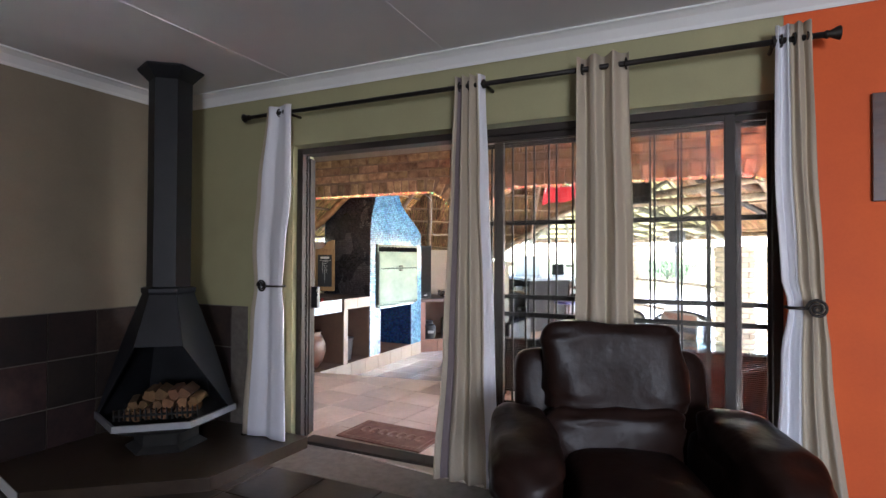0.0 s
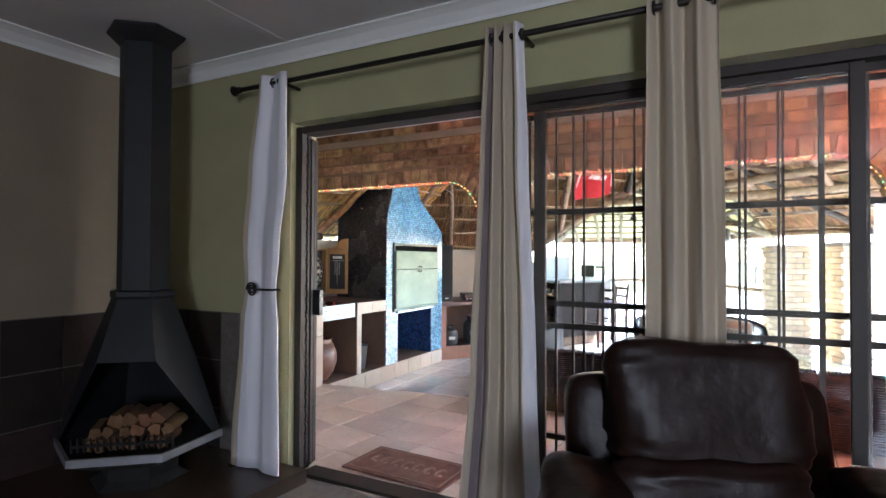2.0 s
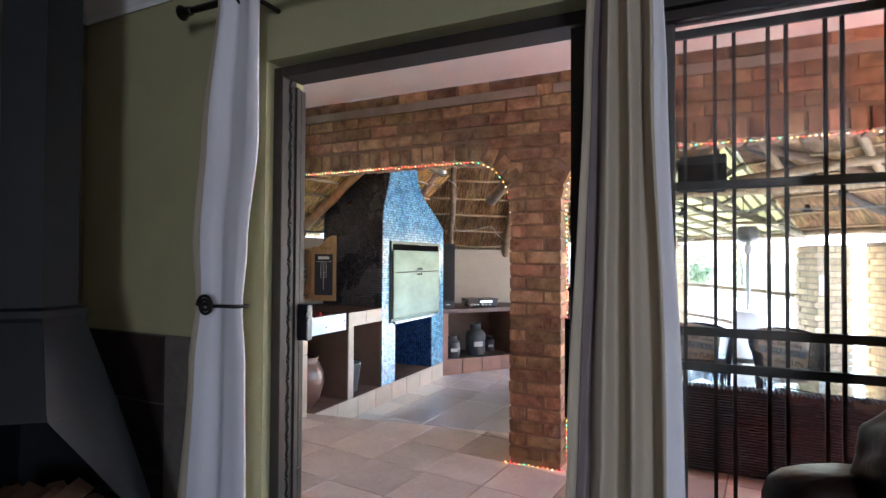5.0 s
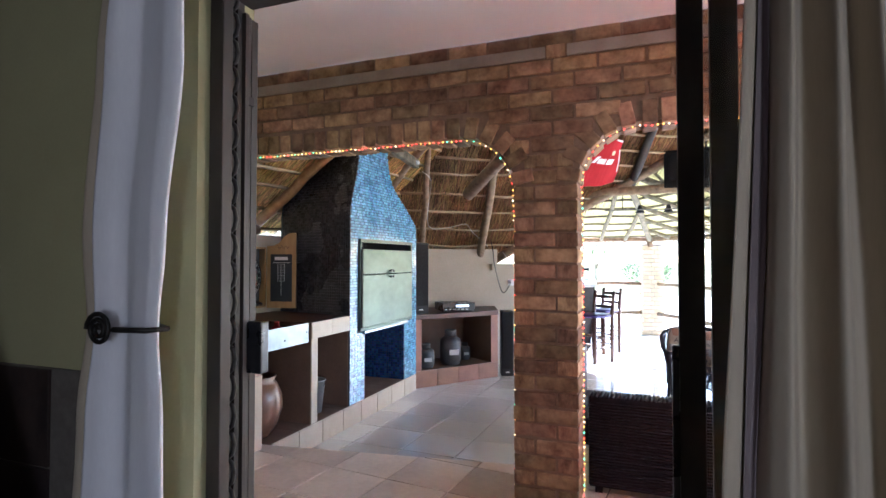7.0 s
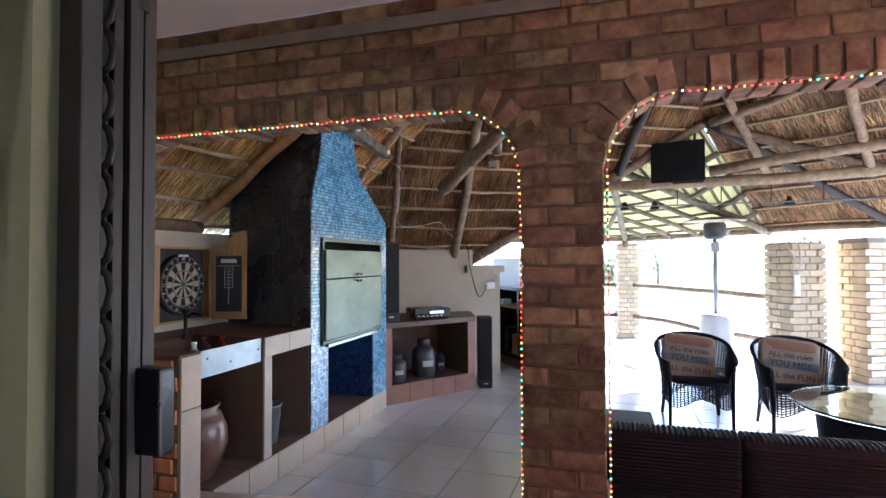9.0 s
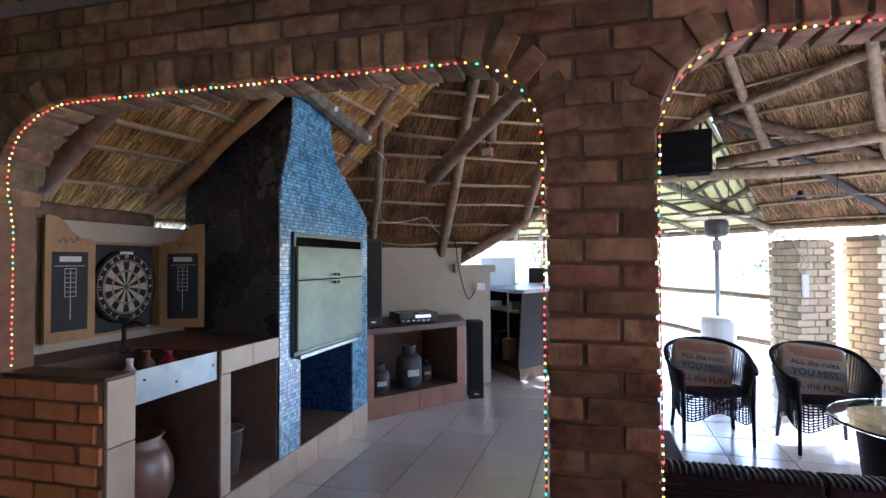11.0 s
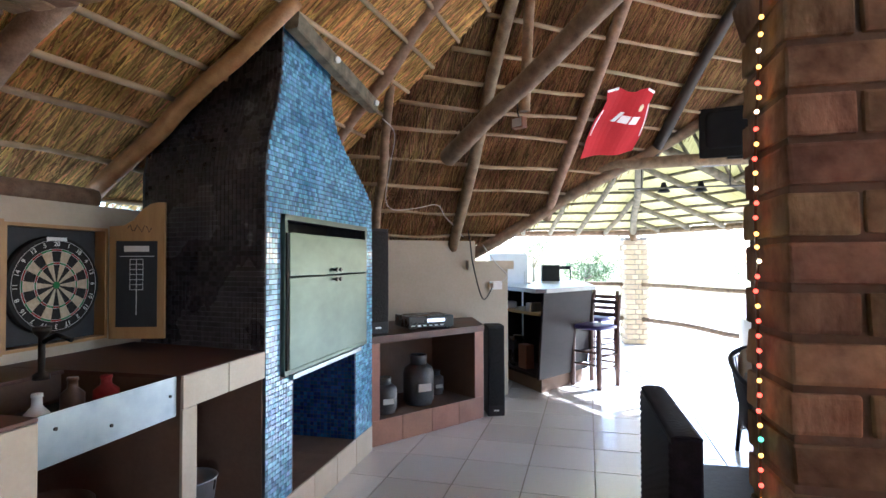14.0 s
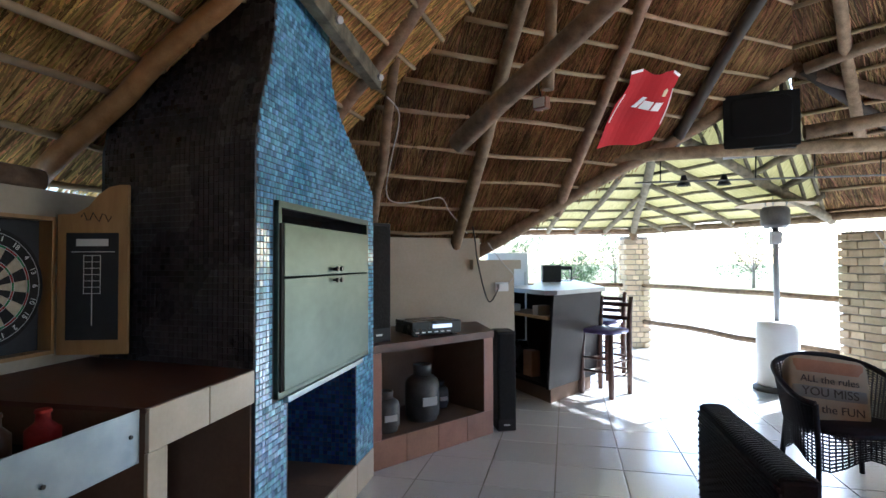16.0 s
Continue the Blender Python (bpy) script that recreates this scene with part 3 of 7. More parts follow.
def arch_outline(a, b, top, r, n=8, rl=None):
    """The line of an opening with rounded upper corners, from its left foot to its right foot."""
    out = [(a, U)]
    rl = rl or r
    for i in range(n + 1):
        t = math.pi - math.pi / 2 * i / n
        out.append((a + rl + rl * math.cos(t), top - rl + rl * math.sin(t)))
    for i in range(n + 1):
        t = math.pi / 2 - math.pi / 2 * i / n
        out.append((b - r + r * math.cos(t), top - r + r * math.sin(t)))
    out.append((b, U))
    return out


# mortar core, a little behind the brick faces
g = bmesh.new()
XL, XR, ZT = -5.4, 1.7, 2.70
Y0, Y1 = BY0 + 0.010, BY1 - 0.010


def panel(bm, poly):
    a = [bm.verts.new((x, Y0, z)) for x, z in poly]
    b = [bm.verts.new((x, Y1, z)) for x, z in poly]
    n = len(poly)
    bm.faces.new(a)
    bm.faces.new(list(reversed(b)))
    for i in range(n):
        bm.faces.new((a[i], b[i], b[(i + 1) % n], a[(i + 1) % n]))


gap = 0.012
o1 = arch_outline(ARCH[0][0] - gap, ARCH[0][1] + gap, ATOP + gap, AR + gap, 8, 0.44 + gap)
o2 = arch_outline(ARCH[1][0] - gap, ARCH[1][1] + gap, ATOP + gap, AR + gap)
panel(g, [(XL, U), (o1[0][0], U), (o1[1][0], o1[1][1]), (XL, o1[1][1])])
panel(g, [(o1[-1][0], U), (o2[0][0], U), (o2[1][0], o2[1][1]), (o1[-2][0], o1[-2][1])])
panel(g, [(o2[-1][0], U), (XR, U), (XR, o2[-2][1]), (o2[-2][0], o2[-2][1])])
top_line = [(XL, o1[1][1])] + o1[1:-1] + o2[1:-1] + [(XR, o2[-2][1])]
for (xa, za), (xb, zb) in zip(top_line, top_line[1:]):
    if xb - xa > 1e-4:
        panel(g, [(xa, za), (xb, zb), (xb, ZT), (xa, ZT)])
bwall = structure("wall_brick", g, "mortar", "rough clay brick wall with two round-cornered arches", "wall")
structure("brick_band", nb(XL, -1.925, BY0 - 0.002, BY1 + 0.002, 2.568, 2.628), "mortar_grey", "flat grey mortar band in the brick wall", "trim")
structure("brick_band_east", nb(-1.81, XR, BY0 - 0.002, BY1 + 0.002, 2.568, 2.628), "mortar_grey", "flat grey mortar band in the brick wall", "trim")

COURSE, BL = 0.0835, 0.234


def brick_mesh(name, l, d, h, seed):
    """A slightly uneven, worn brick about its middle."""
    bm = nb(-l / 2, l / 2, -d / 2, d / 2, -h / 2, h / 2, bev=0.007)
    for v in bm.verts:
        v.co += Vector((noise.noise(v.co * 9 + Vector((seed, 0, 0))), noise.noise(v.co * 9 + Vector((0, seed, 0))), noise.noise(v.co * 9 + Vector((0, 0, seed))))) * 0.006
    return bm


def brick_shapes(mat, l, d, h, n=4):
    out = []
    for k in range(n):
        me = bpy.data.meshes.new("brick")
        bm = brick_mesh("brick", l, d, h, k * 3.7 + l * 11)
        bm.to_mesh(me)
        bm.free()
        me.materials.append(M[mat])
        out.append(me)
    return out


LIST_BRICKS = [(-1.8675, 2.598, 0.10)]       # places of bricks in the wall: x, z, length
LEVELS = [2.664] + [2.565 - COURSE * (k + 0.5) for k in range(28)]
for r, z in enumerate(LEVELS):
    x = XL + (0 if r % 2 else BL / 2)
    # the pier between the arches is one and a half bricks wide
    while x < XR - 0.02:
        l = BL
        a, b = x + 0.006, x + l - 0.006
        x += l
        for k in range(6):
            if in_arch(a, z, 0.02) or in_arch(a, z + 0.03, 0.1 if z > ATOP - AR else 0.0):
                a += 0.02
            if in_arch(b, z, 0.02) or in_arch(b, z + 0.03, 0.1 if z > ATOP - AR else 0.0):
                b -= 0.02
        mid = (a + b) / 2
        if b - a < 0.06 or in_arch(mid, z, 0.03) or in_arch(a, z, 0.015) or in_arch(b, z, 0.015):
            continue
        if ATOP - 0.04 < z < ATOP + 0.13 and in_arch(mid, z, 0.13):
            continue
        if ARCH[0][1] < mid < ARCH[1][0] and z < ATOP - AR:
            continue
        LIST_BRICKS.append((mid, z, b - a))
# pier bricks: stretcher and header in turn
for r, z in enumerate(LEVELS):
    if z > ATOP - AR:
        continue
    a, b = ARCH[0][1] + 0.004, ARCH[1][0] - 0.004
    cut = 0.113 if r % 2 else 0.226
    LIST_BRICKS += [(a + cut / 2 - 0.003, z, cut - 0.006), (a + cut + (b - a - cut) / 2 + 0.003, z, b - a - cut - 0.006)]
shapes = brick_shapes("brick", BL - 0.012, BY1 - BY0, COURSE - 0.013)

# ---- roof planes: z = z0 + b (x - x0) + c (y - y0) ----
F1 = (2.36, -4.52, 6.18, 0.72, -0.10)
F2 = (2.80, -3.33, 7.93, 0.55, -0.80)
F3 = (3.20, -0.50, 9.20, -0.35, -0.45)


def zof(F, x, y):
    return F[0] + F[3] * (x - F[1]) + F[4] * (y - F[2])


def lin(F, G=None, z=0.0):
    """Half-plane in plan in which F lies under G (or above the level z), as a, b, c with a x + b y + c >= 0."""
    ka, kb, kc = F[3], F[4], F[0] - F[3] * F[1] - F[4] * F[2]
    if G is None:
        return ka, kb, kc - z
    ga, gb, gc = G[3], G[4], G[0] - G[3] * G[1] - G[4] * G[2]
    return ga - ka, gb - kb, gc - kc


def clip(poly, h):
    a, b, c = h
    out = []
    for (x0, y0), (x1, y1) in zip(poly, poly[1:] + poly[:1]):
        d0, d1 = a * x0 + b * y0 + c, a * x1 + b * y1 + c
        if d0 >= 0:
            out.append((x0, y0))
        if d0 * d1 < 0:
            t = d0 / (d0 - d1)
            out.append((x0 + t * (x1 - x0), y0 + t * (y1 - y0)))
    return out


def region(hs):
    p = [(-8, 4.9), (5, 4.9), (5, 16), (-8, 16)]
    for h in hs:
        p = clip(p, h)
    return p


def side(x0, y0, x1, y1):
    """Half-plane to the right of the line from (x0, y0) to (x1, y1)."""
    return (y1 - y0), -(x1 - x0), -(y1 - y0) * x0 + (x1 - x0) * y0


P1 = region([lin(F1, F2), lin(F1, F3), lin(F1, None, 1.84)])
P2 = region([lin(F2, F1), lin(F2, F3), lin(F2, None, 1.62), (0, -1, 9.38)])
P3 = region([lin(F3, F1), lin(F3, F2), lin(F3, None, 1.98), side(-0.62, 9.38, 0.45, 11.1), (-1, 0, 3.3)])
APEX = (-1.7, 9.42, 2.78)
FAN = [(-3.9, 9.3, 1.75), (-3.7, 13.1, 2.0), (-1.35, 13.45, 2.0), (0.48, 11.1, 2.0), (-0.62, 9.4, 3.12)]


def thatch_mesh(pts3, thick=0.24):
    bm = bmesh.new()
    uvl = bm.loops.layers.uv.new("UVMap")
    n = (Vector(pts3[1]) - Vector(pts3[0])).cross(Vector(pts3[2]) - Vector(pts3[0])).normalized()
    if n.z < 0:
        n = -n
    across = Vector((0, 0, 1)).cross(n).normalized()
    down = across.cross(n)
    a = [bm.verts.new(p) for p in pts3]
    b = [bm.verts.new(Vector(p) + Vector((0, 0, thick))) for p in pts3]
    bm.faces.new(a)
    bm.faces.new(list(reversed(b)))
    k = len(pts3)
    for i in range(k):
        bm.faces.new((a[i], b[i], b[(i + 1) % k], a[(i + 1) % k]))
    for f in bm.faces:
        for l in f.loops:
            l[uvl].uv = (l.vert.co.dot(across), l.vert.co.dot(down))
    return bm


def reed_stuff(name, pts3, per_m2, parent, keep=None, mat="reed"):
    """Loose reeds that lie along the slope on the underside of a thatch plane."""
    P = [Vector(p) for p in pts3]
    n = (P[1] - P[0]).cross(P[2] - P[0]).normalized()
    if n.z < 0:
        n = -n
    across = Vector((0, 0, 1)).cross(n).normalized()
    down = across.cross(n).normalized()
    o = P[0]
    uv = [((p - o).dot(across), (p - o).dot(down)) for p in P]
    u0, u1 = min(a for a, _ in uv), max(a for a, _ in uv)
    v0, v1 = min(b for _, b in uv), max(b for _, b in uv)
    rng = random.Random(len(name) * 7 + len(pts3))
    vs, fs = [], []

    def inside(u, v):
        c = False
        for (ua, va), (ub, vb2) in zip(uv, uv[1:] + uv[:1]):
            if (va > v) != (vb2 > v) and u < (ub - ua) * (v - va) / (vb2 - va) + ua:
                c = not c
        return c

    for _ in range(int((u1 - u0) * (v1 - v0) * per_m2)):
        u, v = rng.uniform(u0, u1), rng.uniform(v0, v1)
        if not inside(u, v):
            continue
        q = o + across * u + down * v
        if keep is not None and not keep(q):
            continue
        ln, lean, r = rng.uniform(0.18, 0.5), rng.gauss(0, 0.13), rng.uniform(0.0022, 0.0048)
        d = (down + across * lean - n * rng.uniform(0.0, 0.03)).normalized()
        s = d.cross(n).normalized()
        base = q - n * rng.uniform(0.0, 0.014)
        i0 = len(vs)
        for e in (base - d * ln / 2, base + d * ln / 2):
            vs.extend((tuple(e + s * r), tuple(e - n * r * 1.6), tuple(e - s * r)))
        fs.extend(((i0, i0 + 1, i0 + 4, i0 + 3), (i0 + 1, i0 + 2, i0 + 5, i0 + 4), (i0, i0 + 3, i0 + 5, i0 + 2)))
    me = bpy.data.meshes.new(name)
    me.from_pydata(vs, [], fs)
    me.materials.append(M[mat])
    ob = new(name, me)
    ob.parent = parent
    return tagged(ob, kind="stuff")


roof = thing("thatched_roof", "thatched lapa roof on crooked poles with tied laths", "roof", kind="structure")
planes = []
for F, P in ((F1, P1), (F2, P2), (F3, P3)):
    planes.append([(x, y, zof(F, x, y)) for x, y in P])
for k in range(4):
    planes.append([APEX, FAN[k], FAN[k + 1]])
near_roof = lambda q: q.z < 4.3 and -5.4 < q.x < 1.6
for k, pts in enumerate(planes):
    # lit, shaded and glaring copies of one thatch, picked by plane
    o = part("thatch_plane", thatch_mesh(pts, 0.24 if k < 3 else 0.03), ("thatch", "thatch_shaded", "thatch_shaded", "thatch_sunlit")[min(k, 3)], roof)
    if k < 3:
        reed_stuff("loose_reeds", pts, (1300, 1300, 500)[k], o, near_roof, "reed_shaded" if k else "reed")

# laths at even heights along each plane
def level_line(pts3, z):
    """Where a plane polygon crosses the level z."""
    out = []
    for a, b in zip(pts3, pts3[1:] + pts3[:1]):
        if (a[2] - z) * (b[2] - z) < 0:
            t = (z - a[2]) / (b[2] - a[2])
            out.append(Vector(a).lerp(Vector(b), t))
    return out if len(out) == 2 else None


for k, pts, zs in ((0, planes[0], (1.86, 2.04, 2.235, 2.365, 2.515, 2.66, 2.82, 2.98, 3.14, 3.32)),
                   (1, planes[1], (1.75, 1.96, 2.17, 2.37, 2.59, 2.76, 2.92, 3.10, 3.30, 3.52, 3.74)),
                   (2, planes[2], (2.04, 2.25, 2.46, 2.67, 2.88, 3.09, 3.3, 3.5))):
    for z in zs:
        e = level_line(pts, z)
        if e is None:
            continue
        a, b = e
        if a.x > b.x:
            a, b = b, a
        dz = Vector((0, 0, -0.035))
        part("lath", pole_mesh(a + dz, b + dz, 0.019, 0.015, z * 3 + k, 0.05, 10, 7), "lath", roof)
for k in range(3, 7):
    ap, e0, e1 = (Vector(p) for p in planes[k])
    for t in (0.12, 0.24, 0.36, 0.48, 0.60, 0.72, 0.84, 0.97):
        part("lath", pole_mesh(ap.lerp(e0, t) - Vector((0, 0, 0.03)), ap.lerp(e1, t) - Vector((0, 0, 0.03)), 0.021, 0.018, t * 9 + k, 0.03, 6, 6), "pole_grey", roof)
    part("hip_rafter", pole_mesh(ap - Vector((0, 0, 0.07)), e0.lerp(ap, -0.03) - Vector((0, 0, 0.07)), 0.05, 0.055, k, 0.03), "pole_grey", roof)
    ed = (e1 - e0).normalized()
    q = e0 + ed * (ap - e0).dot(ed)          # foot of the apex on the eave
    for i in range(1, 5):
        t = i / 5
        e = e0.lerp(e1, t)
        d = (e - q).dot(ed)
        run = max(0.12, 1 - abs(d) / ((e0 - q).length if d < 0 else max(0.2, (e1 - q).length)))
        part("rafter", pole_mesh(e + (ap - q) * run - Vector((0, 0, 0.07)), e - (ap - q) * 0.03 - Vector((0, 0, 0.07)), 0.035, 0.04, t + k, 0.03), "pole_grey", roof)

RAFTERS = [((-5.12, 6.13, 1.79), (-3.78, 6.08, 2.77), 0.046, "pole_gold"), ((-5.1, 5.36, 1.93), (-3.6, 5.20, 3.0), 0.055, "pole"),
           ((-4.34, 7.62, 2.33), (-3.2, 6.98, 3.22), 0.055, "pole"), ((-4.24, 8.44, 1.70), (-3.72, 7.40, 2.86), 0.038, "pole"),
           ((-3.68, 9.22, 1.50), (-2.62, 7.05, 3.75), 0.052, "pole"), ((-2.68, 9.42, 1.90), (-1.80, 7.45, 3.95), 0.050, "pole"),
           ((-1.60, 9.36, 2.52), (-0.80, 7.7, 4.2), 0.050, "pole_dark"),
           ((-3.62, 9.36, 1.44), (-0.55, 9.30, 3.16), 0.060, "pole"), ((-0.62, 9.30, 3.14), (2.6, 9.32, 2.0), 0.055, "pole"),
           ((-0.55, 9.25, 3.12), (1.9, 10.35, 1.80), 0.05, "pole_dark"), ((-0.55, 9.2, 3.1), (0.7, 7.9, 3.3), 0.05, "pole"),
           ((0.2, 9.85, 2.56), (-1.2, 7.6, 4.1), 0.045, "pole"), ((1.1, 9.4, 2.45), (-0.2, 7.0, 3.95), 0.045, "pole")]
for k, (a, b, r, mt) in enumerate(RAFTERS):
    part("rafter", pole_mesh(a, b, r * 1.08, r * 0.92, k * 1.9, 0.04, 8), mt, roof)
part("tie_beam", pole_mesh((-2.45, 9.30, 2.40), (3.2, 9.30, 2.52), 0.062, 0.062, 3.3, 0.04, 9), "pole", roof)
part("upper_beam", pole_mesh((-0.58, 9.18, 2.54), (3.6, 8.5, 2.95), 0.06, 0.055, 5.3, 0.05, 9), "pole", roof)
part("brace", pole_mesh((-3.40, 7.86, 2.28), (-1.85, 6.45, 3.12), 0.075, 0.068, 8.1, 0.03, 9), "pole", roof, "thick round brace pole")
part("hanging_stub", pole_mesh((-2.76, 7.60, 2.55), (-2.70, 7.58, 3.55), 0.040, 0.040, 2.2, 0.01), "pole", roof)
BR0, BR1 = Vector((-3.832, 7.324, 2.575)), Vector((-3.86, 6.18, 2.72))
bd = (BR1 - BR0).normalized()
bs = Vector((bd.y, -bd.x, 0)).normalized() * 0.04
bu = bs.cross(bd).normalized() * 0.05
g = bmesh.new()
loft(g, [[p + (bs * i + bu * j) * w + Vector((0.006, 0, 0.006)) * noise.noise(p * 5 + bs * i * 60) for i, j in ((-1, -0.8), (-0.8, -1), (0.8, -1), (1, -0.8), (1, 0.8), (0.8, 1), (-0.8, 1), (-1, 0.8))]
         for p, w in [(BR0 + bd * 0.0, 0.82), (BR0 + bd * 0.02, 1.0)] + [(BR0.lerp(BR1, t), 1.0) for t in (0.2, 0.4, 0.6, 0.8, 1.0)]])
plank = part("grey_brace", g, "pole_grey", roof, "grey weathered squared brace with bolts")
for t in (0.07, 0.62):
    c = BR0.lerp(BR1, t) - bs * (1 if bs.x < 0 else -1)
    part("bolt", tube(bmesh.new(), [c, c + Vector((0.022, -0.010, -0.006))], 0.02, 12), "wire", plank, "bright bolt head")
part("wall_plate", pole_mesh((-4.95, 4.9, 1.79), (-4.95, 6.02, 1.79), 0.058, 0.055, 4.4, 0.015), "pole", roof)
for a, b in (((-3.75, 13.12, 1.93), (-1.35, 13.45, 1.93)), ((-1.35, 13.45, 1.93), (0.5, 11.1, 1.93)), ((0.5, 11.1, 1.95), (3.3, 9.05, 1.95))):
    part("eave_pole", pole_mesh(a, b, 0.05, 0.05, a[0], 0.02), "pole", roof)
part("post", pole_mesh((-1.35, 13.45, 1.78), (-1.35, 13.45, 2.0), 0.07, 0.07, 1, 0), "pole", roof)

# ---- added unseen gable: closes the shelter against the house, shuts out sky light ----
g = bmesh.new()
loft(g, [[(x, y, z) for x, z in ((-4.15, 2.705), (3.3, 2.705), (3.3, 3.74), (-0.74, 5.10))] for y in (4.72, 4.87)])
structure("wall_gable_south", g, "house", "unseen added gable that keeps south sky light off the thatch", "wall")

# ---- lapa walls ----
structure("wall_lapa_west", nb(-5.05, -4.84, 4.885, 8.35, 0, 1.74), "cream", "low cream plaster wall under the thatch", "wall")
g = prism(bmesh.new(), [(-4.84, 8.27), (-3.42, 9.25), (-3.56, 9.45), (-4.98, 8.47)], 0, 1.66)
structure("wall_lapa_corner", g, "cream", "cream plaster corner wall behind the sound equipment", "wall")
g = prism(bmesh.new(), [(-3.42, 9.25), (-3.10, 9.47), (-3.24, 9.67), (-3.56, 9.45)], 0, 1.36)
stub = structure("wall_lapa_stub", g, "cream", "short cream wall with a shelf and a power socket", "wall")
part("shelf", prism(bmesh.new(), [(-3.47, 9.14), (-3.03, 9.44), (-3.21, 9.71), (-3.65, 9.40)], 1.36, 1.45), "cream", stub)
g = bmesh.new()
prism(g, [(-3.56, 9.45), (-3.40, 9.55), (-3.75, 13.2), (-3.92, 13.2)], 0, 1.15)
structure("wall_lapa_bar", g, "cream", "low cream wall behind the bar", "wall")


# ---- brick columns ----
def column(name, x, y, rot, w, z1, label):
    e = thing(name, label, "column", "pale brick columns", "structure")
    core = part("core", nb(-w / 2 + 0.012, w / 2 - 0.012, -w / 2 + 0.012, w / 2 - 0.012, 0, z1 - 0.004), "mortar_grey", e)
    n = int(z1 / 0.086)
    sh = brick_shapes("brick_pale", w / 2 - 0.012, 0.106, 0.072, 2)
    for r in range(n):
        z = 0.043 + r * 0.086
        for s in range(4):
            off = (w / 4 - 0.053) if r % 2 else -(w / 4 - 0.053)
            for k in (0, 1):
                a = (-w / 4 + k * w / 2) + (0.03 if r % 2 else -0.03)
                m = Matrix.Rotation(radians(90 * s), 4, "Z") @ pose(a, -w / 2 + 0.053, z)
                piece("brick", sh[(r + k) % 2], core, m)
    settle(e, (x, y, 0), rot)
    return e


column("brick_column", 0.64, 10.45, 22, 0.46, 1.74, "pale clay brick roof column with a hanging plug lead")
column("brick_column", 1.42, 10.35, 22, 0.46, 1.78, "pale clay brick roof column at the open side")
column("brick_column", -1.33, 13.6, 10, 0.38, 1.85, "pale clay brick column at the far corner of the fence")
for zz, r in ((1.03, 0.035), (0.43, 0.04)):
    f = tagged(solid("fence_rail", pole_mesh((-1.2, 13.42, zz), (0.42, 10.72, zz - 0.03), r, r, zz * 5, 0.04), "pole"), "round weathered pole rail of the open side", "fence rail", "fence rails", "structure")
    f2 = tagged(solid("fence_rail", pole_mesh((-3.7, 13.5, zz), (-1.5, 13.6, zz), r, r, zz * 3, 0.04), "pole"), "round weathered pole rail of the open side", "fence rail", "fence rails", "structure")

# ---- braai fireplace and counter ----
BX = -3.93
PROFILE_L = [(U, 6.05), (1.93, 6.055), (2.09, 6.085), (2.28, 6.16), (2.45, 6.20), (2.62, 6.21), (3.4, 6.22)]
PROFILE_R = [(U, 7.53), (1.88, 7.53), (1.98, 7.40), (2.08, 7.24), (2.18, 7.06), (2.28, 6.92), (2.40, 6.84), (2.55, 6.80), (3.4, 6.78)]


def along(prof, z):
    for (z0, y0), (z1, y1) in zip(prof, prof[1:]):
        if z <= z1:
            return y0 + (y1 - y0) * (z - z0) / (z1 - z0)
    return prof[-1][1]


DOOR = (6.20, 7.37, 0.84, 1.70)      # steel doors: y0, y1, z0, z1
OPEN = (6.33, 7.20, U, 0.81)         # log store below
braai = thing("braai_fireplace", "built-in braai with blue glass mosaic, curved chimney and steel doors", "braai", kind="thing")
g = bmesh.new()
zs = sorted({U, OPEN[3], 0.84, 1.70, *[z for z, _ in PROFILE_L], *[z for z, _ in PROFILE_R]})
XK, SKEW = -4.80, 0.145          # back of the braai, and how far its side face runs off square


def slab(bm, z0, z1, ya, yb, yc, yd, x0, x1, k=0.0):
    """A block between two heights whose y ends change from (ya, yb) to (yc, yd)."""
    bm = bmesh.new()
    loft(bm, [[(x0, ya + k, z0), (x1, ya, z0), (x1, yb, z0), (x0, yb, z0)], [(x0, yc + k, z1), (x1, yc, z1), (x1, yd, z1), (x0, yd, z1)]])
    return part("masonry_block", bm, "mosaic_grout", braai)


for za, zb in zip(zs, zs[1:]):
    ya, yb, yc, yd = along(PROFILE_L, za), along(PROFILE_R, za), along(PROFILE_L, zb), along(PROFILE_R, zb)
    if zb <= OPEN[3] + 1e-6:
        slab(g, za, zb, ya, OPEN[0], yc, OPEN[0], XK, BX, SKEW)
        slab(g, za, zb, OPEN[1], yb, OPEN[1], yd, XK, BX)
        slab(g, za, zb, OPEN[0], OPEN[1], OPEN[0], OPEN[1], XK, XK + 0.15)
    elif DOOR[2] - 1e-6 <= za and zb <= DOOR[3] + 1e-6:
        slab(g, za, zb, ya, DOOR[0], yc, DOOR[0], XK, BX, SKEW)
        slab(g, za, zb, DOOR[1], yb, DOOR[1], yd, XK, BX)
        slab(g, za, zb, DOOR[0], DOOR[1], DOOR[0], DOOR[1], XK, BX - 0.35)
    else:
        slab(g, za, zb, ya, yb, yc, yd, XK, BX, SKEW)
body = braai


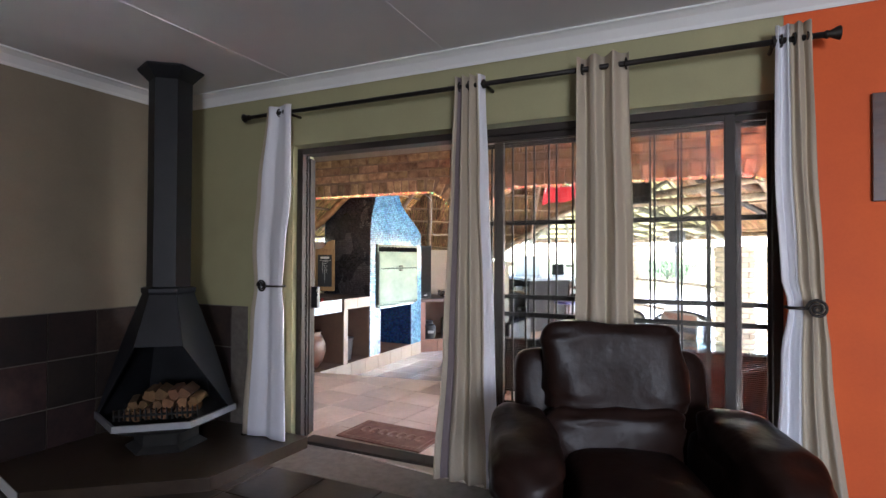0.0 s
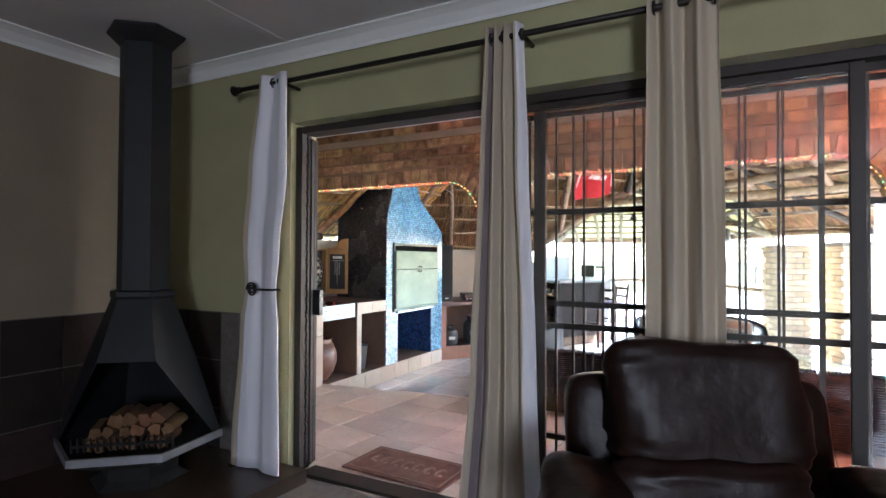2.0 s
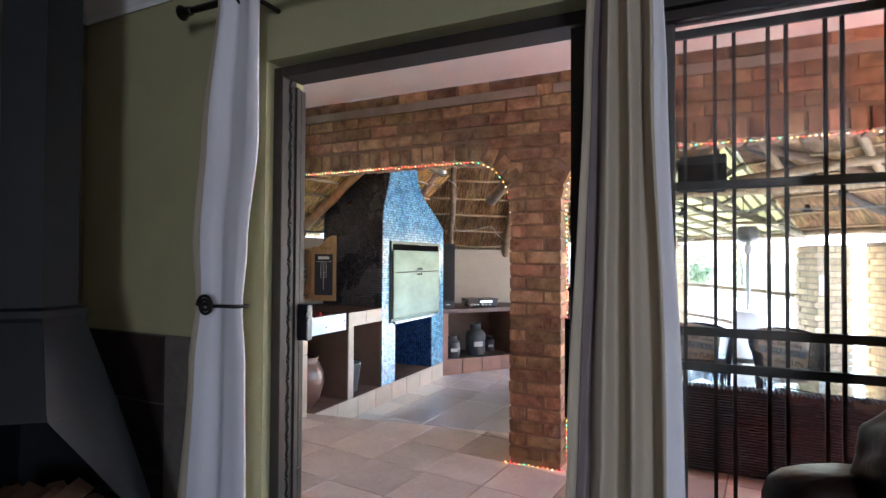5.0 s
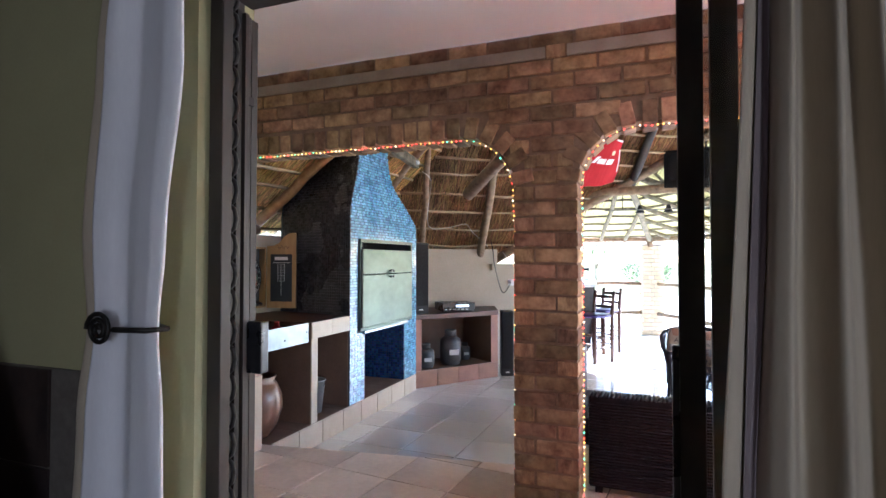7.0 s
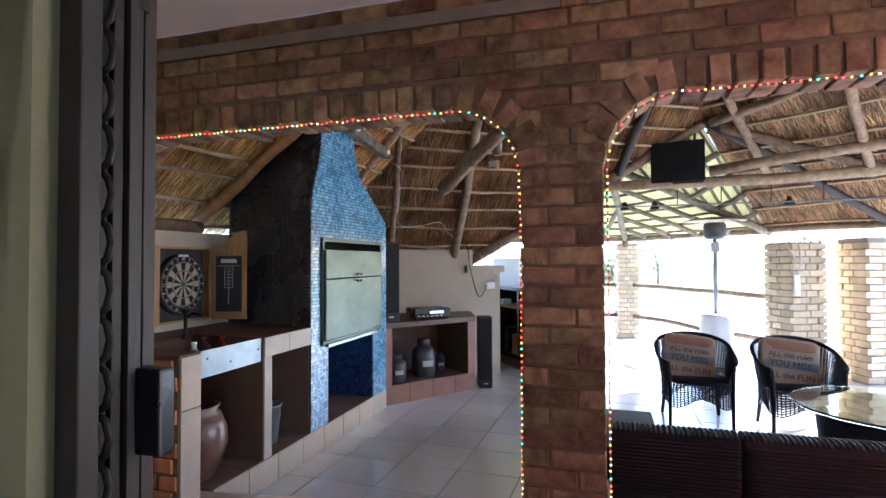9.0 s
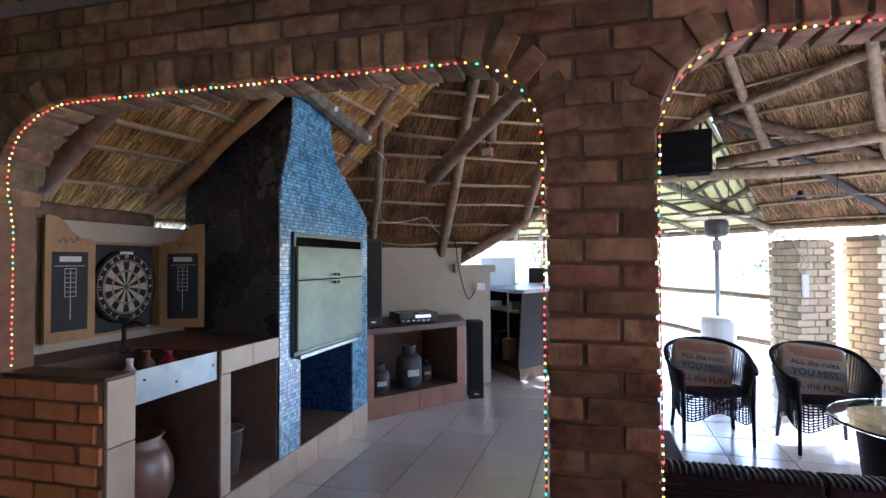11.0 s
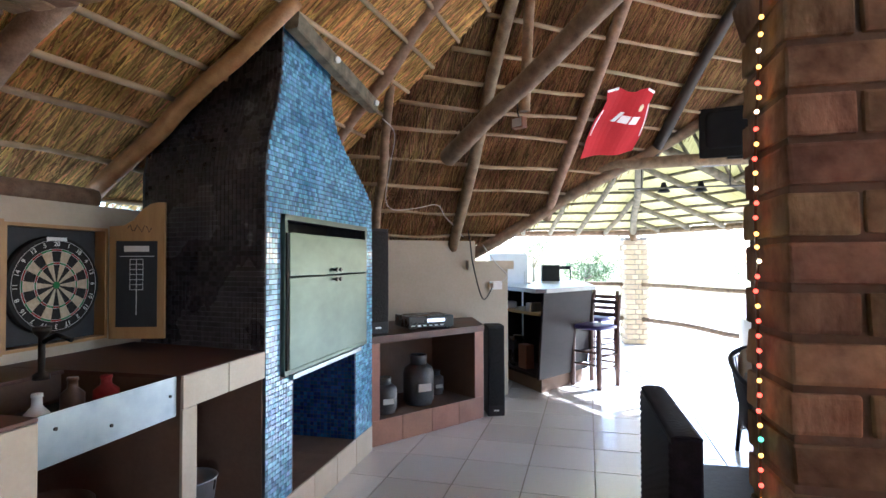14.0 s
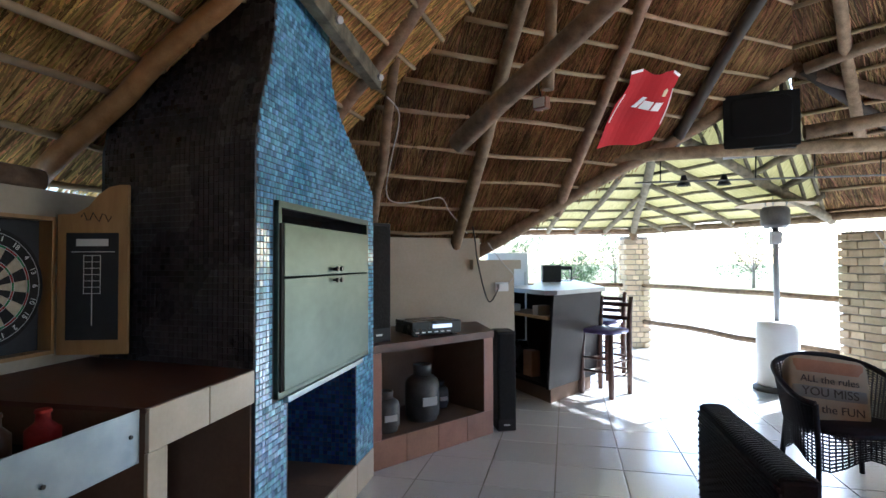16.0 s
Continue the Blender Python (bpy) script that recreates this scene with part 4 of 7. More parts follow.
def mosaic_tile(vs, fs, o, u, v, n, w, h, rng):
    """One small glass tile: a raised, slightly tilted flat top with sloped sides."""
    t = 0.0035
    tilt = n + u * rng.gauss(0, 0.018) + v * rng.gauss(0, 0.018)
    i0 = len(vs)
    for k, s in ((0.0, 1.0), (t, 0.90)):
        for a, b in ((-1, -1), (1, -1), (1, 1), (-1, 1)):
            p = o + u * (a * w / 2 * s) + v * (b * h / 2 * s)
            vs.append(tuple(p + n * k - n * (0 if k == 0 else (u * a * w / 2 + v * b * h / 2).dot(tilt - n))))
    fs.append((i0 + 4, i0 + 5, i0 + 6, i0 + 7))
    for a in range(4):
        b = (a + 1) % 4
        fs.append((i0 + a, i0 + b, i0 + 4 + b, i0 + 4 + a))


def mosaic(name, parent, gen, label="", mat="mosaic"):
    vs, fs = [], []
    rng = random.Random(5)
    for o, u, v, n, w, h in gen:
        mosaic_tile(vs, fs, Vector(o), Vector(u), Vector(v), Vector(n), w, h, rng)
    me = bpy.data.meshes.new(name)
    me.from_pydata(vs, [], fs)
    me.materials.append(M[mat])
    ob = new(name, me)
    ob.parent = parent
    return tagged(ob, label, kind="stuff")


TP = 0.0265


def front_tiles():
    nz = int((2.9 - U) / TP)
    for j in range(nz):
        z = U + TP * (j + 0.5)
        y0, y1 = along(PROFILE_L, z) + 0.002, along(PROFILE_R, z) - 0.002
        n = max(1, round((y1 - y0) / TP))
        w = (y1 - y0) / n
        sh = 0.5 * w if (j % 2 and z > 1.74) else 0.0
        for i in range(n):
            y = y0 + w * (i + 0.5) + sh
            if y > y1 - w * 0.4:
                continue
            if OPEN[0] - 0.012 < y < OPEN[1] + 0.012 and z < OPEN[3] + 0.01:
                continue
            if DOOR[0] - 0.012 < y < DOOR[1] + 0.012 and DOOR[2] - 0.01 < z < DOOR[3] + 0.01:
                continue
            yield (BX, y, z), (0, 1, 0), (0, 0, 1), (1, 0, 0), w - 0.003, TP - 0.003


SU = Vector((BX - XK, -SKEW, 0)).normalized()
SN = Vector((-SU.y * -1, -SU.x, 0))


def side_tiles():
    for j in range(int((2.85 - 1.0) / TP)):
        z = 1.0 + TP * (j + 0.5)
        y = along(PROFILE_L, z)
        for i in range(int((BX - XK) / TP)):
            f = TP * (i + 0.5) / (BX - XK)
            yield (BX - TP * (i + 0.5), y + SKEW * f - 0.001, z), SU, (0, 0, 1), SN, TP - 0.0015, TP - 0.0015


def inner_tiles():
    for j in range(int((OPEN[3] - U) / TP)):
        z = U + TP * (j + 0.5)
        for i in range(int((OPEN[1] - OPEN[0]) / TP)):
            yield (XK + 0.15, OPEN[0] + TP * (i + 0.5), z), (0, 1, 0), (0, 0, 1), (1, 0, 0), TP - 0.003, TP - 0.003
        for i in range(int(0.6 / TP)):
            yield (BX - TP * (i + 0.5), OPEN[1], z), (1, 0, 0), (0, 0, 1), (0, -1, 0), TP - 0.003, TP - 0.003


def upper_right_tiles():
    for (za, ya), (zb, yb) in zip(PROFILE_R, PROFILE_R[1:]):
        if za < 1.0:
            continue
        ln = math.hypot(zb - za, yb - ya)
        v = Vector((0, yb - ya, zb - za)).normalized()
        n = Vector((1, 0, 0)).cross(v) * 1.0
        if n.y < 0:
            n = -n
        for j in range(int(ln / TP)):
            for i in range(int(0.75 / TP)):
                p = Vector((BX - TP * (i + 0.5), ya, za)) + v * TP * (j + 0.5)
                yield p, (1, 0, 0), v, n, TP - 0.003, TP - 0.003


mosaic("front_mosaic", body, front_tiles(), "shining blue glass mosaic tiles")
mosaic("side_mosaic", body, side_tiles(), "charcoal glass mosaic tiles", "mosaic_dark")
mosaic("inner_mosaic", body, inner_tiles(), "blue glass mosaic lining darkened like the shaded recess", "mosaic_shaded")
mosaic("shoulder_mosaic", body, upper_right_tiles())
g = bmesh.new()
y0, y1, z0, z1 = DOOR
box(g, BX - 0.01, BX + 0.022, y0, y0 + 0.03, z0, z1, 0.003)
box(g, BX - 0.01, BX + 0.022, y1 - 0.03, y1, z0, z1, 0.003)
box(g, BX - 0.01, BX + 0.024, y0, y1, z1 - 0.03, z1, 0.003)
box(g, BX - 0.01, BX + 0.024, y0, y1, z0, z0 + 0.025, 0.003)
fr = part("steel_frame", g, "steel", braai, "brushed steel frame round the fire doors")
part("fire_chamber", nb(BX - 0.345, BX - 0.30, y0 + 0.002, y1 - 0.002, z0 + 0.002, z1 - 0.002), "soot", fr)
part("lower_door", nb(BX + 0.016, BX + 0.034, y0 + 0.035, y1 - 0.03, z0 + 0.03, 1.36, bev=0.004), "steel", braai, "large brushed steel door tinted with reflected garden green")
part("upper_door", nb(BX + 0.016, BX + 0.034, y0 + 0.035, y1 - 0.03, 1.367, 1.605, bev=0.004), "steel", braai, "brushed steel upper flap")
part("side_gasket", nb(BX + 0.012, BX + 0.032, y0 + 0.008, y0 + 0.034, z0 + 0.03, 1.60), "soot", braai)
for zz in (1.395, 1.335):
    for y in (6.772, 6.828):
        part("door_knob", tube(bmesh.new(), [(BX + 0.032, y, zz), (BX + 0.05, y, zz), (BX + 0.056, y, zz), (BX + 0.066, y, zz)], [0.007, 0.007, 0.015, 0.012], 10), "black_gloss", braai, "small black knob")
part("bottom_rail", nb(BX - 0.005, BX + 0.03, OPEN[0] - 0.05, OPEN[1] + 0.05, 0.808, 0.836, bev=0.004), "galv", braai)
based(braai, (-4.3, 6.8, 0.0))

curb = thing("hearth_curb", "cream tiled curb along the braai at floor level", "curb", kind="structure")
part("curb_core", nb(-4.84, BX - 0.004, 4.9, 7.53, 0.0, U - 0.006), "ctr_in", curb)
tm = None
for i in range(8):
    y = 4.99 + 0.3175 * (i + 0.5)
    if tm is None:
        tm = part("tile", nb(-0.008, 0.006, -0.156, 0.156, 0.002, U - 0.003, bev=0.003), "cream_tile", curb)
        tm.location = (BX, y, 0)
    else:
        piece("tile", tm.data, curb, pose(BX, y, 0))
for i in range(7):
    y = 4.99 + 0.3175 * (i + 0.5)
    for k in range(2):
        ob = part("hearth_tile", nb(-0.19, 0.19, -0.156, 0.156, 0.0, 0.006, bev=0.002), "ctr_in", curb) if (i == 0 and k == 0) else piece("hearth_tile", ht, curb, pose(0, 0, 0))
        ht = ob.data
        ob.location = (BX - 0.195 - 0.385 * k, y, U - 0.006)

ctr = thing("braai_counter", "masonry side counter with cream tile edge and open bays", "counter", kind="thing")
g = bmesh.new()
box(g, -4.84, BX - 0.01, 5.47, 6.045, 0.88, 0.985)
box(g, -4.84, -4.52, 4.89, 5.47, 0.88, 0.985)
part("top_slab", g, "ctr_in", ctr)
g = bmesh.new()
prism(g, [(-4.84, 5.465), (BX - 0.005, 5.465), (BX - 0.005, 6.046), (-4.84, 6.19)], 0.985, 1.0)
box(g, -4.84, -4.50, 4.89, 5.465, 0.985, 1.0, 0.003)
part("counter_top", g, "ctr_top", ctr, "dark red tiled counter top")
for ya, yb in ((5.47, 5.755), (5.76, 6.045)):
    part("edge_tile", nb(BX - 0.012, BX + 0.004, ya, yb, 0.868, 0.998, bev=0.003), "cream_tile", ctr)
part("pier", nb(-4.75, BX - 0.012, 5.475, 5.545, U, 0.88), "ctr_in", ctr)
part("pier_tile", nb(BX - 0.012, BX + 0.002, 5.468, 5.552, U + 0.002, 0.866, bev=0.003), "cream_tile", ctr)
part("recess_lining", nb(-4.79, BX - 0.012, along(PROFILE_L, 0.5) - 0.012, along(PROFILE_L, 0.5) - 0.002, U, 0.878), "ctr_in", ctr)
part("back_lining", nb(-4.84, -4.80, 4.89, 6.045, U, 0.88), "ctr_in", ctr)
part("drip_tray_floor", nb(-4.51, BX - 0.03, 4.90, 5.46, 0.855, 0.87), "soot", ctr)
sheet = part("steel_sheet", nb(BX - 0.022, BX - 0.016, 4.885, 5.455, 0.845, 1.0, bev=0.001), "galv", ctr, "bent galvanised steel front sheet")
for yy, zz in ((4.95, 0.95), (5.15, 0.90), (5.42, 0.93)):
    part("rivet", tube(bmesh.new(), [(BX - 0.017, yy, zz), (BX - 0.011, yy, zz)], 0.006, 8), "iron", sheet)
based(ctr, (-4.4, 5.5, 0.0))

# brick end pier of the counter
pier = thing("counter_end_pier", "orange brick end pier with cream tile edging", "brick pier", kind="structure")
core = part("pier_core", nb(-4.60, -3.948, 4.735, 4.882, U, 0.99), "mortar", pier)
sh = brick_shapes("brick_red", 0.212, 0.05, 0.075, 3)
for r in range(9):
    z = U + 0.045 + 0.088 * r
    for c in range(4):
        x = -4.57 + 0.222 * c - (0.111 if r % 2 else 0)
        if x - 0.1 < -4.72 or x > -4.02:
            continue
        piece("brick", sh[(r + c) % 3], core, pose(x + 0.042, 4.745, z))
    if r % 2:
        piece("brick", sh[r % 3], core, pose(-4.003, 4.745, z) @ Matrix.Diagonal((0.5, 1, 1, 1)))
part("pier_cap", nb(-4.62, BX, 4.725, 4.886, 0.99, 1.004, bev=0.004), "ctr_top", pier)
part("edge_tile", nb(-3.946, BX + 0.002, 4.738, 4.884, U, 0.70, bev=0.003), "cream_tile", pier)
part("edge_tile", nb(-3.946, BX + 0.002, 4.738, 4.884, 0.705, 0.988, bev=0.003), "cream_tile", pier)

# pot and bucket in the bays
pot = tagged(solid("clay_pot", lathe(bmesh.new(), 0, 0, [(0.09, 0), (0.15, 0.08), (0.19, 0.2), (0.185, 0.3), (0.15, 0.385), (0.125, 0.41), (0.145, 0.44), (0.135, 0.445), (0.11, 0.41), (0.10, 0.35), (0.09, 0.1)], 28), "clay"), "large brown glazed clay pot in the counter bay", "pot")
pot.location = (-4.16, 5.10, U)
bk = thing("ash_bucket", "small zinc bucket in the counter bay", "bucket")
part("pail", lathe(bmesh.new(), 0, 0, [(0.075, 0), (0.105, 0.27), (0.112, 0.275), (0.108, 0.28), (0.10, 0.27), (0.07, 0.01)], 20), "bucket", bk)
part("bail", tube(bmesh.new(), [(0.105 * math.cos(t), 0.02, 0.265 - 0.1 * abs(math.sin(t))) for t in [math.pi * k / 8 for k in range(9)]], 0.004, 6), "iron", bk)
settle(bk, (-4.13, 5.78, U))

# ---- things in the tray ----
def bottle(x, y, z, r, h, mat, label):
    o = tagged(solid("bottle", lathe(bmesh.new(), 0, 0, [(r * 0.9, 0), (r, h * 0.08), (r, h * 0.6), (r * 0.45, h * 0.75), (r * 0.4, h * 0.92), (r * 0.5, h * 0.93), (r * 0.45, h)], 16), mat), label, "bottle", "bottles in the tray")
    o.location = (x, y, z)


bottle(-4.10, 5.02, 0.87, 0.035, 0.16, "white_plastic", "small white plastic bottle in the steel tray")
bottle(-4.25, 5.28, 0.87, 0.04, 0.15, "clay", "brown sauce bottle in the steel tray")
bottle(-4.20, 5.38, 0.87, 0.045, 0.14, "dart_red", "red topped spice bottle in the steel tray")
tap = thing("sink_tap", "dark swivel tap standing behind the tray", "tap")
part("stem", lathe(bmesh.new(), 0, 0, [(0.03, 0), (0.028, 0.02), (0.012, 0.03), (0.012, 0.16), (0.03, 0.18), (0.032, 0.2)], 14), "iron", tap)
part("spout", tube(bmesh.new(), [(0, 0, 0.14), (0.06, 0.01, 0.17), (0.12, 0.02, 0.15)], 0.010, 8), "iron", tap)
settle(tap, (-4.42, 5.30, 1.0))

# ---- dartboard cabinet ----
dc = thing("dartboard_cabinet", "open pine dartboard cabinet with scoreboard doors", "dartboard cabinet")
DY, DZ, DX = 5.67, 1.34, -4.76
g = bmesh.new()
box(g, -4.84, DX, DY - 0.26, DY - 0.245, 1.06, 1.62)
box(g, -4.84, DX, DY + 0.245, DY + 0.26, 1.06, 1.62)
box(g, -4.84, DX, DY - 0.245, DY + 0.245, 1.06, 1.075)
box(g, -4.84, DX, DY - 0.245, DY + 0.245, 1.605, 1.62)
part("case", g, "pine", dc)
part("backing", nb(-4.838, -4.825, DY - 0.245, DY + 0.245, 1.075, 1.605), "slateboard", dc)


def leaf_door(sign):
    """A cabinet leaf with a scrolled top, hinged at its y=0 edge and reaching sign * 0.27."""
    prof = [(0, 0), (0.275, 0), (0.275, 0.70), (0.24, 0.70), (0.20, 0.69), (0.16, 0.66), (0.12, 0.61), (0.07, 0.58), (0, 0.575)]
    bm = bmesh.new()
    loft(bm, [[(x, sign * u, w) for u, w in prof] for x in (-0.010, 0.010)])
    return bm


def score(parent, sign, face):
    part("slate", nb(face, face + 0.003, *sorted((sign * 0.035, sign * 0.24)), 0.06, 0.50), "slateboard", parent, "black scoring slate")
    part("label_strip", nb(face + 0.003, face + 0.005, *sorted((sign * 0.075, sign * 0.20)), 0.445, 0.475), "chalk", parent)
    g = bmesh.new()
    for k in range(7):
        z = 0.405 - k * 0.026
        box(g, face + 0.003, face + 0.0045, *sorted((sign * 0.105, sign * 0.17)), z, z + 0.0025)
    for u in (0.105, 0.1375, 0.17):
        box(g, face + 0.003, face + 0.0045, *sorted((sign * (u - 0.001), sign * (u + 0.001))), 0.248, 0.408)
    box(g, face + 0.003, face + 0.0045, *sorted((sign * 0.136, sign * 0.139)), 0.12, 0.248)
    box(g, face + 0.003, face + 0.0045, *sorted((sign * 0.055, sign * 0.225)), 0.42, 0.423)
    part("score_lines", g, "chalk", parent)
    g = bmesh.new()
    pts = [(face + 0.0015, sign * (0.09 + 0.012 * k), 0.565 + 0.02 * math.sin(k * 1.9)) for k in range(11)]
    tube(g, pts, 0.002, 5)
    part("signature_scroll", g, "iron", parent)


d1 = part("left_leaf", leaf_door(-1), "pine", dc)
score(d1, -1, 0.010)
d1.matrix_basis = pose(-4.765, DY - 0.262, 1.055, 0, 0, -4)
d2 = part("right_leaf", leaf_door(1), "pine", dc)
score(d2, 1, 0.010)
d2.matrix_basis = pose(-4.745, DY + 0.262, 1.055, 0, 0, -74)
db = part("dartboard", tube(bmesh.new(), [(-4.825, DY, DZ), (-4.785, DY, DZ)], [0.228, 0.228], 48), "cork_black", dc, "round dartboard with cream and black segments")


def ring_sector(bm, r0, r1, a0, a1, x0, x1, n=3):
    inn, out = [], []
    for i in range(n + 1):
        a = a0 + (a1 - a0) * i / n
        inn.append((DY + r0 * math.sin(a), DZ + r0 * math.cos(a)))
        out.append((DY + r1 * math.sin(a), DZ + r1 * math.cos(a)))
    poly = inn + list(reversed(out))
    loft(bm, [[(x, y, z) for y, z in poly] for x in (x0, x1)])


for k in range(20):
    a0, a1 = 2 * math.pi * (k - 0.5) / 20, 2 * math.pi * (k + 0.5) / 20
    if k % 2:
        for r0, r1 in ((0.018, 0.098), (0.108, 0.160)):
            g = bmesh.new()
            ring_sector(g, r0, r1, a0, a1, -4.786, -4.7835)
            part("segment", g, "sisal", db)
    for r0, r1 in ((0.098, 0.108), (0.160, 0.170)):
        g = bmesh.new()
        ring_sector(g, r0, r1, a0, a1, -4.786, -4.783)
        part("score_ring", g, "dart_green" if k % 2 else "dart_red", db)
part("bullseye", tube(bmesh.new(), [(-4.787, DY, DZ), (-4.782, DY, DZ)], 0.016, 16), "dart_green", db)
g = bmesh.new()
for r in (0.098, 0.108, 0.160, 0.170, 0.21):
    tube(g, [(-4.7825, DY + r * math.sin(t), DZ + r * math.cos(t)) for t in [2 * math.pi * k / 40 for k in range(41)]], 0.0012, 4, cap=False)
part("wire_ring", g, "wire", db)
NUM = (20, 1, 18, 4, 13, 6, 10, 15, 2, 17, 3, 19, 7, 16, 8, 11, 14, 9, 12, 5)


def lettering(text, size, mat, parent, m, depth=0.001, name="lettering"):
    cu = bpy.data.curves.new(name, "FONT")
    cu.body, cu.size, cu.extrude, cu.align_x, cu.align_y = text, size, depth, "CENTER", "CENTER"
    t = new(name + "_src", cu)
    me = bpy.data.meshes.new_from_object(t.evaluated_get(bpy.context.evaluated_depsgraph_get()))
    bpy.data.objects.remove(t)
    me.materials.clear()
    me.materials.append(M[mat])
    ob = new(name, me)
    ob.parent = parent
    ob.matrix_basis = m
    return ob


# letters stand upright on a wall that faces +x
FACE_X = Matrix(((0, 0, 1, 0), (1, 0, 0, 0), (0, 1, 0, 0), (0, 0, 0, 1)))
for k, nmb in enumerate(NUM):
    a = 2 * math.pi * k / 20
    lettering(str(nmb), 0.030, "chalk", db, Matrix.Translation((-4.7825, DY + 0.192 * math.sin(a), DZ + 0.192 * math.cos(a))) @ FACE_X @ Matrix.Rotation(-a, 4, "Z"), name="number")
part("maker_mark", nb(-4.784, -4.7825, DY - 0.05, DY + 0.05, DZ + 0.206, DZ + 0.224), "chalk", db)


# ---- soft shapes ----
def puff(bm, c, s, e=0.45, nu=20, nv=12, wrinkle=0.0, seed=0.0, m=None):
    """A padded block: a superellipsoid with half sizes s round c."""
    def pw(v, k):
        return math.copysign(abs(v) ** k, v)
    rings = []
    for j in range(1, nv):
        b = -math.pi / 2 + math.pi * j / nv
        ring = []
        for i in range(nu):
            a = 2 * math.pi * i / nu
            p = Vector((pw(math.cos(b), e) * pw(math.cos(a), e) * s[0], pw(math.cos(b), e) * pw(math.sin(a), e) * s[1], pw(math.sin(b), e) * s[2]))
            if wrinkle:
                p *= 1 + wrinkle * (noise.noise(p * 6 + Vector((seed, seed, seed))) + 0.6 * noise.noise(Vector((p.x * 9, p.y * 9, p.z * 26)) + Vector((seed, 0, seed))))
            p += Vector(c)
            ring.append(bm.verts.new(m @ p if m else p))
        rings.append(ring)
    ends = []
    for sg in (-1, 1):
        p = Vector(c) + Vector((0, 0, sg * s[2]))
        ends.append(bm.verts.new(m @ p if m else p))
    for r0, r1 in zip(rings, rings[1:]):
        for i in range(nu):
            bm.faces.new((r0[i], r0[(i + 1) % nu], r1[(i + 1) % nu], r1[i])).smooth = True
    for i in range(nu):
        bm.faces.new((ends[0], rings[0][(i + 1) % nu], rings[0][i])).smooth = True
        bm.faces.new((ends[1], rings[-1][i], rings[-1][(i + 1) % nu])).smooth = True
    return bm


# ---- corner fireplace ----
stove = thing("corner_fireplace", "charcoal steel freestanding fireplace with a tall flue", "fireplace")
SX, SY, SA = -3.24, 2.49, -50.3


def hexa(side, z, grow=0.0):
    return [(SX + (side + grow) * math.cos(radians(SA + 30 + 60 * k)), SY + (side + grow) * math.sin(radians(SA + 30 + 60 * k)), z) for k in range(6)]


def plate(bm, quad, t=0.006):
    q = [Vector(p) for p in quad]
    n = (q[1] - q[0]).cross(q[2] - q[0]).normalized() * t
    loft(bm, [[p - n / 2 for p in q], [p + n / 2 for p in q]])


low, mid, top = hexa(0.425, 0.49), hexa(0.28, 0.95), hexa(0.155, 1.29)
for k in range(6):
    if k == 5:
        continue            # open front
    g = bmesh.new()
    if k in (0, 4):         # panels beside the mouth are cut back to a slant
        inn, out = (k, (k + 1) % 6) if k == 0 else ((k + 1) % 6, k)
        f = 0.12
        foot = tuple(low[out][i] + (low[inn][i] - low[out][i]) * f for i in range(3))
        plate(g, [mid[inn], mid[out], low[out], foot])
    else:
        plate(g, [low[k], low[(k + 1) % 6], mid[(k + 1) % 6], mid[k]])
    part("side_panel", g, "stove", stove)
for k in range(6):
    g = bmesh.new()
    plate(g, [mid[k], mid[(k + 1) % 6], top[(k + 1) % 6], top[k]])
    part("hood_panel", g, "stove", stove)
part("collar", loft(bmesh.new(), [hexa(0.165, 1.275), hexa(0.172, 1.29), hexa(0.172, 1.315), hexa(0.14, 1.325)]), "stove", stove)
part("flue", loft(bmesh.new(), [hexa(0.138, 1.32), hexa(0.138, 2.78)]), "stove", stove, "tall charcoal flue pipe")
part("flange", loft(bmesh.new(), [hexa(0.125, 2.70), hexa(0.21, 2.785), hexa(0.21, 2.797)]), "stove", stove)
pan = part("fire_pan", loft(bmesh.new(), [hexa(0.30, 0.40), hexa(0.405, 0.445), hexa(0.415, 0.465)]), "soot", stove)
for k in range(6):
    a, b = hexa(0.44, 0.46), hexa(0.44, 0.50)
    c, d = hexa(0.42, 0.46), hexa(0.42, 0.50)
    g = bmesh.new()
    loft(g, [[a[k], c[k], d[k], b[k]], [a[(k + 1) % 6], c[(k + 1) % 6], d[(k + 1) % 6], b[(k + 1) % 6]]])
    part("rim", g, "lip" if k in (5, 0, 4) else "stove", stove, "pale steel front rim" if k == 5 else "")
part("pedestal", loft(bmesh.new(), [hexa(0.26, 0.264), hexa(0.20, 0.30), hexa(0.20, 0.41)]), "soot", stove)
# grate with upright teeth, and the split logs behind it
fd = Vector((math.cos(radians(SA)), math.sin(radians(SA)), 0))
fs = Vector((-fd.y, fd.x, 0))
g = bmesh.new()
o = Vector((SX, SY, 0)) + fd * 0.27
tube(g, [o - fs * 0.24 + Vector((0, 0, 0.53)), o + fs * 0.24 + Vector((0, 0, 0.53))], 0.009, 6)
for k in range(17):
    q = o + fs * (-0.24 + 0.03 * k)
    tube(g, [q + Vector((0, 0, 0.50)), q + fd * 0.012 + Vector((0, 0, 0.575))], [0.007, 0.004], 6)
part("grate", g, "soot", stove)
based(stove, (SX, SY, 0.265))


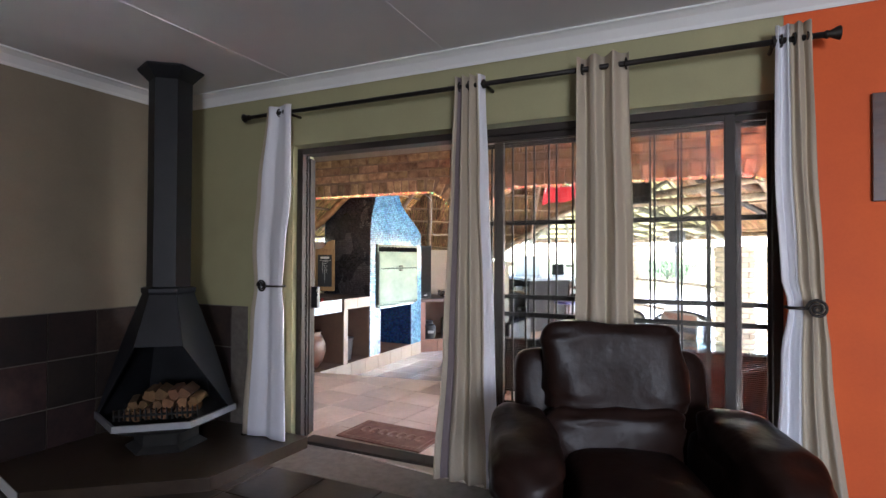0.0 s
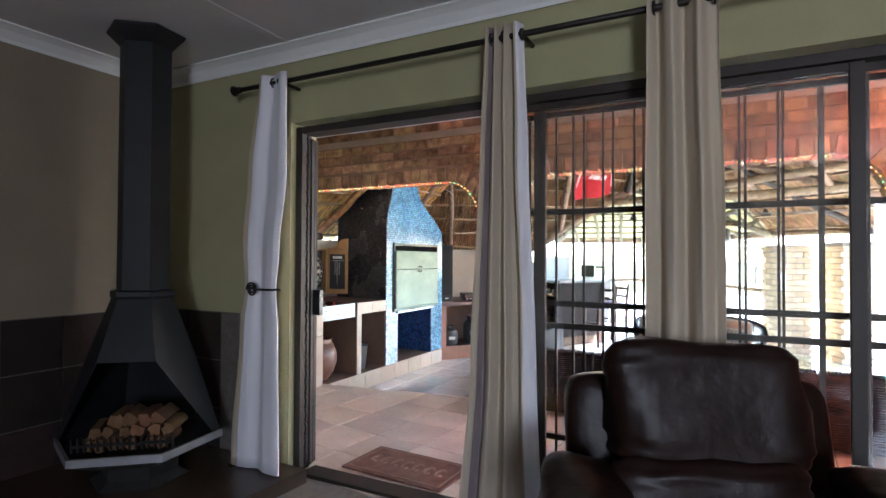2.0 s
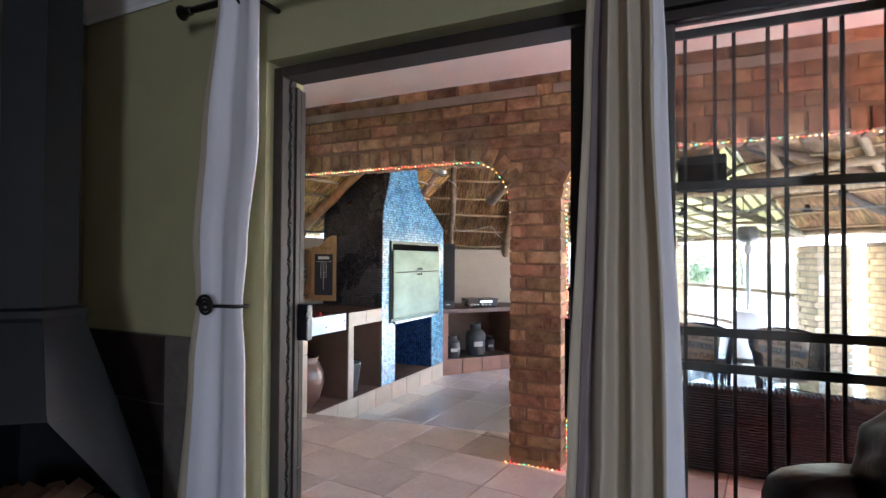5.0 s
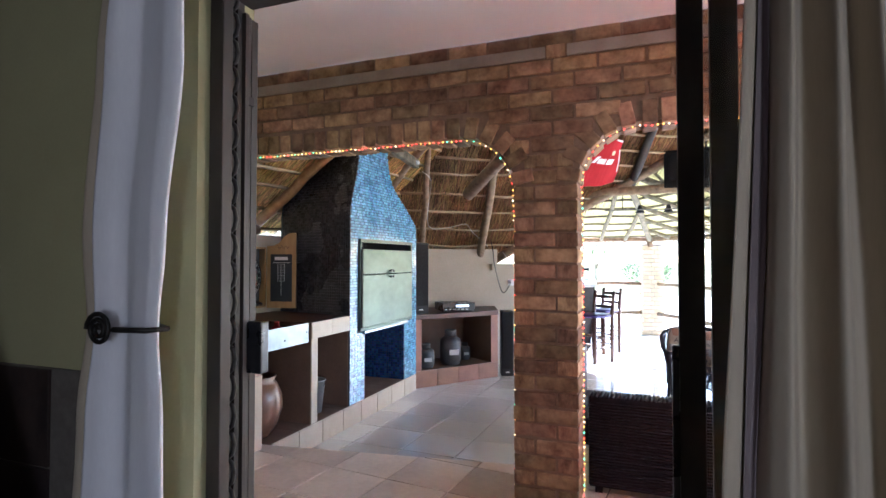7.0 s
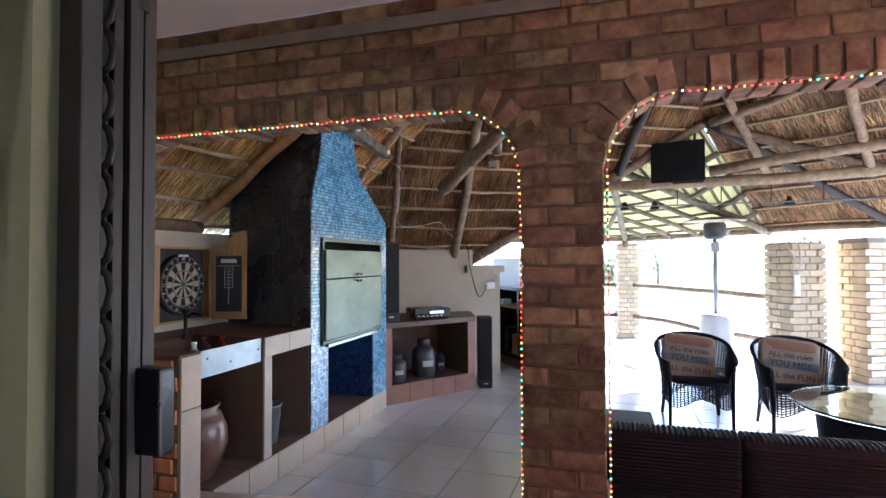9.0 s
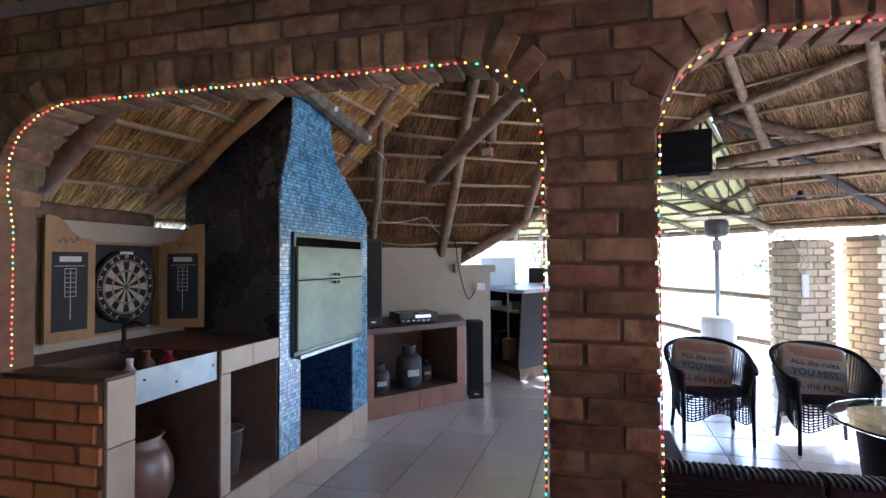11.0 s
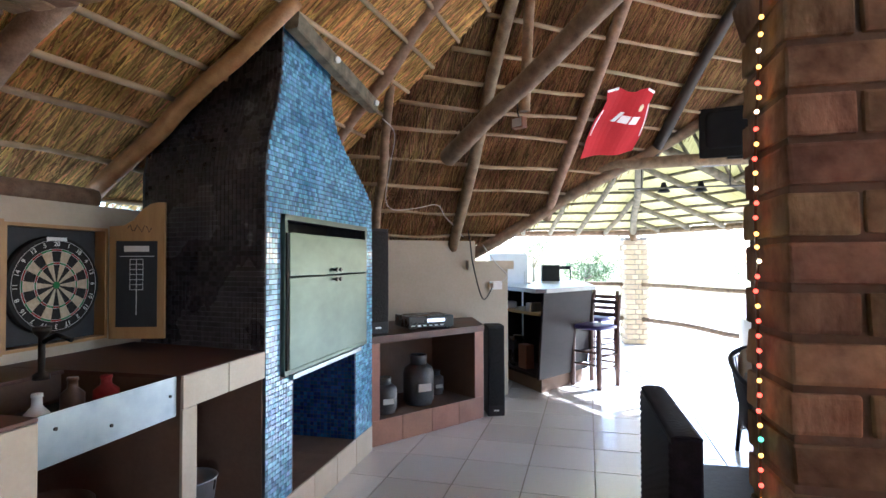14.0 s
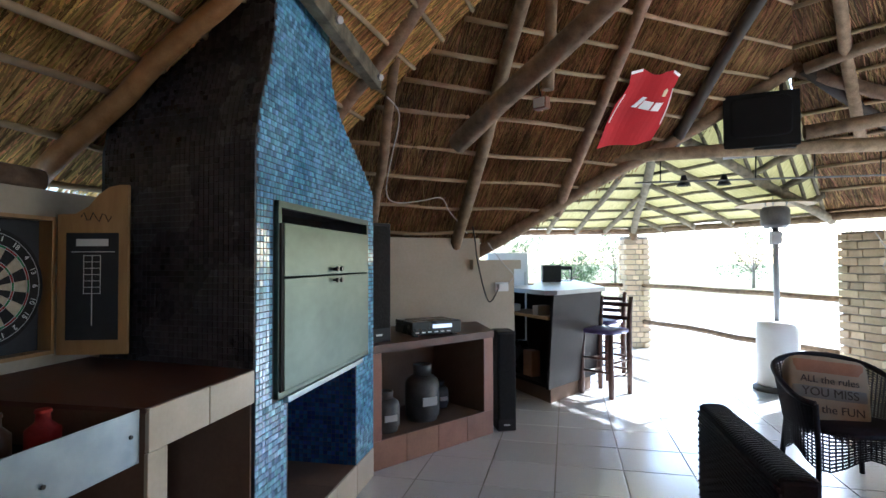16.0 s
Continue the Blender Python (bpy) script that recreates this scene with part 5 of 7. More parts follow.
def log(p, ln, r, yaw, roll, shape):
    """A split log: a rough wedge with a curved bark side."""
    bm = bmesh.new()
    poly = [(0, -r * 0.9)] + [(r * math.cos(t), r * math.sin(t) * 0.9) for t in [radians(-35 + 25 * k + shape * 7) for k in range(6)]] + [(-r * 0.5, r * 0.5), (-r * 0.8, -r * 0.2)]
    rings = []
    for y in (-ln / 2, -ln / 6, ln / 6, ln / 2):
        rings.append([(a + 0.006 * noise.noise((a * 20, y * 9, shape)), y, b + 0.006 * noise.noise((b * 20, y * 9, shape + 5))) for a, b in poly])
    loft(bm, rings)
    ob = tagged(solid("firewood_log", bm, "log"), "pale split firewood log stacked in the fireplace", "log", "firewood in the fireplace")
    ob.matrix_basis = pose(*p, 0, roll, yaw)
    return ob


rng = random.Random(8)
back = Vector((SX, SY, 0)) + fd * 0.12
for row, (n, z) in enumerate(((6, 0.525), (6, 0.58), (4, 0.635))):
    for k in range(n):
        q = back + fs * ((k - (n - 1) / 2) * 0.074 + 0.025 * row) + fd * (0.03 - 0.02 * row)
        log((q.x, q.y, z), 0.20, 0.039 + rng.uniform(-0.006, 0.008), SA + 90 + rng.uniform(-9, 9), rng.uniform(0, 360), k + row * 3)


# ---- curtains on their rod ----
def curtain(bm, keys, folds, amp, f0=0.0, f1=1.0, dy=0.0, n=60, rows=36, phase=0.0):
    """A hanging cloth: keys are (z, x0, x1), from the top down; it covers the share f0 to f1 of its width."""
    def at(z):
        for (za, a0, a1), (zb, b0, b1) in zip(keys, keys[1:]):
            if z >= zb:
                t = (za - z) / (za - zb)
                t = t * t * (3 - 2 * t)
                return a0 + (b0 - a0) * t, a1 + (b1 - a1) * t
        return keys[-1][1:]
    z0, z1 = keys[0][0], keys[-1][0]
    sheets = []
    for off in (0.0, 0.006):
        grid = []
        for j in range(rows + 1):
            z = z0 + (z1 - z0) * j / rows
            a, b = at(z)
            line = []
            for i in range(n + 1):
                u = f0 + (f1 - f0) * i / n
                w = math.sin(2 * math.pi * folds * u + phase + 0.5 * noise.noise((u * 3, z * 0.8, phase)))
                w += 0.18 * math.sin(2 * math.pi * folds * 2.3 * u + 1.3 * phase + z)
                ya = amp * w * min(1.0, (b - a) / 0.2)
                line.append(bm.verts.new((a + (b - a) * u + 0.006 * noise.noise((u * 9, z * 2, 3.1)), 2.845 + dy - ya + off, z)))
            grid.append(line)
        sheets.append(grid)
    for s, grid in enumerate(sheets):
        for j in range(rows):
            for i in range(n):
                q = (grid[j][i], grid[j][i + 1], grid[j + 1][i + 1], grid[j + 1][i])
                bm.faces.new(q if s == 0 else tuple(reversed(q))).smooth = True
    f, k = sheets
    rim = [(0, i) for i in range(n + 1)] + [(j, n) for j in range(1, rows + 1)] + [(rows, i) for i in range(n - 1, -1, -1)] + [(j, 0) for j in range(rows - 1, 0, -1)]
    for (a, b), (c, d) in zip(rim, rim[1:] + rim[:1]):
        bm.faces.new((f[a][b], f[c][d], k[c][d], k[a][b]))
    return bm


def eyelets(parent, xs, z=2.53):
    for x in xs:
        ob = part("eyelet", tube(bmesh.new(), [(x, 2.86 + 0.026 * math.cos(t), z + 0.026 * math.sin(t)) for t in [2 * math.pi * k / 14 for k in range(15)]], 0.005, 6, cap=False), "iron", parent)


def tie_back(name_parent, x0, x1, z, xk, back=0.26):
    """An iron hold-back arm that wraps the cloth and ends in a flat spiral; x0 lies at the cloth's edge."""
    g = bmesh.new()
    s = 1 if x0 > x1 else -1
    tube(g, [(x0 - s * back, 3.015, z), (x0 - s * back * 0.85, 2.93, z), (x0 - s * back * 0.3, 2.895, z), (x0, 2.855, z), (x0 - s * 0.012, 2.805, z), (x1, 2.79, z)], 0.007, 8)
    part("arm", g, "iron", name_parent)
    g = bmesh.new()
    pts = []
    for k in range(40):
        t = k / 39 * 5 * math.pi
        r = 0.006 + 0.036 * k / 39
        pts.append((xk + r * math.cos(t), 2.782, z + r * math.sin(t)))
    tube(g, pts, 0.006, 7)
    part("spiral", g, "iron", name_parent)


rod = thing("curtain_rod", "dark iron curtain rod with finials above the doors", "curtain rod")
part("bar", tube(bmesh.new(), [(-2.88, 2.86, 2.53), (0.53, 2.86, 2.53)], 0.014, 12), "iron", rod)
for x, s in ((-2.88, -1), (0.53, 1)):
    g = bmesh.new()
    tube(g, [(x, 2.86, 2.53), (x + s * 0.015, 2.86, 2.53), (x + s * 0.02, 2.86, 2.53), (x + s * 0.06, 2.86, 2.53), (x + s * 0.065, 2.86, 2.53)], [0.014, 0.02, 0.014, 0.032, 0.026], 12)
    part("finial", g, "iron", rod)
for x in (-2.56, -1.09, 0.34):
    g = bmesh.new()
    tube(g, [(x, 3.018, 2.53), (x, 2.86, 2.53)], 0.010, 8)
    tube(g, [(x - 0.006, 2.86, 2.53), (x + 0.006, 2.86, 2.53)], 0.026, 12)
    part("bracket", g, "iron", rod)

cl = thing("curtain", "white lined curtain tied back beside the open door", "curtain", "curtains at the doors")
kl = [(2.575, -2.71, -2.49), (2.0, -2.79, -2.485), (1.55, -2.83, -2.535), (1.325, -2.81, -2.555), (1.1, -2.845, -2.535), (0.27, -2.915, -2.52)]
part("lining", curtain(bmesh.new(), kl, 1.4, 0.016, 0.16, 1.0, -0.006, 46, 36, 0.4), "white_cloth", cl, "white curtain lining")
part("cloth", curtain(bmesh.new(), kl, 1.4, 0.016, 0.0, 0.22, 0.004, 18, 36, 0.4), "beige_cloth", cl, "beige curtain cloth")
eyelets(cl, (-2.67, -2.61, -2.54))
tie_back(cl, -2.545, -2.65, 1.325, -2.69)
based(cl, (-2.8, 2.84, 0.27))

cm = thing("curtain", "beige eyelet curtain hanging loose beside the open door", "curtain", "curtains at the doors")
km = [(2.585, -1.26, -1.09), (2.0, -1.28, -1.07), (1.0, -1.325, -1.03), (0.23, -1.385, -1.0)]
part("cloth", curtain(bmesh.new(), km, 3.6, 0.028, 0.0, 0.86, 0.0, 70, 30, 1.1), "beige_cloth", cm)
part("hem", curtain(bmesh.new(), km, 3.6, 0.03, 0.10, 0.19, -0.012, 10, 30, 1.1), "mauve_cloth", cm, "mauve edge band")
part("lining", curtain(bmesh.new(), km, 3.6, 0.028, 0.84, 1.0, 0.01, 18, 30, 1.1), "white_cloth", cm, "pale lining edge")
eyelets(cm, (-1.24, -1.18, -1.12))
based(cm, (-1.25, 2.84, 0.23))

c3 = thing("curtain", "beige eyelet curtain hanging straight between the glass leaves", "curtain", "curtains at the doors")
k3 = [(2.59, -0.555, -0.295), (1.5, -0.56, -0.275), (0.23, -0.58, -0.265)]
part("cloth", curtain(bmesh.new(), k3, 2.6, 0.034, 0.0, 1.0, 0.0, 60, 24, 2.3), "beige_cloth", c3)
eyelets(c3, (-0.53, -0.48, -0.36, -0.31))
based(c3, (-0.45, 2.84, 0.23))

cr = thing("curtain", "beige and white curtain tied back against the orange wall", "curtain", "curtains at the doors")
kr = [(2.60, 0.345, 0.485), (2.0, 0.34, 0.50), (1.45, 0.36, 0.525), (1.31, 0.39, 0.53), (1.1, 0.36, 0.55), (0.25, 0.32, 0.62)]
part("cloth", curtain(bmesh.new(), kr, 3.5, 0.024, 0.42, 1.0, 0.0, 46, 36, 0.2), "beige_cloth", cr)
part("lining", curtain(bmesh.new(), kr, 3.5, 0.020, 0.0, 0.48, 0.012, 36, 36, 0.2), "white_cloth", cr, "white curtain lining")
eyelets(cr, (0.37, 0.42, 0.47))
tie_back(cr, 0.375, 0.46, 1.31, 0.487, 0.11)
based(cr, (0.5, 2.84, 0.25))

# ---- leather recliner ----
rc = thing("leather_recliner", "dark brown leather recliner with padded arms facing the room", "armchair")
part("base", nb(-0.40, 0.40, -0.34, 0.36, 0.03, 0.24, bev=0.03), "leather", rc)
part("seat", puff(bmesh.new(), (0, -0.12, 0.36), (0.27, 0.38, 0.13), 0.45, 28, 14, 0.06, 1), "leather", rc)
part("footrest", puff(bmesh.new(), (0, -0.46, 0.24), (0.26, 0.08, 0.17), 0.45, 24, 12, 0.04, 2), "leather", rc)
rcm = pose(0, 0.36, 0.18, -9)
part("back_shell", puff(bmesh.new(), (0.01, 0.06, 0.31), (0.475, 0.09, 0.40), 0.25, 28, 14, 0.03, 3, rcm), "leather", rc)
part("head_cushion", puff(bmesh.new(), (0, -0.07, 0.605), (0.325, 0.13, 0.225), 0.33, 56, 40, 0.11, 4, rcm), "leather", rc, "puffed leather head cushion")
part("lumbar_cushion", puff(bmesh.new(), (0, -0.10, 0.26), (0.31, 0.15, 0.19), 0.42, 56, 40, 0.12, 5, rcm), "leather", rc)
for s in (-1, 1):
    arm = part("arm", puff(bmesh.new(), (s * 0.43, -0.02, 0.33), (0.11, 0.37, 0.23), 0.4, 24, 14, 0.03, 6 + s), "leather", rc)
    part("arm_pad", puff(bmesh.new(), (s * 0.455, -0.08, 0.55), (0.135, 0.38, 0.125), 0.55, 48, 32, 0.13, 9 + s, pose(0, 0, 0, 4)), "leather", arm, "puffed leather arm pad")
settle(rc, (-0.24, 2.37, U), 20)

# ---- picture on the orange wall ----
pf = thing("picture_frame", "dark grey framed wall ornament on the orange wall", "picture frame")
PX0, PX1, PZ0, PZ1 = 0.735, 1.15, 1.79, 2.28
g = bmesh.new()
box(g, PX0, PX0 + 0.055, 2.992, 3.016, PZ0, PZ1, 0.003)
box(g, PX1 - 0.055, PX1, 2.992, 3.016, PZ0, PZ1, 0.003)
box(g, PX0 + 0.055, PX1 - 0.055, 2.993, 3.016, PZ1 - 0.05, PZ1, 0.003)
box(g, PX0 + 0.055, PX1 - 0.055, 2.993, 3.016, PZ0, PZ0 + 0.05, 0.003)
part("frame", g, "dark_wood", pf)
g = bmesh.new()
for k in range(3):
    tube(g, [(PX0 + 0.2 + 0.12 * math.cos(t) * (1 - k * 0.25), 3.0, 2.03 + 0.15 * math.sin(t) * (1 - k * 0.25)) for t in [2 * math.pi * j / 20 for j in range(21)]], 0.012, 6)
part("scrollwork", g, "dark_wood", pf)
based(pf, (0.94, 3.016, 1.79))

# ---- doormat ----
dm = thing("doormat", "brown coir doormat with raised pale lettering outside the door", "doormat")
part("mat_pad", nb(-0.36, 0.36, -0.205, 0.205, 0, 0.014, bev=0.005), "mat", dm)
g = bmesh.new()
box(g, -0.33, 0.33, -0.178, -0.168, 0.012, 0.018)
box(g, -0.33, 0.33, 0.168, 0.178, 0.012, 0.018)
box(g, -0.33, -0.32, -0.168, 0.168, 0.012, 0.018)
box(g, 0.32, 0.33, -0.168, 0.168, 0.012, 0.018)
part("border", g, "mat_light", dm)
for k in range(7):
    g = bmesh.new()
    tube(g, [(-0.24 + 0.08 * k + 0.026 * math.cos(t), 0.05 * math.sin(t), 0.015) for t in [math.pi * (0.2 + 1.6 * j / 10) for j in range(11)]], 0.009, 6)
    part("raised_character", g, "mat_light", dm)
settle(dm, (-2.04, 3.45, U + 0.002), -3)


# ---- sound corner: tiled cabinet with gas bottles ----
CF0, CF1 = Vector((-3.955, 7.57, 0)), Vector((-3.225, 8.56, 0))
cd = (CF1 - CF0).normalized()
cn = Vector((-cd.y, cd.x, 0))
CLEN = (CF1 - CF0).length


def cab_box(s0, s1, d0, d1, z0, z1):
    """A block along the cabinet front: s along it, d behind it."""
    q = [CF0 + cd * s + cn * d for s, d in ((s0, d0), (s1, d0), (s1, d1), (s0, d1))]
    return prism(bmesh.new(), [(p.x, p.y) for p in q], z0, z1)


cab = thing("tiled_cabinet", "brown tiled open masonry cabinet holding gas bottles", "cabinet")
part("plinth", cab_box(0.004, CLEN - 0.004, 0.012, 0.70, 0.0, 0.195), "ctr_in", cab)
for k in range(4):
    part("tile", cab_box(CLEN * k / 4 + 0.003, CLEN * (k + 1) / 4 - 0.003, 0.0, 0.016, 0.003, 0.198), "brown_tile", cab)
part("left_pier", cab_box(0.004, 0.085, 0.012, 0.70, 0.195, 0.80), "ctr_in", cab)
part("right_pier", cab_box(CLEN - 0.11, CLEN - 0.004, 0.012, 0.70, 0.195, 0.80), "ctr_in", cab)
part("tile", cab_box(0.002, 0.085, 0.0, 0.014, 0.2, 0.80), "brown_tile", cab)
part("tile", cab_box(CLEN - 0.11, CLEN - 0.002, 0.0, 0.014, 0.2, 0.80), "brown_tile", cab)
part("rear_panel", cab_box(0.085, CLEN - 0.11, 0.62, 0.70, 0.195, 0.80), "ctr_in", cab)
top_poly = [(CF0.x - 0.01, CF0.y), (CF1.x + 0.01, CF1.y - 0.012), (-3.45, 9.22), (-4.83, 8.26), (-4.83, 7.54), (CF0.x, 7.54)]
part("cabinet_top", prism(bmesh.new(), top_poly, 0.80, 0.855), "ctr_top", cab, "dark tiled cabinet top")
based(cab, (-3.9, 8.2, 0.0))


def gas_bottle(s, d, r, h, label):
    p = CF0 + cd * s + cn * d
    e = thing("gas_bottle", label, "gas bottle", "gas bottles in the cabinet")
    part("tank", lathe(bmesh.new(), 0, 0, [(r * 0.85, 0), (r * 0.88, 0.02), (r, 0.04), (r, h * 0.62), (r * 0.92, h * 0.72), (r * 0.6, h * 0.80), (r * 0.3, h * 0.83)], 24), "gas", e)
    part("collar", lathe(bmesh.new(), 0, 0, [(r * 0.52, h * 0.80), (r * 0.56, h * 0.98), (r * 0.53, h), (r * 0.48, h * 0.97), (r * 0.46, h * 0.82)], 18), "gas", e)
    part("valve", lathe(bmesh.new(), 0, 0, [(0.02, h * 0.80), (0.018, h * 0.9), (0.028, h * 0.91), (0.028, h * 0.95)], 10), "bronze", e)
    g = bmesh.new()
    box(g, -r * 0.45, r * 0.45, -r - 0.002, -r * 0.88, h * 0.3, h * 0.45)
    part("paper_label", g, "cable", e, "worn pale label")
    settle(e, (p.x, p.y, 0.195), 40)


gas_bottle(0.25, 0.18, 0.105, 0.29, "small grey gas bottle with a white label in the cabinet")
gas_bottle(0.64, 0.22, 0.135, 0.43, "large grey gas bottle with a worn label in the cabinet")
gas_bottle(0.97, 0.38, 0.075, 0.22, "small dark gas bottle at the back of the cabinet")


def speaker(x, y, z, rz, w, d, h, label):
    e = thing("speaker", label, "loudspeaker", "tall black loudspeakers")
    part("box", nb(-w / 2, w / 2, -d / 2, d / 2, 0, h, bev=0.008), "black", e)
    part("grille", nb(-w / 2 + 0.012, w / 2 - 0.012, -d / 2 - 0.012, -d / 2 + 0.004, 0.10, h - 0.02, bev=0.005), "cork_black", e, "black cloth grille")
    part("badge", nb(-0.025, 0.025, -d / 2 - 0.004, -d / 2 + 0.002, 0.045, 0.058), "wire", e)
    settle(e, (x, y, z), rz)


speaker(-4.06, 7.84, 0.855, 50, 0.20, 0.26, 0.86, "tall black loudspeaker standing on the tiled cabinet")
speaker(-3.155, 8.74, 0.0, 20, 0.16, 0.22, 0.84, "tall black floor loudspeaker beside the cabinet")
amp = thing("stereo_receiver", "black stereo receiver with a lit display on the cabinet", "receiver")
part("casing", nb(-0.215, 0.215, -0.16, 0.16, 0.015, 0.115, bev=0.005), "black_gloss", amp)
part("display", nb(-0.04, 0.13, -0.163, -0.158, 0.062, 0.092), glow("lit_display", (0.75, 0.85, 1.0), 0.22), amp, "pale lit display")
for k in range(6):
    part("button", nb(-0.19 + 0.055 * k, -0.16 + 0.055 * k, -0.165, -0.158, 0.030, 0.040), "wire", amp)
for x in (-0.17, 0.17):
    part("foot", nb(x - 0.02, x + 0.02, -0.14, -0.10, 0, 0.016), "black", amp)
settle(amp, (-3.72, 8.28, 0.855), 40)

sock = thing("power_socket", "white double power socket with plugs on the short wall", "socket")
part("plate", nb(-0.075, 0.075, -0.012, 0, 0, 0.09, bev=0.004), "white_plastic", sock)
part("plug", nb(-0.06, -0.01, -0.06, -0.012, 0.02, 0.07, bev=0.008), "white_plastic", sock)
settle(sock, (-3.22, 9.375, 1.14), 34.6)


def cord(name, pts, r, mat, label):
    P = [Vector(p) for p in pts]
    P = [P[0]] + P + [P[-1]]
    line = []
    for a, b, c, d in zip(P, P[1:], P[2:], P[3:]):
        for k in range(6):
            t = k / 6
            line.append(0.5 * (2 * b + (c - a) * t + (2 * a - 5 * b + 4 * c - d) * t * t + (3 * b - a - 3 * c + d) * t ** 3))
    tagged(solid(name, tube(bmesh.new(), line + [P[-1]], r, 6), mat), label, "cable", "cables")


cord("power_cable", [(-3.24, 9.33, 1.18), (-3.33, 9.2, 1.05), (-3.42, 9.12, 1.42), (-3.45, 9.12, 1.66), (-3.5, 9.05, 1.9), (-3.62, 8.85, 2.05)], 0.007, "black", "black power lead hanging from the pole to the socket")
cord("white_cable", [(-3.78, 7.36, 2.50), (-3.74, 7.52, 2.42), (-3.86, 7.75, 2.2), (-3.98, 8.0, 1.98), (-3.94, 8.1, 1.90), (-3.78, 8.3, 1.93), (-3.66, 8.55, 1.98), (-3.62, 8.72, 1.88), (-3.56, 8.95, 1.78), (-3.52, 9.1, 1.70)], 0.0042, "cable", "thin white cable looped along the roof poles")
cord("white_cable", [(-3.15, 9.36, 1.22), (-3.10, 9.38, 1.30), (-3.2, 9.3, 1.42), (-3.34, 9.26, 1.62)], 0.005, "cable", "thin white cable at the wall socket")

# ---- bar ----
bar = thing("bar_counter", "dark wooden bar with open shelves and a pale top", "bar")
BA, BB, BC, BD = Vector((-2.77, 9.54, 0)), Vector((-2.24, 10.38, 0)), Vector((-2.45, 12.6, 0)), Vector((-3.36, 10.36, 0))
part("toe_kick", prism(bmesh.new(), [(-2.75, 9.60), (-2.30, 10.36), (-2.5, 12.5), (-3.0, 12.5), (-3.28, 10.36)], 0, 0.16), "ctr_in", bar, "brown toe board")


def upright(a, b, z0, z1, t=0.03, flare=0.0):
    d = (b - a).normalized()
    n = Vector((d.y, -d.x, 0))
    bm = bmesh.new()
    q = [a, b, b - n * t, a - n * t]
    loft(bm, [[(p.x, p.y, z0) for p in q], [(p.x + n.x * flare, p.y + n.y * flare, z1) for p in q]])
    return bm


part("front_panel", upright(BA, BB, 0.15, 1.10, 0.03, 0.07), "bar_wood", bar)
part("side_panel", upright(BB, BC, 0.15, 1.10, 0.03, 0.07), "bar_wood", bar)
for z in (0.15, 0.84):
    part("shelf", prism(bmesh.new(), [(-2.77, 9.58), (-2.50, 10.0), (-3.02, 10.55), (-3.36, 10.36)], z, z + 0.03), "pine" if z > 0.5 else "bar_wood", bar, "yellow pine shelf" if z > 0.5 else "")
part("shelf_back", upright(Vector((-3.02, 10.56, 0)), Vector((-2.48, 10.02, 0)), 0.15, 1.10), "bar_wood", bar)
part("end_panel", upright(Vector((-3.39, 10.36, 0)), Vector((-3.04, 10.56, 0)), 0.15, 1.10), "bar_wood", bar)
part("bar_top", prism(bmesh.new(), [(-2.80, 9.44), (-2.68, 9.44), (-2.14, 10.28), (-2.16, 10.6), (-2.36, 12.7), (-2.9, 12.7), (-2.95, 10.75), (-3.42, 10.42)], 1.10, 1.145), "bar_top", bar, "pale shiny bar top")
based(bar, (-2.7, 10.2, 0.0))
for k, (x, y, z, w, d, h, mt, lb, nm) in enumerate(((-2.84, 9.84, 0.87, 0.16, 0.10, 0.10, "cushion", "tan carton on the bar shelf", "carton"), (-3.16, 10.26, 0.87, 0.14, 0.1, 0.08, "white_plastic", "white box on the bar shelf", "box"),
                                                  (-2.95, 10.05, 0.18, 0.12, 0.16, 0.28, "brown_tile", "brown stone jar on the lower bar shelf", "jar"), (-2.72, 9.86, 0.18, 0.06, 0.05, 0.30, "pine", "tan cardboard tube on the lower shelf", "box"), (-3.08, 10.22, 0.18, 0.14, 0.14, 0.36, "black_gloss", "dark bottle crate on the lower shelf", "crate"))):
    o = tagged(solid(nm, nb(-w / 2, w / 2, -d / 2, d / 2, 0, h, bev=0.012), mt), lb, nm)
    o.matrix_basis = pose(x, y, z, 0, 0, 38)
fridge = thing("bar_fridge", "white upright fridge standing behind the bar", "fridge")
part("cabinet", nb(-0.28, 0.28, -0.28, 0.28, 0, 1.56, bev=0.012), "white_plastic", fridge)
part("fridge_door", nb(-0.275, 0.275, -0.33, -0.285, 0.05, 1.55, bev=0.01), "white_plastic", fridge)
part("handle", nb(0.22, 0.24, -0.36, -0.33, 0.9, 1.3, bev=0.005), "wire", fridge)
settle(fridge, (-3.36, 11.75, 0), 10)
bx2 = thing("portable_speaker", "small black box speaker on the bar top", "speaker")
part("case", nb(-0.13, 0.13, -0.09, 0.09, 0, 0.24, bev=0.01), "black", bx2)
part("grille", nb(-0.115, 0.115, -0.096, -0.088, 0.015, 0.225), "cork_black", bx2)
settle(bx2, (-2.72, 11.8, 1.145), 8)
ph = tagged(solid("desk_frame", alu_frame(bmesh.new(), -0.10, 0.10, 0, 0.22, -0.008, 0.008, 0.012, 0.012), "black"), "small dark upright frame standing on the bar", "frame")
ph.matrix_basis = pose(-2.52, 12.1, 1.145, 0, 0, 0)


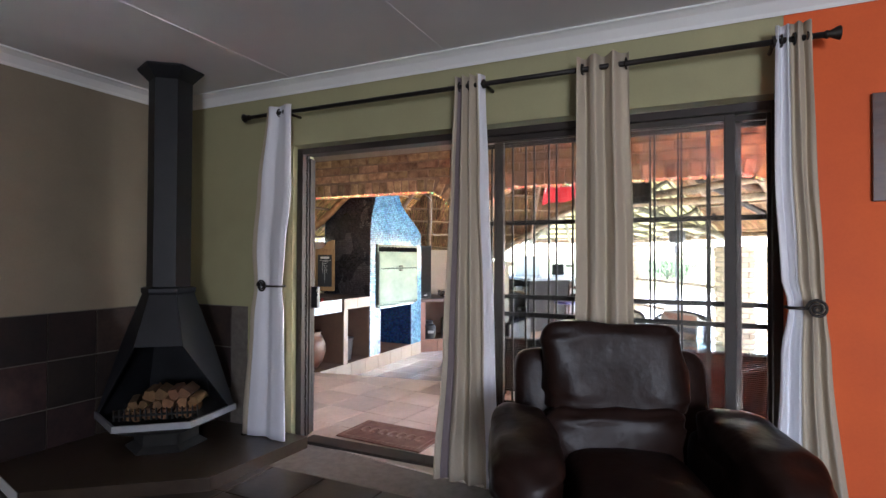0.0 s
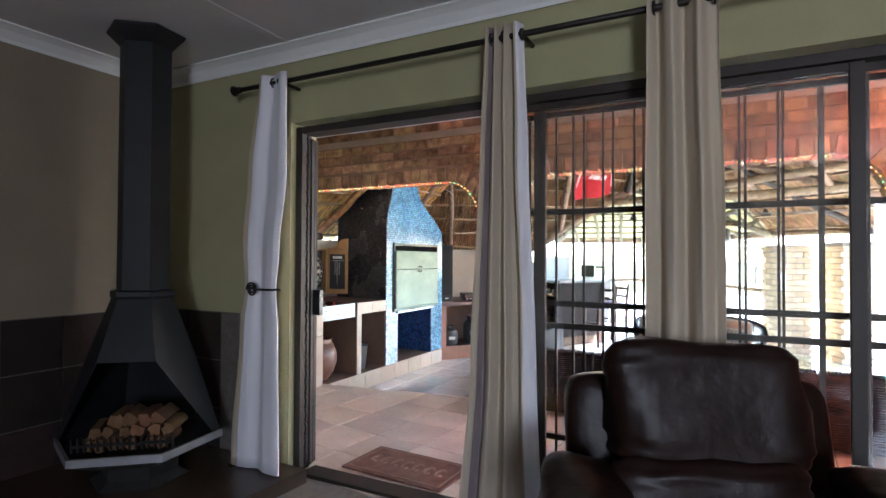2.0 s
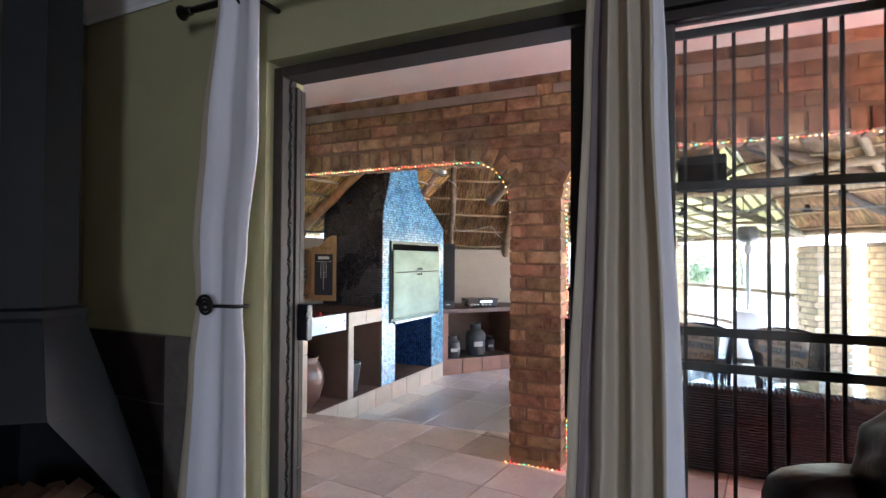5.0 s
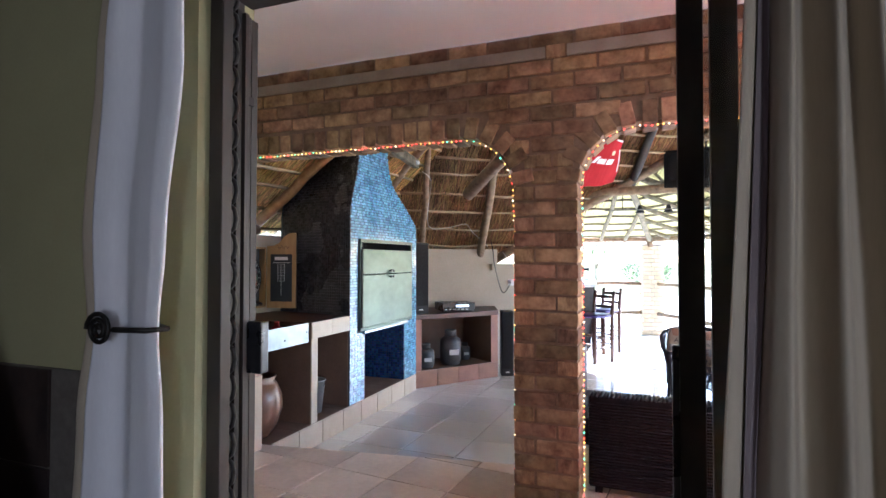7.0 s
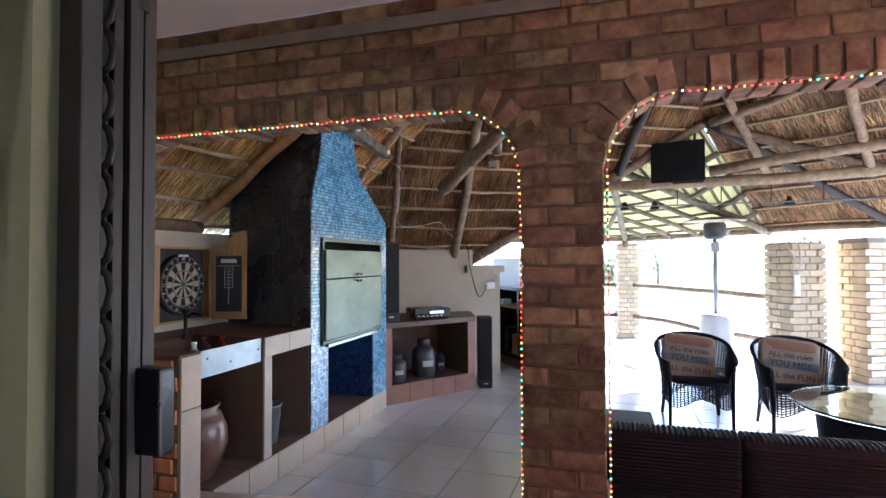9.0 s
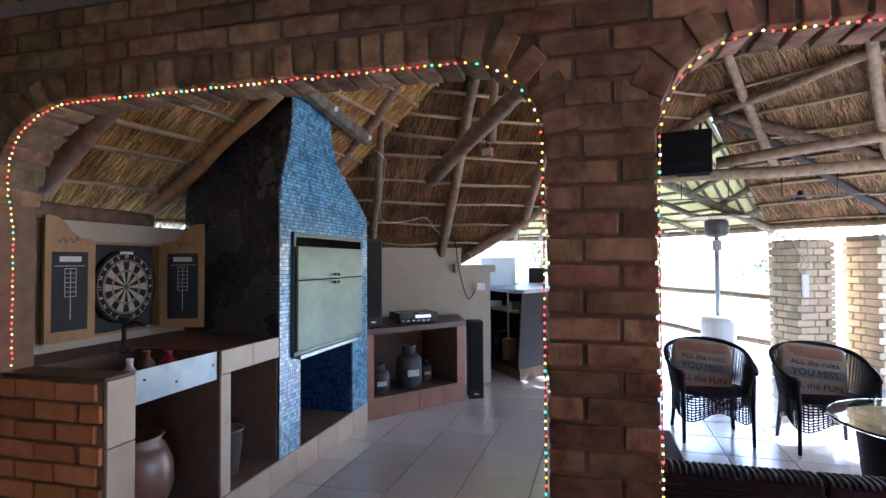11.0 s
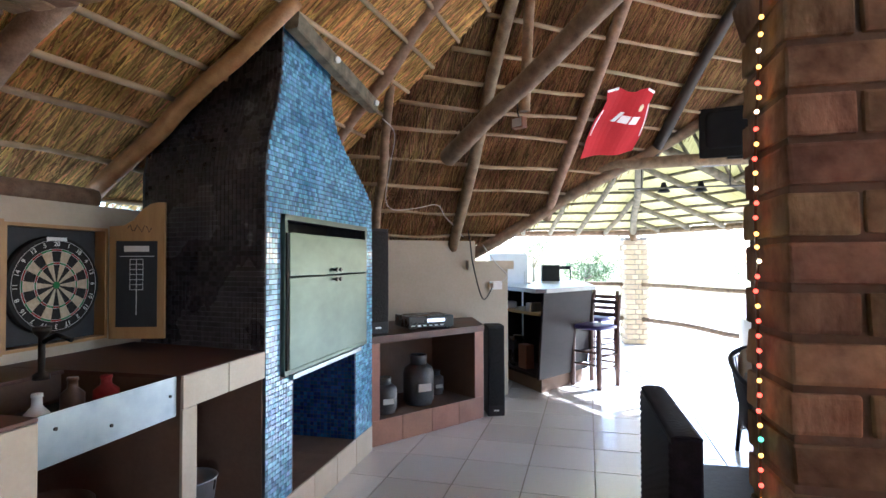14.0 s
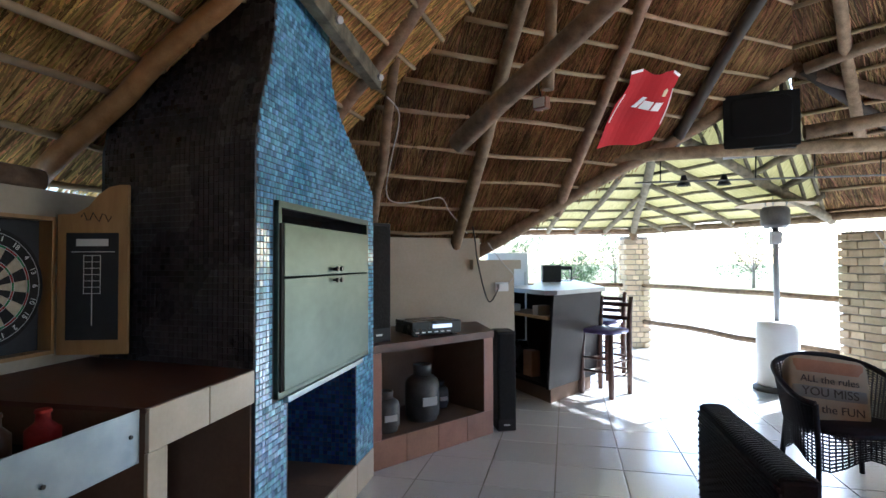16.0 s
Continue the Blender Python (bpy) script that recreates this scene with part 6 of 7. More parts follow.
def stool(x, y, rz):
    e = thing("bar_stool", "dark turned wood bar stool with purple seat", "bar stool", "stools at the bar")
    w = 0.19
    for sx in (-1, 1):
        part("front_leg", tube(bmesh.new(), [(sx * w, -w, 0), (sx * w, -w, 0.15), (sx * w * 0.98, -w, 0.45), (sx * w * 0.95, -w * 0.95, 0.76)], [0.028, 0.034, 0.031, 0.028], 10), "dark_wood", e)
        part("back_post", tube(bmesh.new(), [(sx * w, w, 0), (sx * w, w, 0.4), (sx * w, w, 0.78), (sx * w, w + 0.02, 1.0), (sx * w, w + 0.05, 1.20)], [0.028, 0.034, 0.031, 0.029, 0.025], 10), "dark_wood", e)
    for z, a in ((0.26, 1), (0.42, 0)):
        for s in (-1, 1):
            part("stretcher", tube(bmesh.new(), [(-w, s * w, z + 0.04), (0, s * w, z + 0.04), (w, s * w, z + 0.04)], [0.012, 0.016, 0.012], 8), "dark_wood", e)
            part("stretcher", tube(bmesh.new(), [(s * w, -w, z), (s * w, 0, z), (s * w, w, z)], [0.012, 0.016, 0.012], 8), "dark_wood", e)
    part("seat", puff(bmesh.new(), (0, 0, 0.785), (0.225, 0.22, 0.035), 0.5, 24, 10), "purple", e, "purple padded seat")
    for z in (0.93, 1.10):
        g = bmesh.new()
        loft(g, [[(-w, w + 0.02, z - 0.022), (-w, w + 0.04, z - 0.022), (-w, w + 0.04, z + 0.022), (-w, w + 0.02, z + 0.022)],
                 [(0, w + 0.04, z - 0.032), (0, w + 0.06, z - 0.032), (0, w + 0.06, z + 0.026), (0, w + 0.04, z + 0.026)],
                 [(w, w + 0.02, z - 0.022), (w, w + 0.04, z - 0.022), (w, w + 0.04, z + 0.022), (w, w + 0.02, z + 0.022)]])
        part("back_slat", g, "dark_wood", e)
    settle(e, (x, y, 0), rz)
    e.scale = (0.95, 0.95, 0.87)


stool(-2.16, 10.13, -38)
stool(-2.10, 11.05, -38)

# ---- patio heater ----
ht2 = thing("patio_heater", "white gas patio heater with a round reflector", "patio heater")
part("base", lathe(bmesh.new(), 0, 0, [(0.25, 0), (0.255, 0.03), (0.23, 0.055), (0.10, 0.06)], 32), "gas", ht2)
part("tank_cover", lathe(bmesh.new(), 0, 0, [(0.205, 0.06), (0.21, 0.08), (0.21, 0.66), (0.20, 0.74), (0.17, 0.76), (0.05, 0.765)], 32), "white_plastic", ht2, "white cylinder cover")
part("pole", tube(bmesh.new(), [(0, 0, 0.75), (0, 0, 1.86)], 0.03, 16), "lip", ht2)
part("valve_box", nb(-0.05, 0.05, -0.05, 0.05, 1.62, 1.76, bev=0.01), "lip", ht2)
part("burner", lathe(bmesh.new(), 0, 0, [(0.11, 1.80), (0.145, 1.84), (0.145, 2.0), (0.12, 2.03)], 24), "gas", ht2)
part("reflector", lathe(bmesh.new(), 0, 0, [(0.05, 2.115), (0.26, 2.09), (0.39, 2.06), (0.40, 2.05), (0.39, 2.053), (0.26, 2.08), (0.05, 2.10)], 36), "tan_metal", ht2, "wide round metal reflector")
for k in range(3):
    a = 2 * math.pi * k / 3
    part("strut", tube(bmesh.new(), [(0.11 * math.cos(a), 0.11 * math.sin(a), 2.02), (0.13 * math.cos(a), 0.13 * math.sin(a), 2.13)], 0.006, 6), "lip", ht2)
settle(ht2, (-0.27, 10.62, 0))

# ---- jersey pinned under the thatch ----
jr = thing("red_jersey", "red sleeveless football jersey with white lettering pinned up", "jersey")
JO = Vector((-1.99, 8.83, 2.717))
ju = Vector((0.849, 0.527, 0.045)).normalized()
jn = Vector((0.395, -0.574, -0.717)).normalized()
jv = jn.cross(ju).normalized()
if jv.z < 0:
    jv = -jv
outline = [(-0.30, 0.345), (-0.17, 0.366), (-0.10, 0.34), (-0.05, 0.325), (0.01, 0.33), (0.06, 0.364), (0.126, 0.385), (0.228, 0.346), (0.226, 0.226), (0.27, 0.10), (0.281, 0.036), (0.317, -0.106), (0.327, -0.307), (0.16, -0.335), (0.0, -0.345), (-0.26, -0.385), (-0.276, -0.133), (-0.274, 0.06), (-0.25, 0.13), (-0.25, 0.24)]


def jp(u, v, off=0.0):
    bulge = 0.018 * math.sin(u * 14) + 0.012 * math.sin(v * 9 + u * 5)
    return JO + ju * u + jv * v + jn * (bulge + off)


def cloth_patch(bm, poly, off):
    """A filled outline with some thickness, cut finely enough to hang in folds."""
    flat = bmesh.new()
    flat.faces.new([flat.verts.new((u, v, 0)) for u, v in poly])
    for k in range(1, 16):
        x = -0.4 + 0.8 * k / 16
        bmesh.ops.bisect_plane(flat, geom=flat.verts[:] + flat.edges[:] + flat.faces[:], plane_co=(x, 0, 0), plane_no=(1, 0, 0))
        bmesh.ops.bisect_plane(flat, geom=flat.verts[:] + flat.edges[:] + flat.faces[:], plane_co=(0, x, 0), plane_no=(0, 1, 0))
    ex = bmesh.ops.extrude_face_region(flat, geom=flat.faces[:])
    for e2 in ex["geom"]:
        if isinstance(e2, bmesh.types.BMVert):
            e2.co.z = 0.004
    for v in flat.verts:
        v.co = jp(v.co.x, v.co.y, off + v.co.z)
    return flat


part("body", cloth_patch(None, outline, 0.0), "red_cloth", jr, smooth=False)
part("shoulder_trim", cloth_patch(None, [(-0.30, 0.345), (-0.17, 0.366), (-0.165, 0.342), (-0.285, 0.322)], 0.004), "white_print", jr)
part("shoulder_trim", cloth_patch(None, [(0.126, 0.385), (0.228, 0.346), (0.226, 0.322), (0.13, 0.362)], 0.004), "white_print", jr)
part("side_stripe", cloth_patch(None, [(0.275, 0.036), (0.305, -0.12), (0.293, -0.12), (0.262, 0.036), (0.21, 0.225), (0.222, 0.225)], 0.004), "white_print", jr)
part("side_stripe", cloth_patch(None, [(-0.245, 0.06), (-0.255, -0.13), (-0.245, -0.13), (-0.232, 0.06), (-0.225, 0.14), (-0.237, 0.14)], 0.004), "white_print", jr)
for pl in ([(-0.09, 0.02), (-0.05, 0.02), (-0.005, 0.13), (-0.04, 0.13)], [(-0.03, 0.02), (0.065, 0.02), (0.075, 0.10), (-0.01, 0.10)], [(0.085, 0.02), (0.165, 0.02), (0.175, 0.10), (0.095, 0.10)]):
    part("chest_mark", cloth_patch(None, pl, 0.005), "white_print", jr)
part("crest", cloth_patch(None, [(0.12, 0.16), (0.155, 0.16), (0.16, 0.21), (0.137, 0.23), (0.115, 0.21)], 0.005), "brick_pale", jr)

# ---- old television on a bracket ----
tv = thing("crt_television", "old black tube television hung beneath the roof truss", "television")
part("cabinet", loft(bmesh.new(), [[(-0.29, -0.02, 0), (0.29, -0.02, 0), (0.29, -0.02, 0.47), (-0.29, -0.02, 0.47)], [(-0.28, 0.12, 0.01), (0.28, 0.12, 0.01), (0.28, 0.12, 0.46), (-0.28, 0.12, 0.46)], [(-0.16, 0.42, 0.08), (0.16, 0.42, 0.08), (0.16, 0.42, 0.38), (-0.16, 0.42, 0.38)]]), "tv_case", tv)
part("bezel", nb(-0.295, 0.295, -0.05, -0.018, -0.005, 0.475, bev=0.012), "tv_case", tv)
part("screen", puff(bmesh.new(), (0, -0.045, 0.26), (0.24, 0.018, 0.18), 0.3, 24, 12), "tube_glass", tv, "dark curved glass screen")
for x in (-0.18, 0.18):
    part("bracket_strap", nb(x - 0.015, x + 0.015, 0.1, 0.11, 0.46, 0.72), "iron", tv)
part("bracket_tray", nb(-0.27, 0.27, 0.0, 0.4, -0.02, 0.0), "iron", tv)
settle(tv, (-0.91, 9.22, 2.435), -12)

# lamp track under the tie beam, with straps and spot heads
tr = thing("light_track", "thin grey metal lamp track slung below the tie beam", "lamp track")
part("rail", nb(-1.95, 1.35, 9.365, 9.39, 2.168, 2.183, bev=0.003), "track", tr)
for x in (-1.72, -0.9, -0.42, 0.1, 0.62):
    part("strap", tube(bmesh.new(), [(x, 9.38, 2.18), (x, 9.36, 2.44)], 0.006, 6), "iron", tr)
for x in (-1.5, -1.15, 0.3):
    part("spot_head", lathe(bmesh.new(), x, 9.44, [(0.02, 2.24), (0.035, 2.19), (0.065, 2.14), (0.06, 2.14), (0.03, 2.18)], 14), "black", tr)
lamp = thing("flood_lamp", "small copper flood lamp clipped to a roof pole", "lamp")
part("housing", nb(-0.05, 0.05, -0.03, 0.03, -0.04, 0.04, bev=0.008), "brown_tile", lamp)
part("lens", nb(-0.04, 0.04, -0.036, -0.03, -0.03, 0.03), "wire", lamp)
part("bracket", tube(bmesh.new(), [(0, 0, 0.04), (-0.03, 0.02, 0.10), (-0.05, 0.05, 0.16)], 0.006, 6), "iron", lamp)
settle(lamp, (-2.80, 7.62, 2.47), -30)


# ---- wicker furniture ----
def strands(bm, fn, nu, nv, r, every=1):
    """Woven strands over a surface fn(u, v)."""
    for i in range(nu + 1):
        tube(bm, [fn(i / nu, j / 12) for j in range(13)], r, 5)
    for j in range(nv + 1):
        tube(bm, [Vector(fn(i / 28, j / nv)) + Vector((0, 0, 0)) for i in range(29)], r, 5)


def wicker_chair(x, y, rz, lines):
    e = thing("wicker_armchair", "dark open-weave wicker tub armchair", "armchair", "wicker armchairs")

    def shell(u, v):
        a = radians(-134 + 268 * u) + math.pi / 2
        top = 0.57 + 0.21 * (math.cos((u - 0.5) * 2 * math.pi) * 0.5 + 0.5) ** 0.8
        z = 0.40 + (top - 0.40) * v
        r = 0.325 + 0.055 * v
        cx, cy = math.cos(a), math.sin(a)
        k = (abs(cx) ** 3 + abs(cy) ** 3) ** (-1 / 3)
        return Vector((r * k * cx, r * k * cy * 0.96 + 0.02, z))

    def skirt(u, v):
        a = 2 * math.pi * u
        k = (abs(math.cos(a)) ** 3 + abs(math.sin(a)) ** 3) ** (-1 / 3)
        return Vector((0.325 * k * math.cos(a), 0.315 * k * math.sin(a), 0.40 - (0.18 - 0.05 * math.cos(4 * a)) * v))

    g = bmesh.new()
    strands(g, shell, 56, 20, 0.0062)
    part("woven_back", g, "wicker", e)
    g = bmesh.new()
    strands(g, skirt, 64, 10, 0.006)
    part("woven_skirt", g, "wicker", e)
    part("rim", tube(bmesh.new(), [shell(k / 32, 1.0) for k in range(33)], 0.019, 8), "wicker", e)
    part("seat", lathe(bmesh.new(), 0, 0, [(0.325, 0.385), (0.335, 0.40), (0.32, 0.415), (0.05, 0.42)], 32), "wicker", e)
    for sx in (-1, 1):
        fp = shell(0.0 if sx > 0 else 1.0, 1.0)
        part("leg", tube(bmesh.new(), [(fp.x * 0.97, fp.y, 0), (fp.x * 0.96, fp.y, 0.3), (fp.x, fp.y, fp.z)], [0.016, 0.02, 0.019], 8), "wicker", e)
        part("leg", tube(bmesh.new(), [(sx * 0.29, 0.29, 0), (sx * 0.25, 0.25, 0.4)], [0.018, 0.024], 8), "wicker", e)
    settle(e, (x, y, 0), rz)
    e.scale = (0.88, 0.88, 1.0)
    c = thing("scatter_cushion", "tan scatter cushion printed with words on a wicker chair", "cushion", "cushions on the wicker chairs")
    part("pad", puff(bmesh.new(), (0, 0, 0), (0.235, 0.065, 0.225), 0.28, 32, 16, 0.03, x), "cushion", c)
    part("grey_band", puff(bmesh.new(), (0, -0.006, -0.012), (0.222, 0.061, 0.042), 0.2, 32, 10), "cushion_grey", c, "faded grey band")
    part("coral_band", puff(bmesh.new(), (0, -0.006, 0.152), (0.215, 0.060, 0.048), 0.25, 32, 10), "cushion_coral", c, "faded coral band")
    FY = Matrix(((1, 0, 0, 0), (0, 0, -1, 0), (0, 1, 0, 0), (0, 0, 0, 1)))
    for z, tx, sz in lines:
        tagged(lettering(tx, sz, "cushion_ink", c, Matrix.Translation((0, -0.0695, z)) @ FY, 0.0015), kind="stuff")
    c.matrix_basis = pose(x, y, 0) @ pose(0, 0, 0, 0, 0, rz - 4) @ pose(-0.05, 0.10, 0.565, -18, 6)


WORDS = [(0.068, "ALL the rules", 0.062), (-0.012, "YOU MISS", 0.075), (-0.115, "ALL the FUN", 0.07)]
wicker_chair(-0.95, 7.90, 3, WORDS)
wicker_chair(-0.14, 7.80, 1, WORDS)


def sofa_module(x0, x1, y0, y1, z0, back_side, label):
    """A boxy woven sofa unit with a low back."""
    e = thing("wicker_sofa", label, "sofa", "wicker sofa units")
    if back_side == "south":
        bk = (x0, x1, y0, y0 + 0.12)
    else:
        bk = (x0, x0 + 0.12, y0, y1)
    g = nb(*bk, z0 + 0.04, 0.735, bev=0.012)
    back = part("back", g, "wicker", e)
    part("seat", nb(x0 + (0.12 if back_side == "west" else 0), x1, y0 + (0.12 if back_side == "south" else 0), y1, z0 + 0.04, z0 + 0.33, bev=0.012), "wicker", e)
    g = bmesh.new()
    xa, xb, ya, yb = bk
    if back_side == "south":
        for k in range(int((xb - xa) / 0.022)):
            x = xa + 0.011 + k * 0.022
            tube(g, [(x, ya - 0.001, 0.728), (x + 0.004, ya + 0.02, 0.740), (x + 0.008, (ya + yb) / 2, 0.742), (x + 0.004, yb - 0.02, 0.740), (x, yb, 0.73)], 0.007, 5)
    else:
        for k in range(int((yb - ya) / 0.022)):
            y = ya + 0.011 + k * 0.022
            tube(g, [(xa, y, 0.728), (xa + 0.02, y + 0.004, 0.740), ((xa + xb) / 2, y + 0.008, 0.742), (xb - 0.02, y + 0.004, 0.740), (xb, y, 0.73)], 0.007, 5)
    tagged(part("woven_edge", g, "wicker", back), kind="stuff")
    for x in (x0 + 0.05, x1 - 0.05):
        for y in (y0 + 0.05, y1 - 0.05):
            part("foot", nb(x - 0.02, x + 0.02, y - 0.02, y + 0.02, z0, z0 + 0.05), "wicker", e)
    g = bmesh.new()
    for k in range(40):
        z = z0 + 0.06 + k * 0.0165
        if z > 0.71:
            break
        if back_side == "south":
            tube(g, [(x0 + (x1 - x0) * j / 24, y0 - 0.001 - (0.002 if (j + k) % 2 else -0.003), z) for j in range(25)], 0.0075, 5)
        else:
            tube(g, [(x0 - 0.001 - (0.002 if (j + k) % 2 else -0.003), y0 + (y1 - y0) * j / 24, z) for j in range(25)], 0.0075, 5)
    tagged(part("woven_face", g, "wicker", back), kind="stuff")
    based(e, ((x0 + x1) / 2, (y0 + y1) / 2, z0))


sofa_module(-1.74, -1.21, 4.97, 5.65, U, "south", "dark woven wicker sofa unit seen from behind")
sofa_module(-1.20, 0.30, 4.97, 5.65, U, "south", "long dark woven wicker sofa seen from behind")
sofa_module(0.31, 1.25, 4.97, 5.65, U, "south", "dark woven wicker sofa unit seen from behind")
sofa_module(-2.06, -1.42, 5.95, 6.86, 0.0, "west", "dark woven wicker sofa unit with its back to the braai")

tbl = thing("round_glass_table", "round green glass table on a woven drum", "table")
part("glass_top", lathe(bmesh.new(), 0, 0, [(0.60, 0.49), (0.61, 0.495), (0.61, 0.505), (0.60, 0.51)], 48), "glass_green", tbl, "green edged glass top")
part("drum", lathe(bmesh.new(), 0, 0, [(0.40, 0), (0.42, 0.02), (0.46, 0.45), (0.45, 0.485), (0.40, 0.487)], 36), "wicker", tbl)
settle(tbl, (0.12, 6.75, 0))

# ---- fairy lights round the arches ----
bulbs = {}
for nm, c in (("red", (1.0, 0.06, 0.03)), ("amber", (1.0, 0.42, 0.06)), ("green", (0.12, 0.8, 0.35)), ("warm", (1.0, 0.72, 0.35)), ("blue", (0.12, 0.3, 1.0))):
    me = bpy.data.meshes.new("bulb")
    bm = bmesh.new()
    bmesh.ops.create_icosphere(bm, subdivisions=2, radius=0.0044)
    bm.to_mesh(me)
    bm.free()
    me.materials.append(glow("bulb_" + nm, c, 0.8))
    bulbs[nm] = me
SEQ = ("amber", "red", "amber", "red", "warm", "red", "amber", "green", "red", "amber", "red", "warm", "amber")


def fairy(a, b, label, dx):
    e = thing("fairy_lights", label, "string lights", "fairy lights on the arches")
    line = arch_outline(a + dx, b - dx, ATOP - 0.012, AR - 0.012, 12, ARL[a] - 0.012)
    line[0] = (a + dx, U + 0.02)
    line[-1] = (b - dx, U + 0.02)
    pts = []
    for (x0, z0), (x1, z1) in zip(line, line[1:]):
        n = max(1, int(math.hypot(x1 - x0, z1 - z0) / 0.027))
        for k in range(n):
            pts.append((x0 + (x1 - x0) * k / n, z0 + (z1 - z0) * k / n))
    rope = [(x + 0.004 * noise.noise((i * 0.7, 0, 0)), BY0 + 0.02 + 0.08 * min(1.0, max(0.0, (ATOP - 0.12 - z) / 0.4)) + 0.010 * noise.noise((i * 0.4, 3, 0)), z + 0.006 * noise.noise((0, i * 0.5, 0))) for i, (x, z) in enumerate(pts)]
    part("rope", tube(bmesh.new(), rope, 0.003, 5), "clay", e, "thin amber plastic light rope")
    for i, p in enumerate(rope):
        if i % 1 == 0:
            piece("bulb", bulbs[SEQ[(i * 5 + i // 7) % len(SEQ)]], e, pose(p[0], p[1] - 0.004, p[2]))


fairy(*ARCH[0], "lit red and amber fairy lights along the arch edge", 0.012)
fairy(*ARCH[1], "lit red and amber fairy lights round the second arch", 0.012)
e = thing("fairy_lights", "lit fairy lights lying along the foot of the brick pillar", "string lights", "fairy lights on the arches")
rope = [(ARCH[0][1] - 0.012 + (ARCH[1][0] - ARCH[0][1] + 0.02) * k / 12, BY0 - 0.012 + 0.006 * math.sin(k * 1.7), U + 0.012) for k in range(13)]
part("rope", tube(bmesh.new(), rope, 0.003, 5), "clay", e)
for i, p in enumerate(rope):
    piece("bulb", bulbs[SEQ[(i * 5) % len(SEQ)]], e, pose(*p))
e = thing("fairy_lights", "blue fairy lights on the far eave pole", "string lights", "fairy lights on the eave")
rope = [(0.5 + 3.2 * k / 40, 11.08 - 2.2 * k / 40, 1.98 + 0.06 * math.sin(k * 0.9)) for k in range(41)]
part("wire", tube(bmesh.new(), rope, 0.003, 4), "black", e)
for p in rope[::2]:
    piece("bulb", bulbs["blue"], e, pose(*p))
pl = thing("hanging_plug_lead", "white extension lead with plug block hung on the column", "extension lead")
part("lead", tube(bmesh.new(), [(0.45, 10.16, 1.74), (0.5, 10.13, 1.62), (0.57, 10.12, 1.5), (0.5, 10.12, 1.36), (0.56, 10.12, 1.3), (0.62, 10.13, 1.45), (0.6, 10.14, 1.74)], 0.008, 6), "cable", pl)
part("plug_block", nb(0.53, 0.60, 10.09, 10.13, 1.05, 1.32, bev=0.01), "white_plastic", pl)


# ---- garden ----
def leafy(name, x, y, h, w, n, seed, label):
    """A bush or small tree: stem with limbs and a ragged crown of single leaves."""
    e = thing(name, label, "bush" if h < 3 else "tree", "garden plants")
    rng = random.Random(seed)
    g = bmesh.new()
    tube(g, [(0, 0, -0.15), (0.03, 0, h * 0.3), (0, 0.04, h * 0.6)], [0.05 * h ** 0.6, 0.035 * h ** 0.6, 0.015], 8)
    cl = []
    for k in range(9):
        a, r, z = rng.uniform(0, 6.28), rng.uniform(0.2, 0.75) * w, rng.uniform(0.35, 0.95) * h
        c = Vector((r * math.cos(a), r * math.sin(a), z))
        cl.append((c, rng.uniform(0.25, 0.5) * w))
        tube(g, [(0, 0, h * 0.25), tuple(c * 0.6 + Vector((0, 0, h * 0.1))), tuple(c)], [0.03, 0.02, 0.008], 6)
    part("trunk", g, "bark", e)
    vs, fs = [], []
    for k in range(n):
        c, r = cl[rng.randrange(len(cl))]
        d = Vector((rng.gauss(0, 1), rng.gauss(0, 1), rng.gauss(0, 0.8))).normalized() * r * rng.uniform(0.5, 1.1)
        p = c + d
        u = Vector((rng.gauss(0, 1), rng.gauss(0, 1), rng.gauss(0, 1))).normalized()
        v = u.orthogonal().normalized()
        s = rng.uniform(0.05, 0.11)
        i0 = len(vs)
        vs.extend((tuple(p - u * s), tuple(p + v * s * 0.4), tuple(p + u * s), tuple(p - v * s * 0.4)))
        fs.append((i0, i0 + 1, i0 + 2, i0 + 3))
    me = bpy.data.meshes.new("crown")
    me.from_pydata(vs, [], fs)
    me.materials.append(M["leaf"])
    o = new("crown", me)
    o.parent = e
    tagged(o, kind="stuff")
    settle(e, (x, y, -0.12))


# four at x 10 to 12 are unseen, added to reflect green in steel
for k, (x, y, h, w) in enumerate(((9.0, 38, 3.6, 3.2), (14, 34, 4.0, 3.6), (2.0, 44, 3.4, 3.2), (-5, 44, 4.0, 3.4), (10, 12, 3.8, 2.8), (11, 6, 4.2, 3.0), (12, 17, 4.0, 3.0), (-1.5, 36, 1.9, 2.0), (10.5, 0, 4, 3))):
    leafy("garden_tree", x, y, h, w, 2600, k + 1, "leafy green garden tree beyond the paved yard")

# ---- floor tiles, piece by piece ----
low_floor = bpy.data.objects["floor_lapa"]
up_floor = bpy.data.objects["floor_passage"]
in_floor = bpy.data.objects["floor_house"]
step_edge = [(-5.4, 4.9), (-3.93, 4.97), (-2.27, 5.23), (-1.92, 5.27), (-1.91, 5.78), (4.6, 5.78)]


def edge_y(x):
    for (xa, ya), (xb, yb) in zip(step_edge, step_edge[1:]):
        if x <= xb:
            return ya + (yb - ya) * (x - xa) / (xb - xa)
    return step_edge[-1][1]


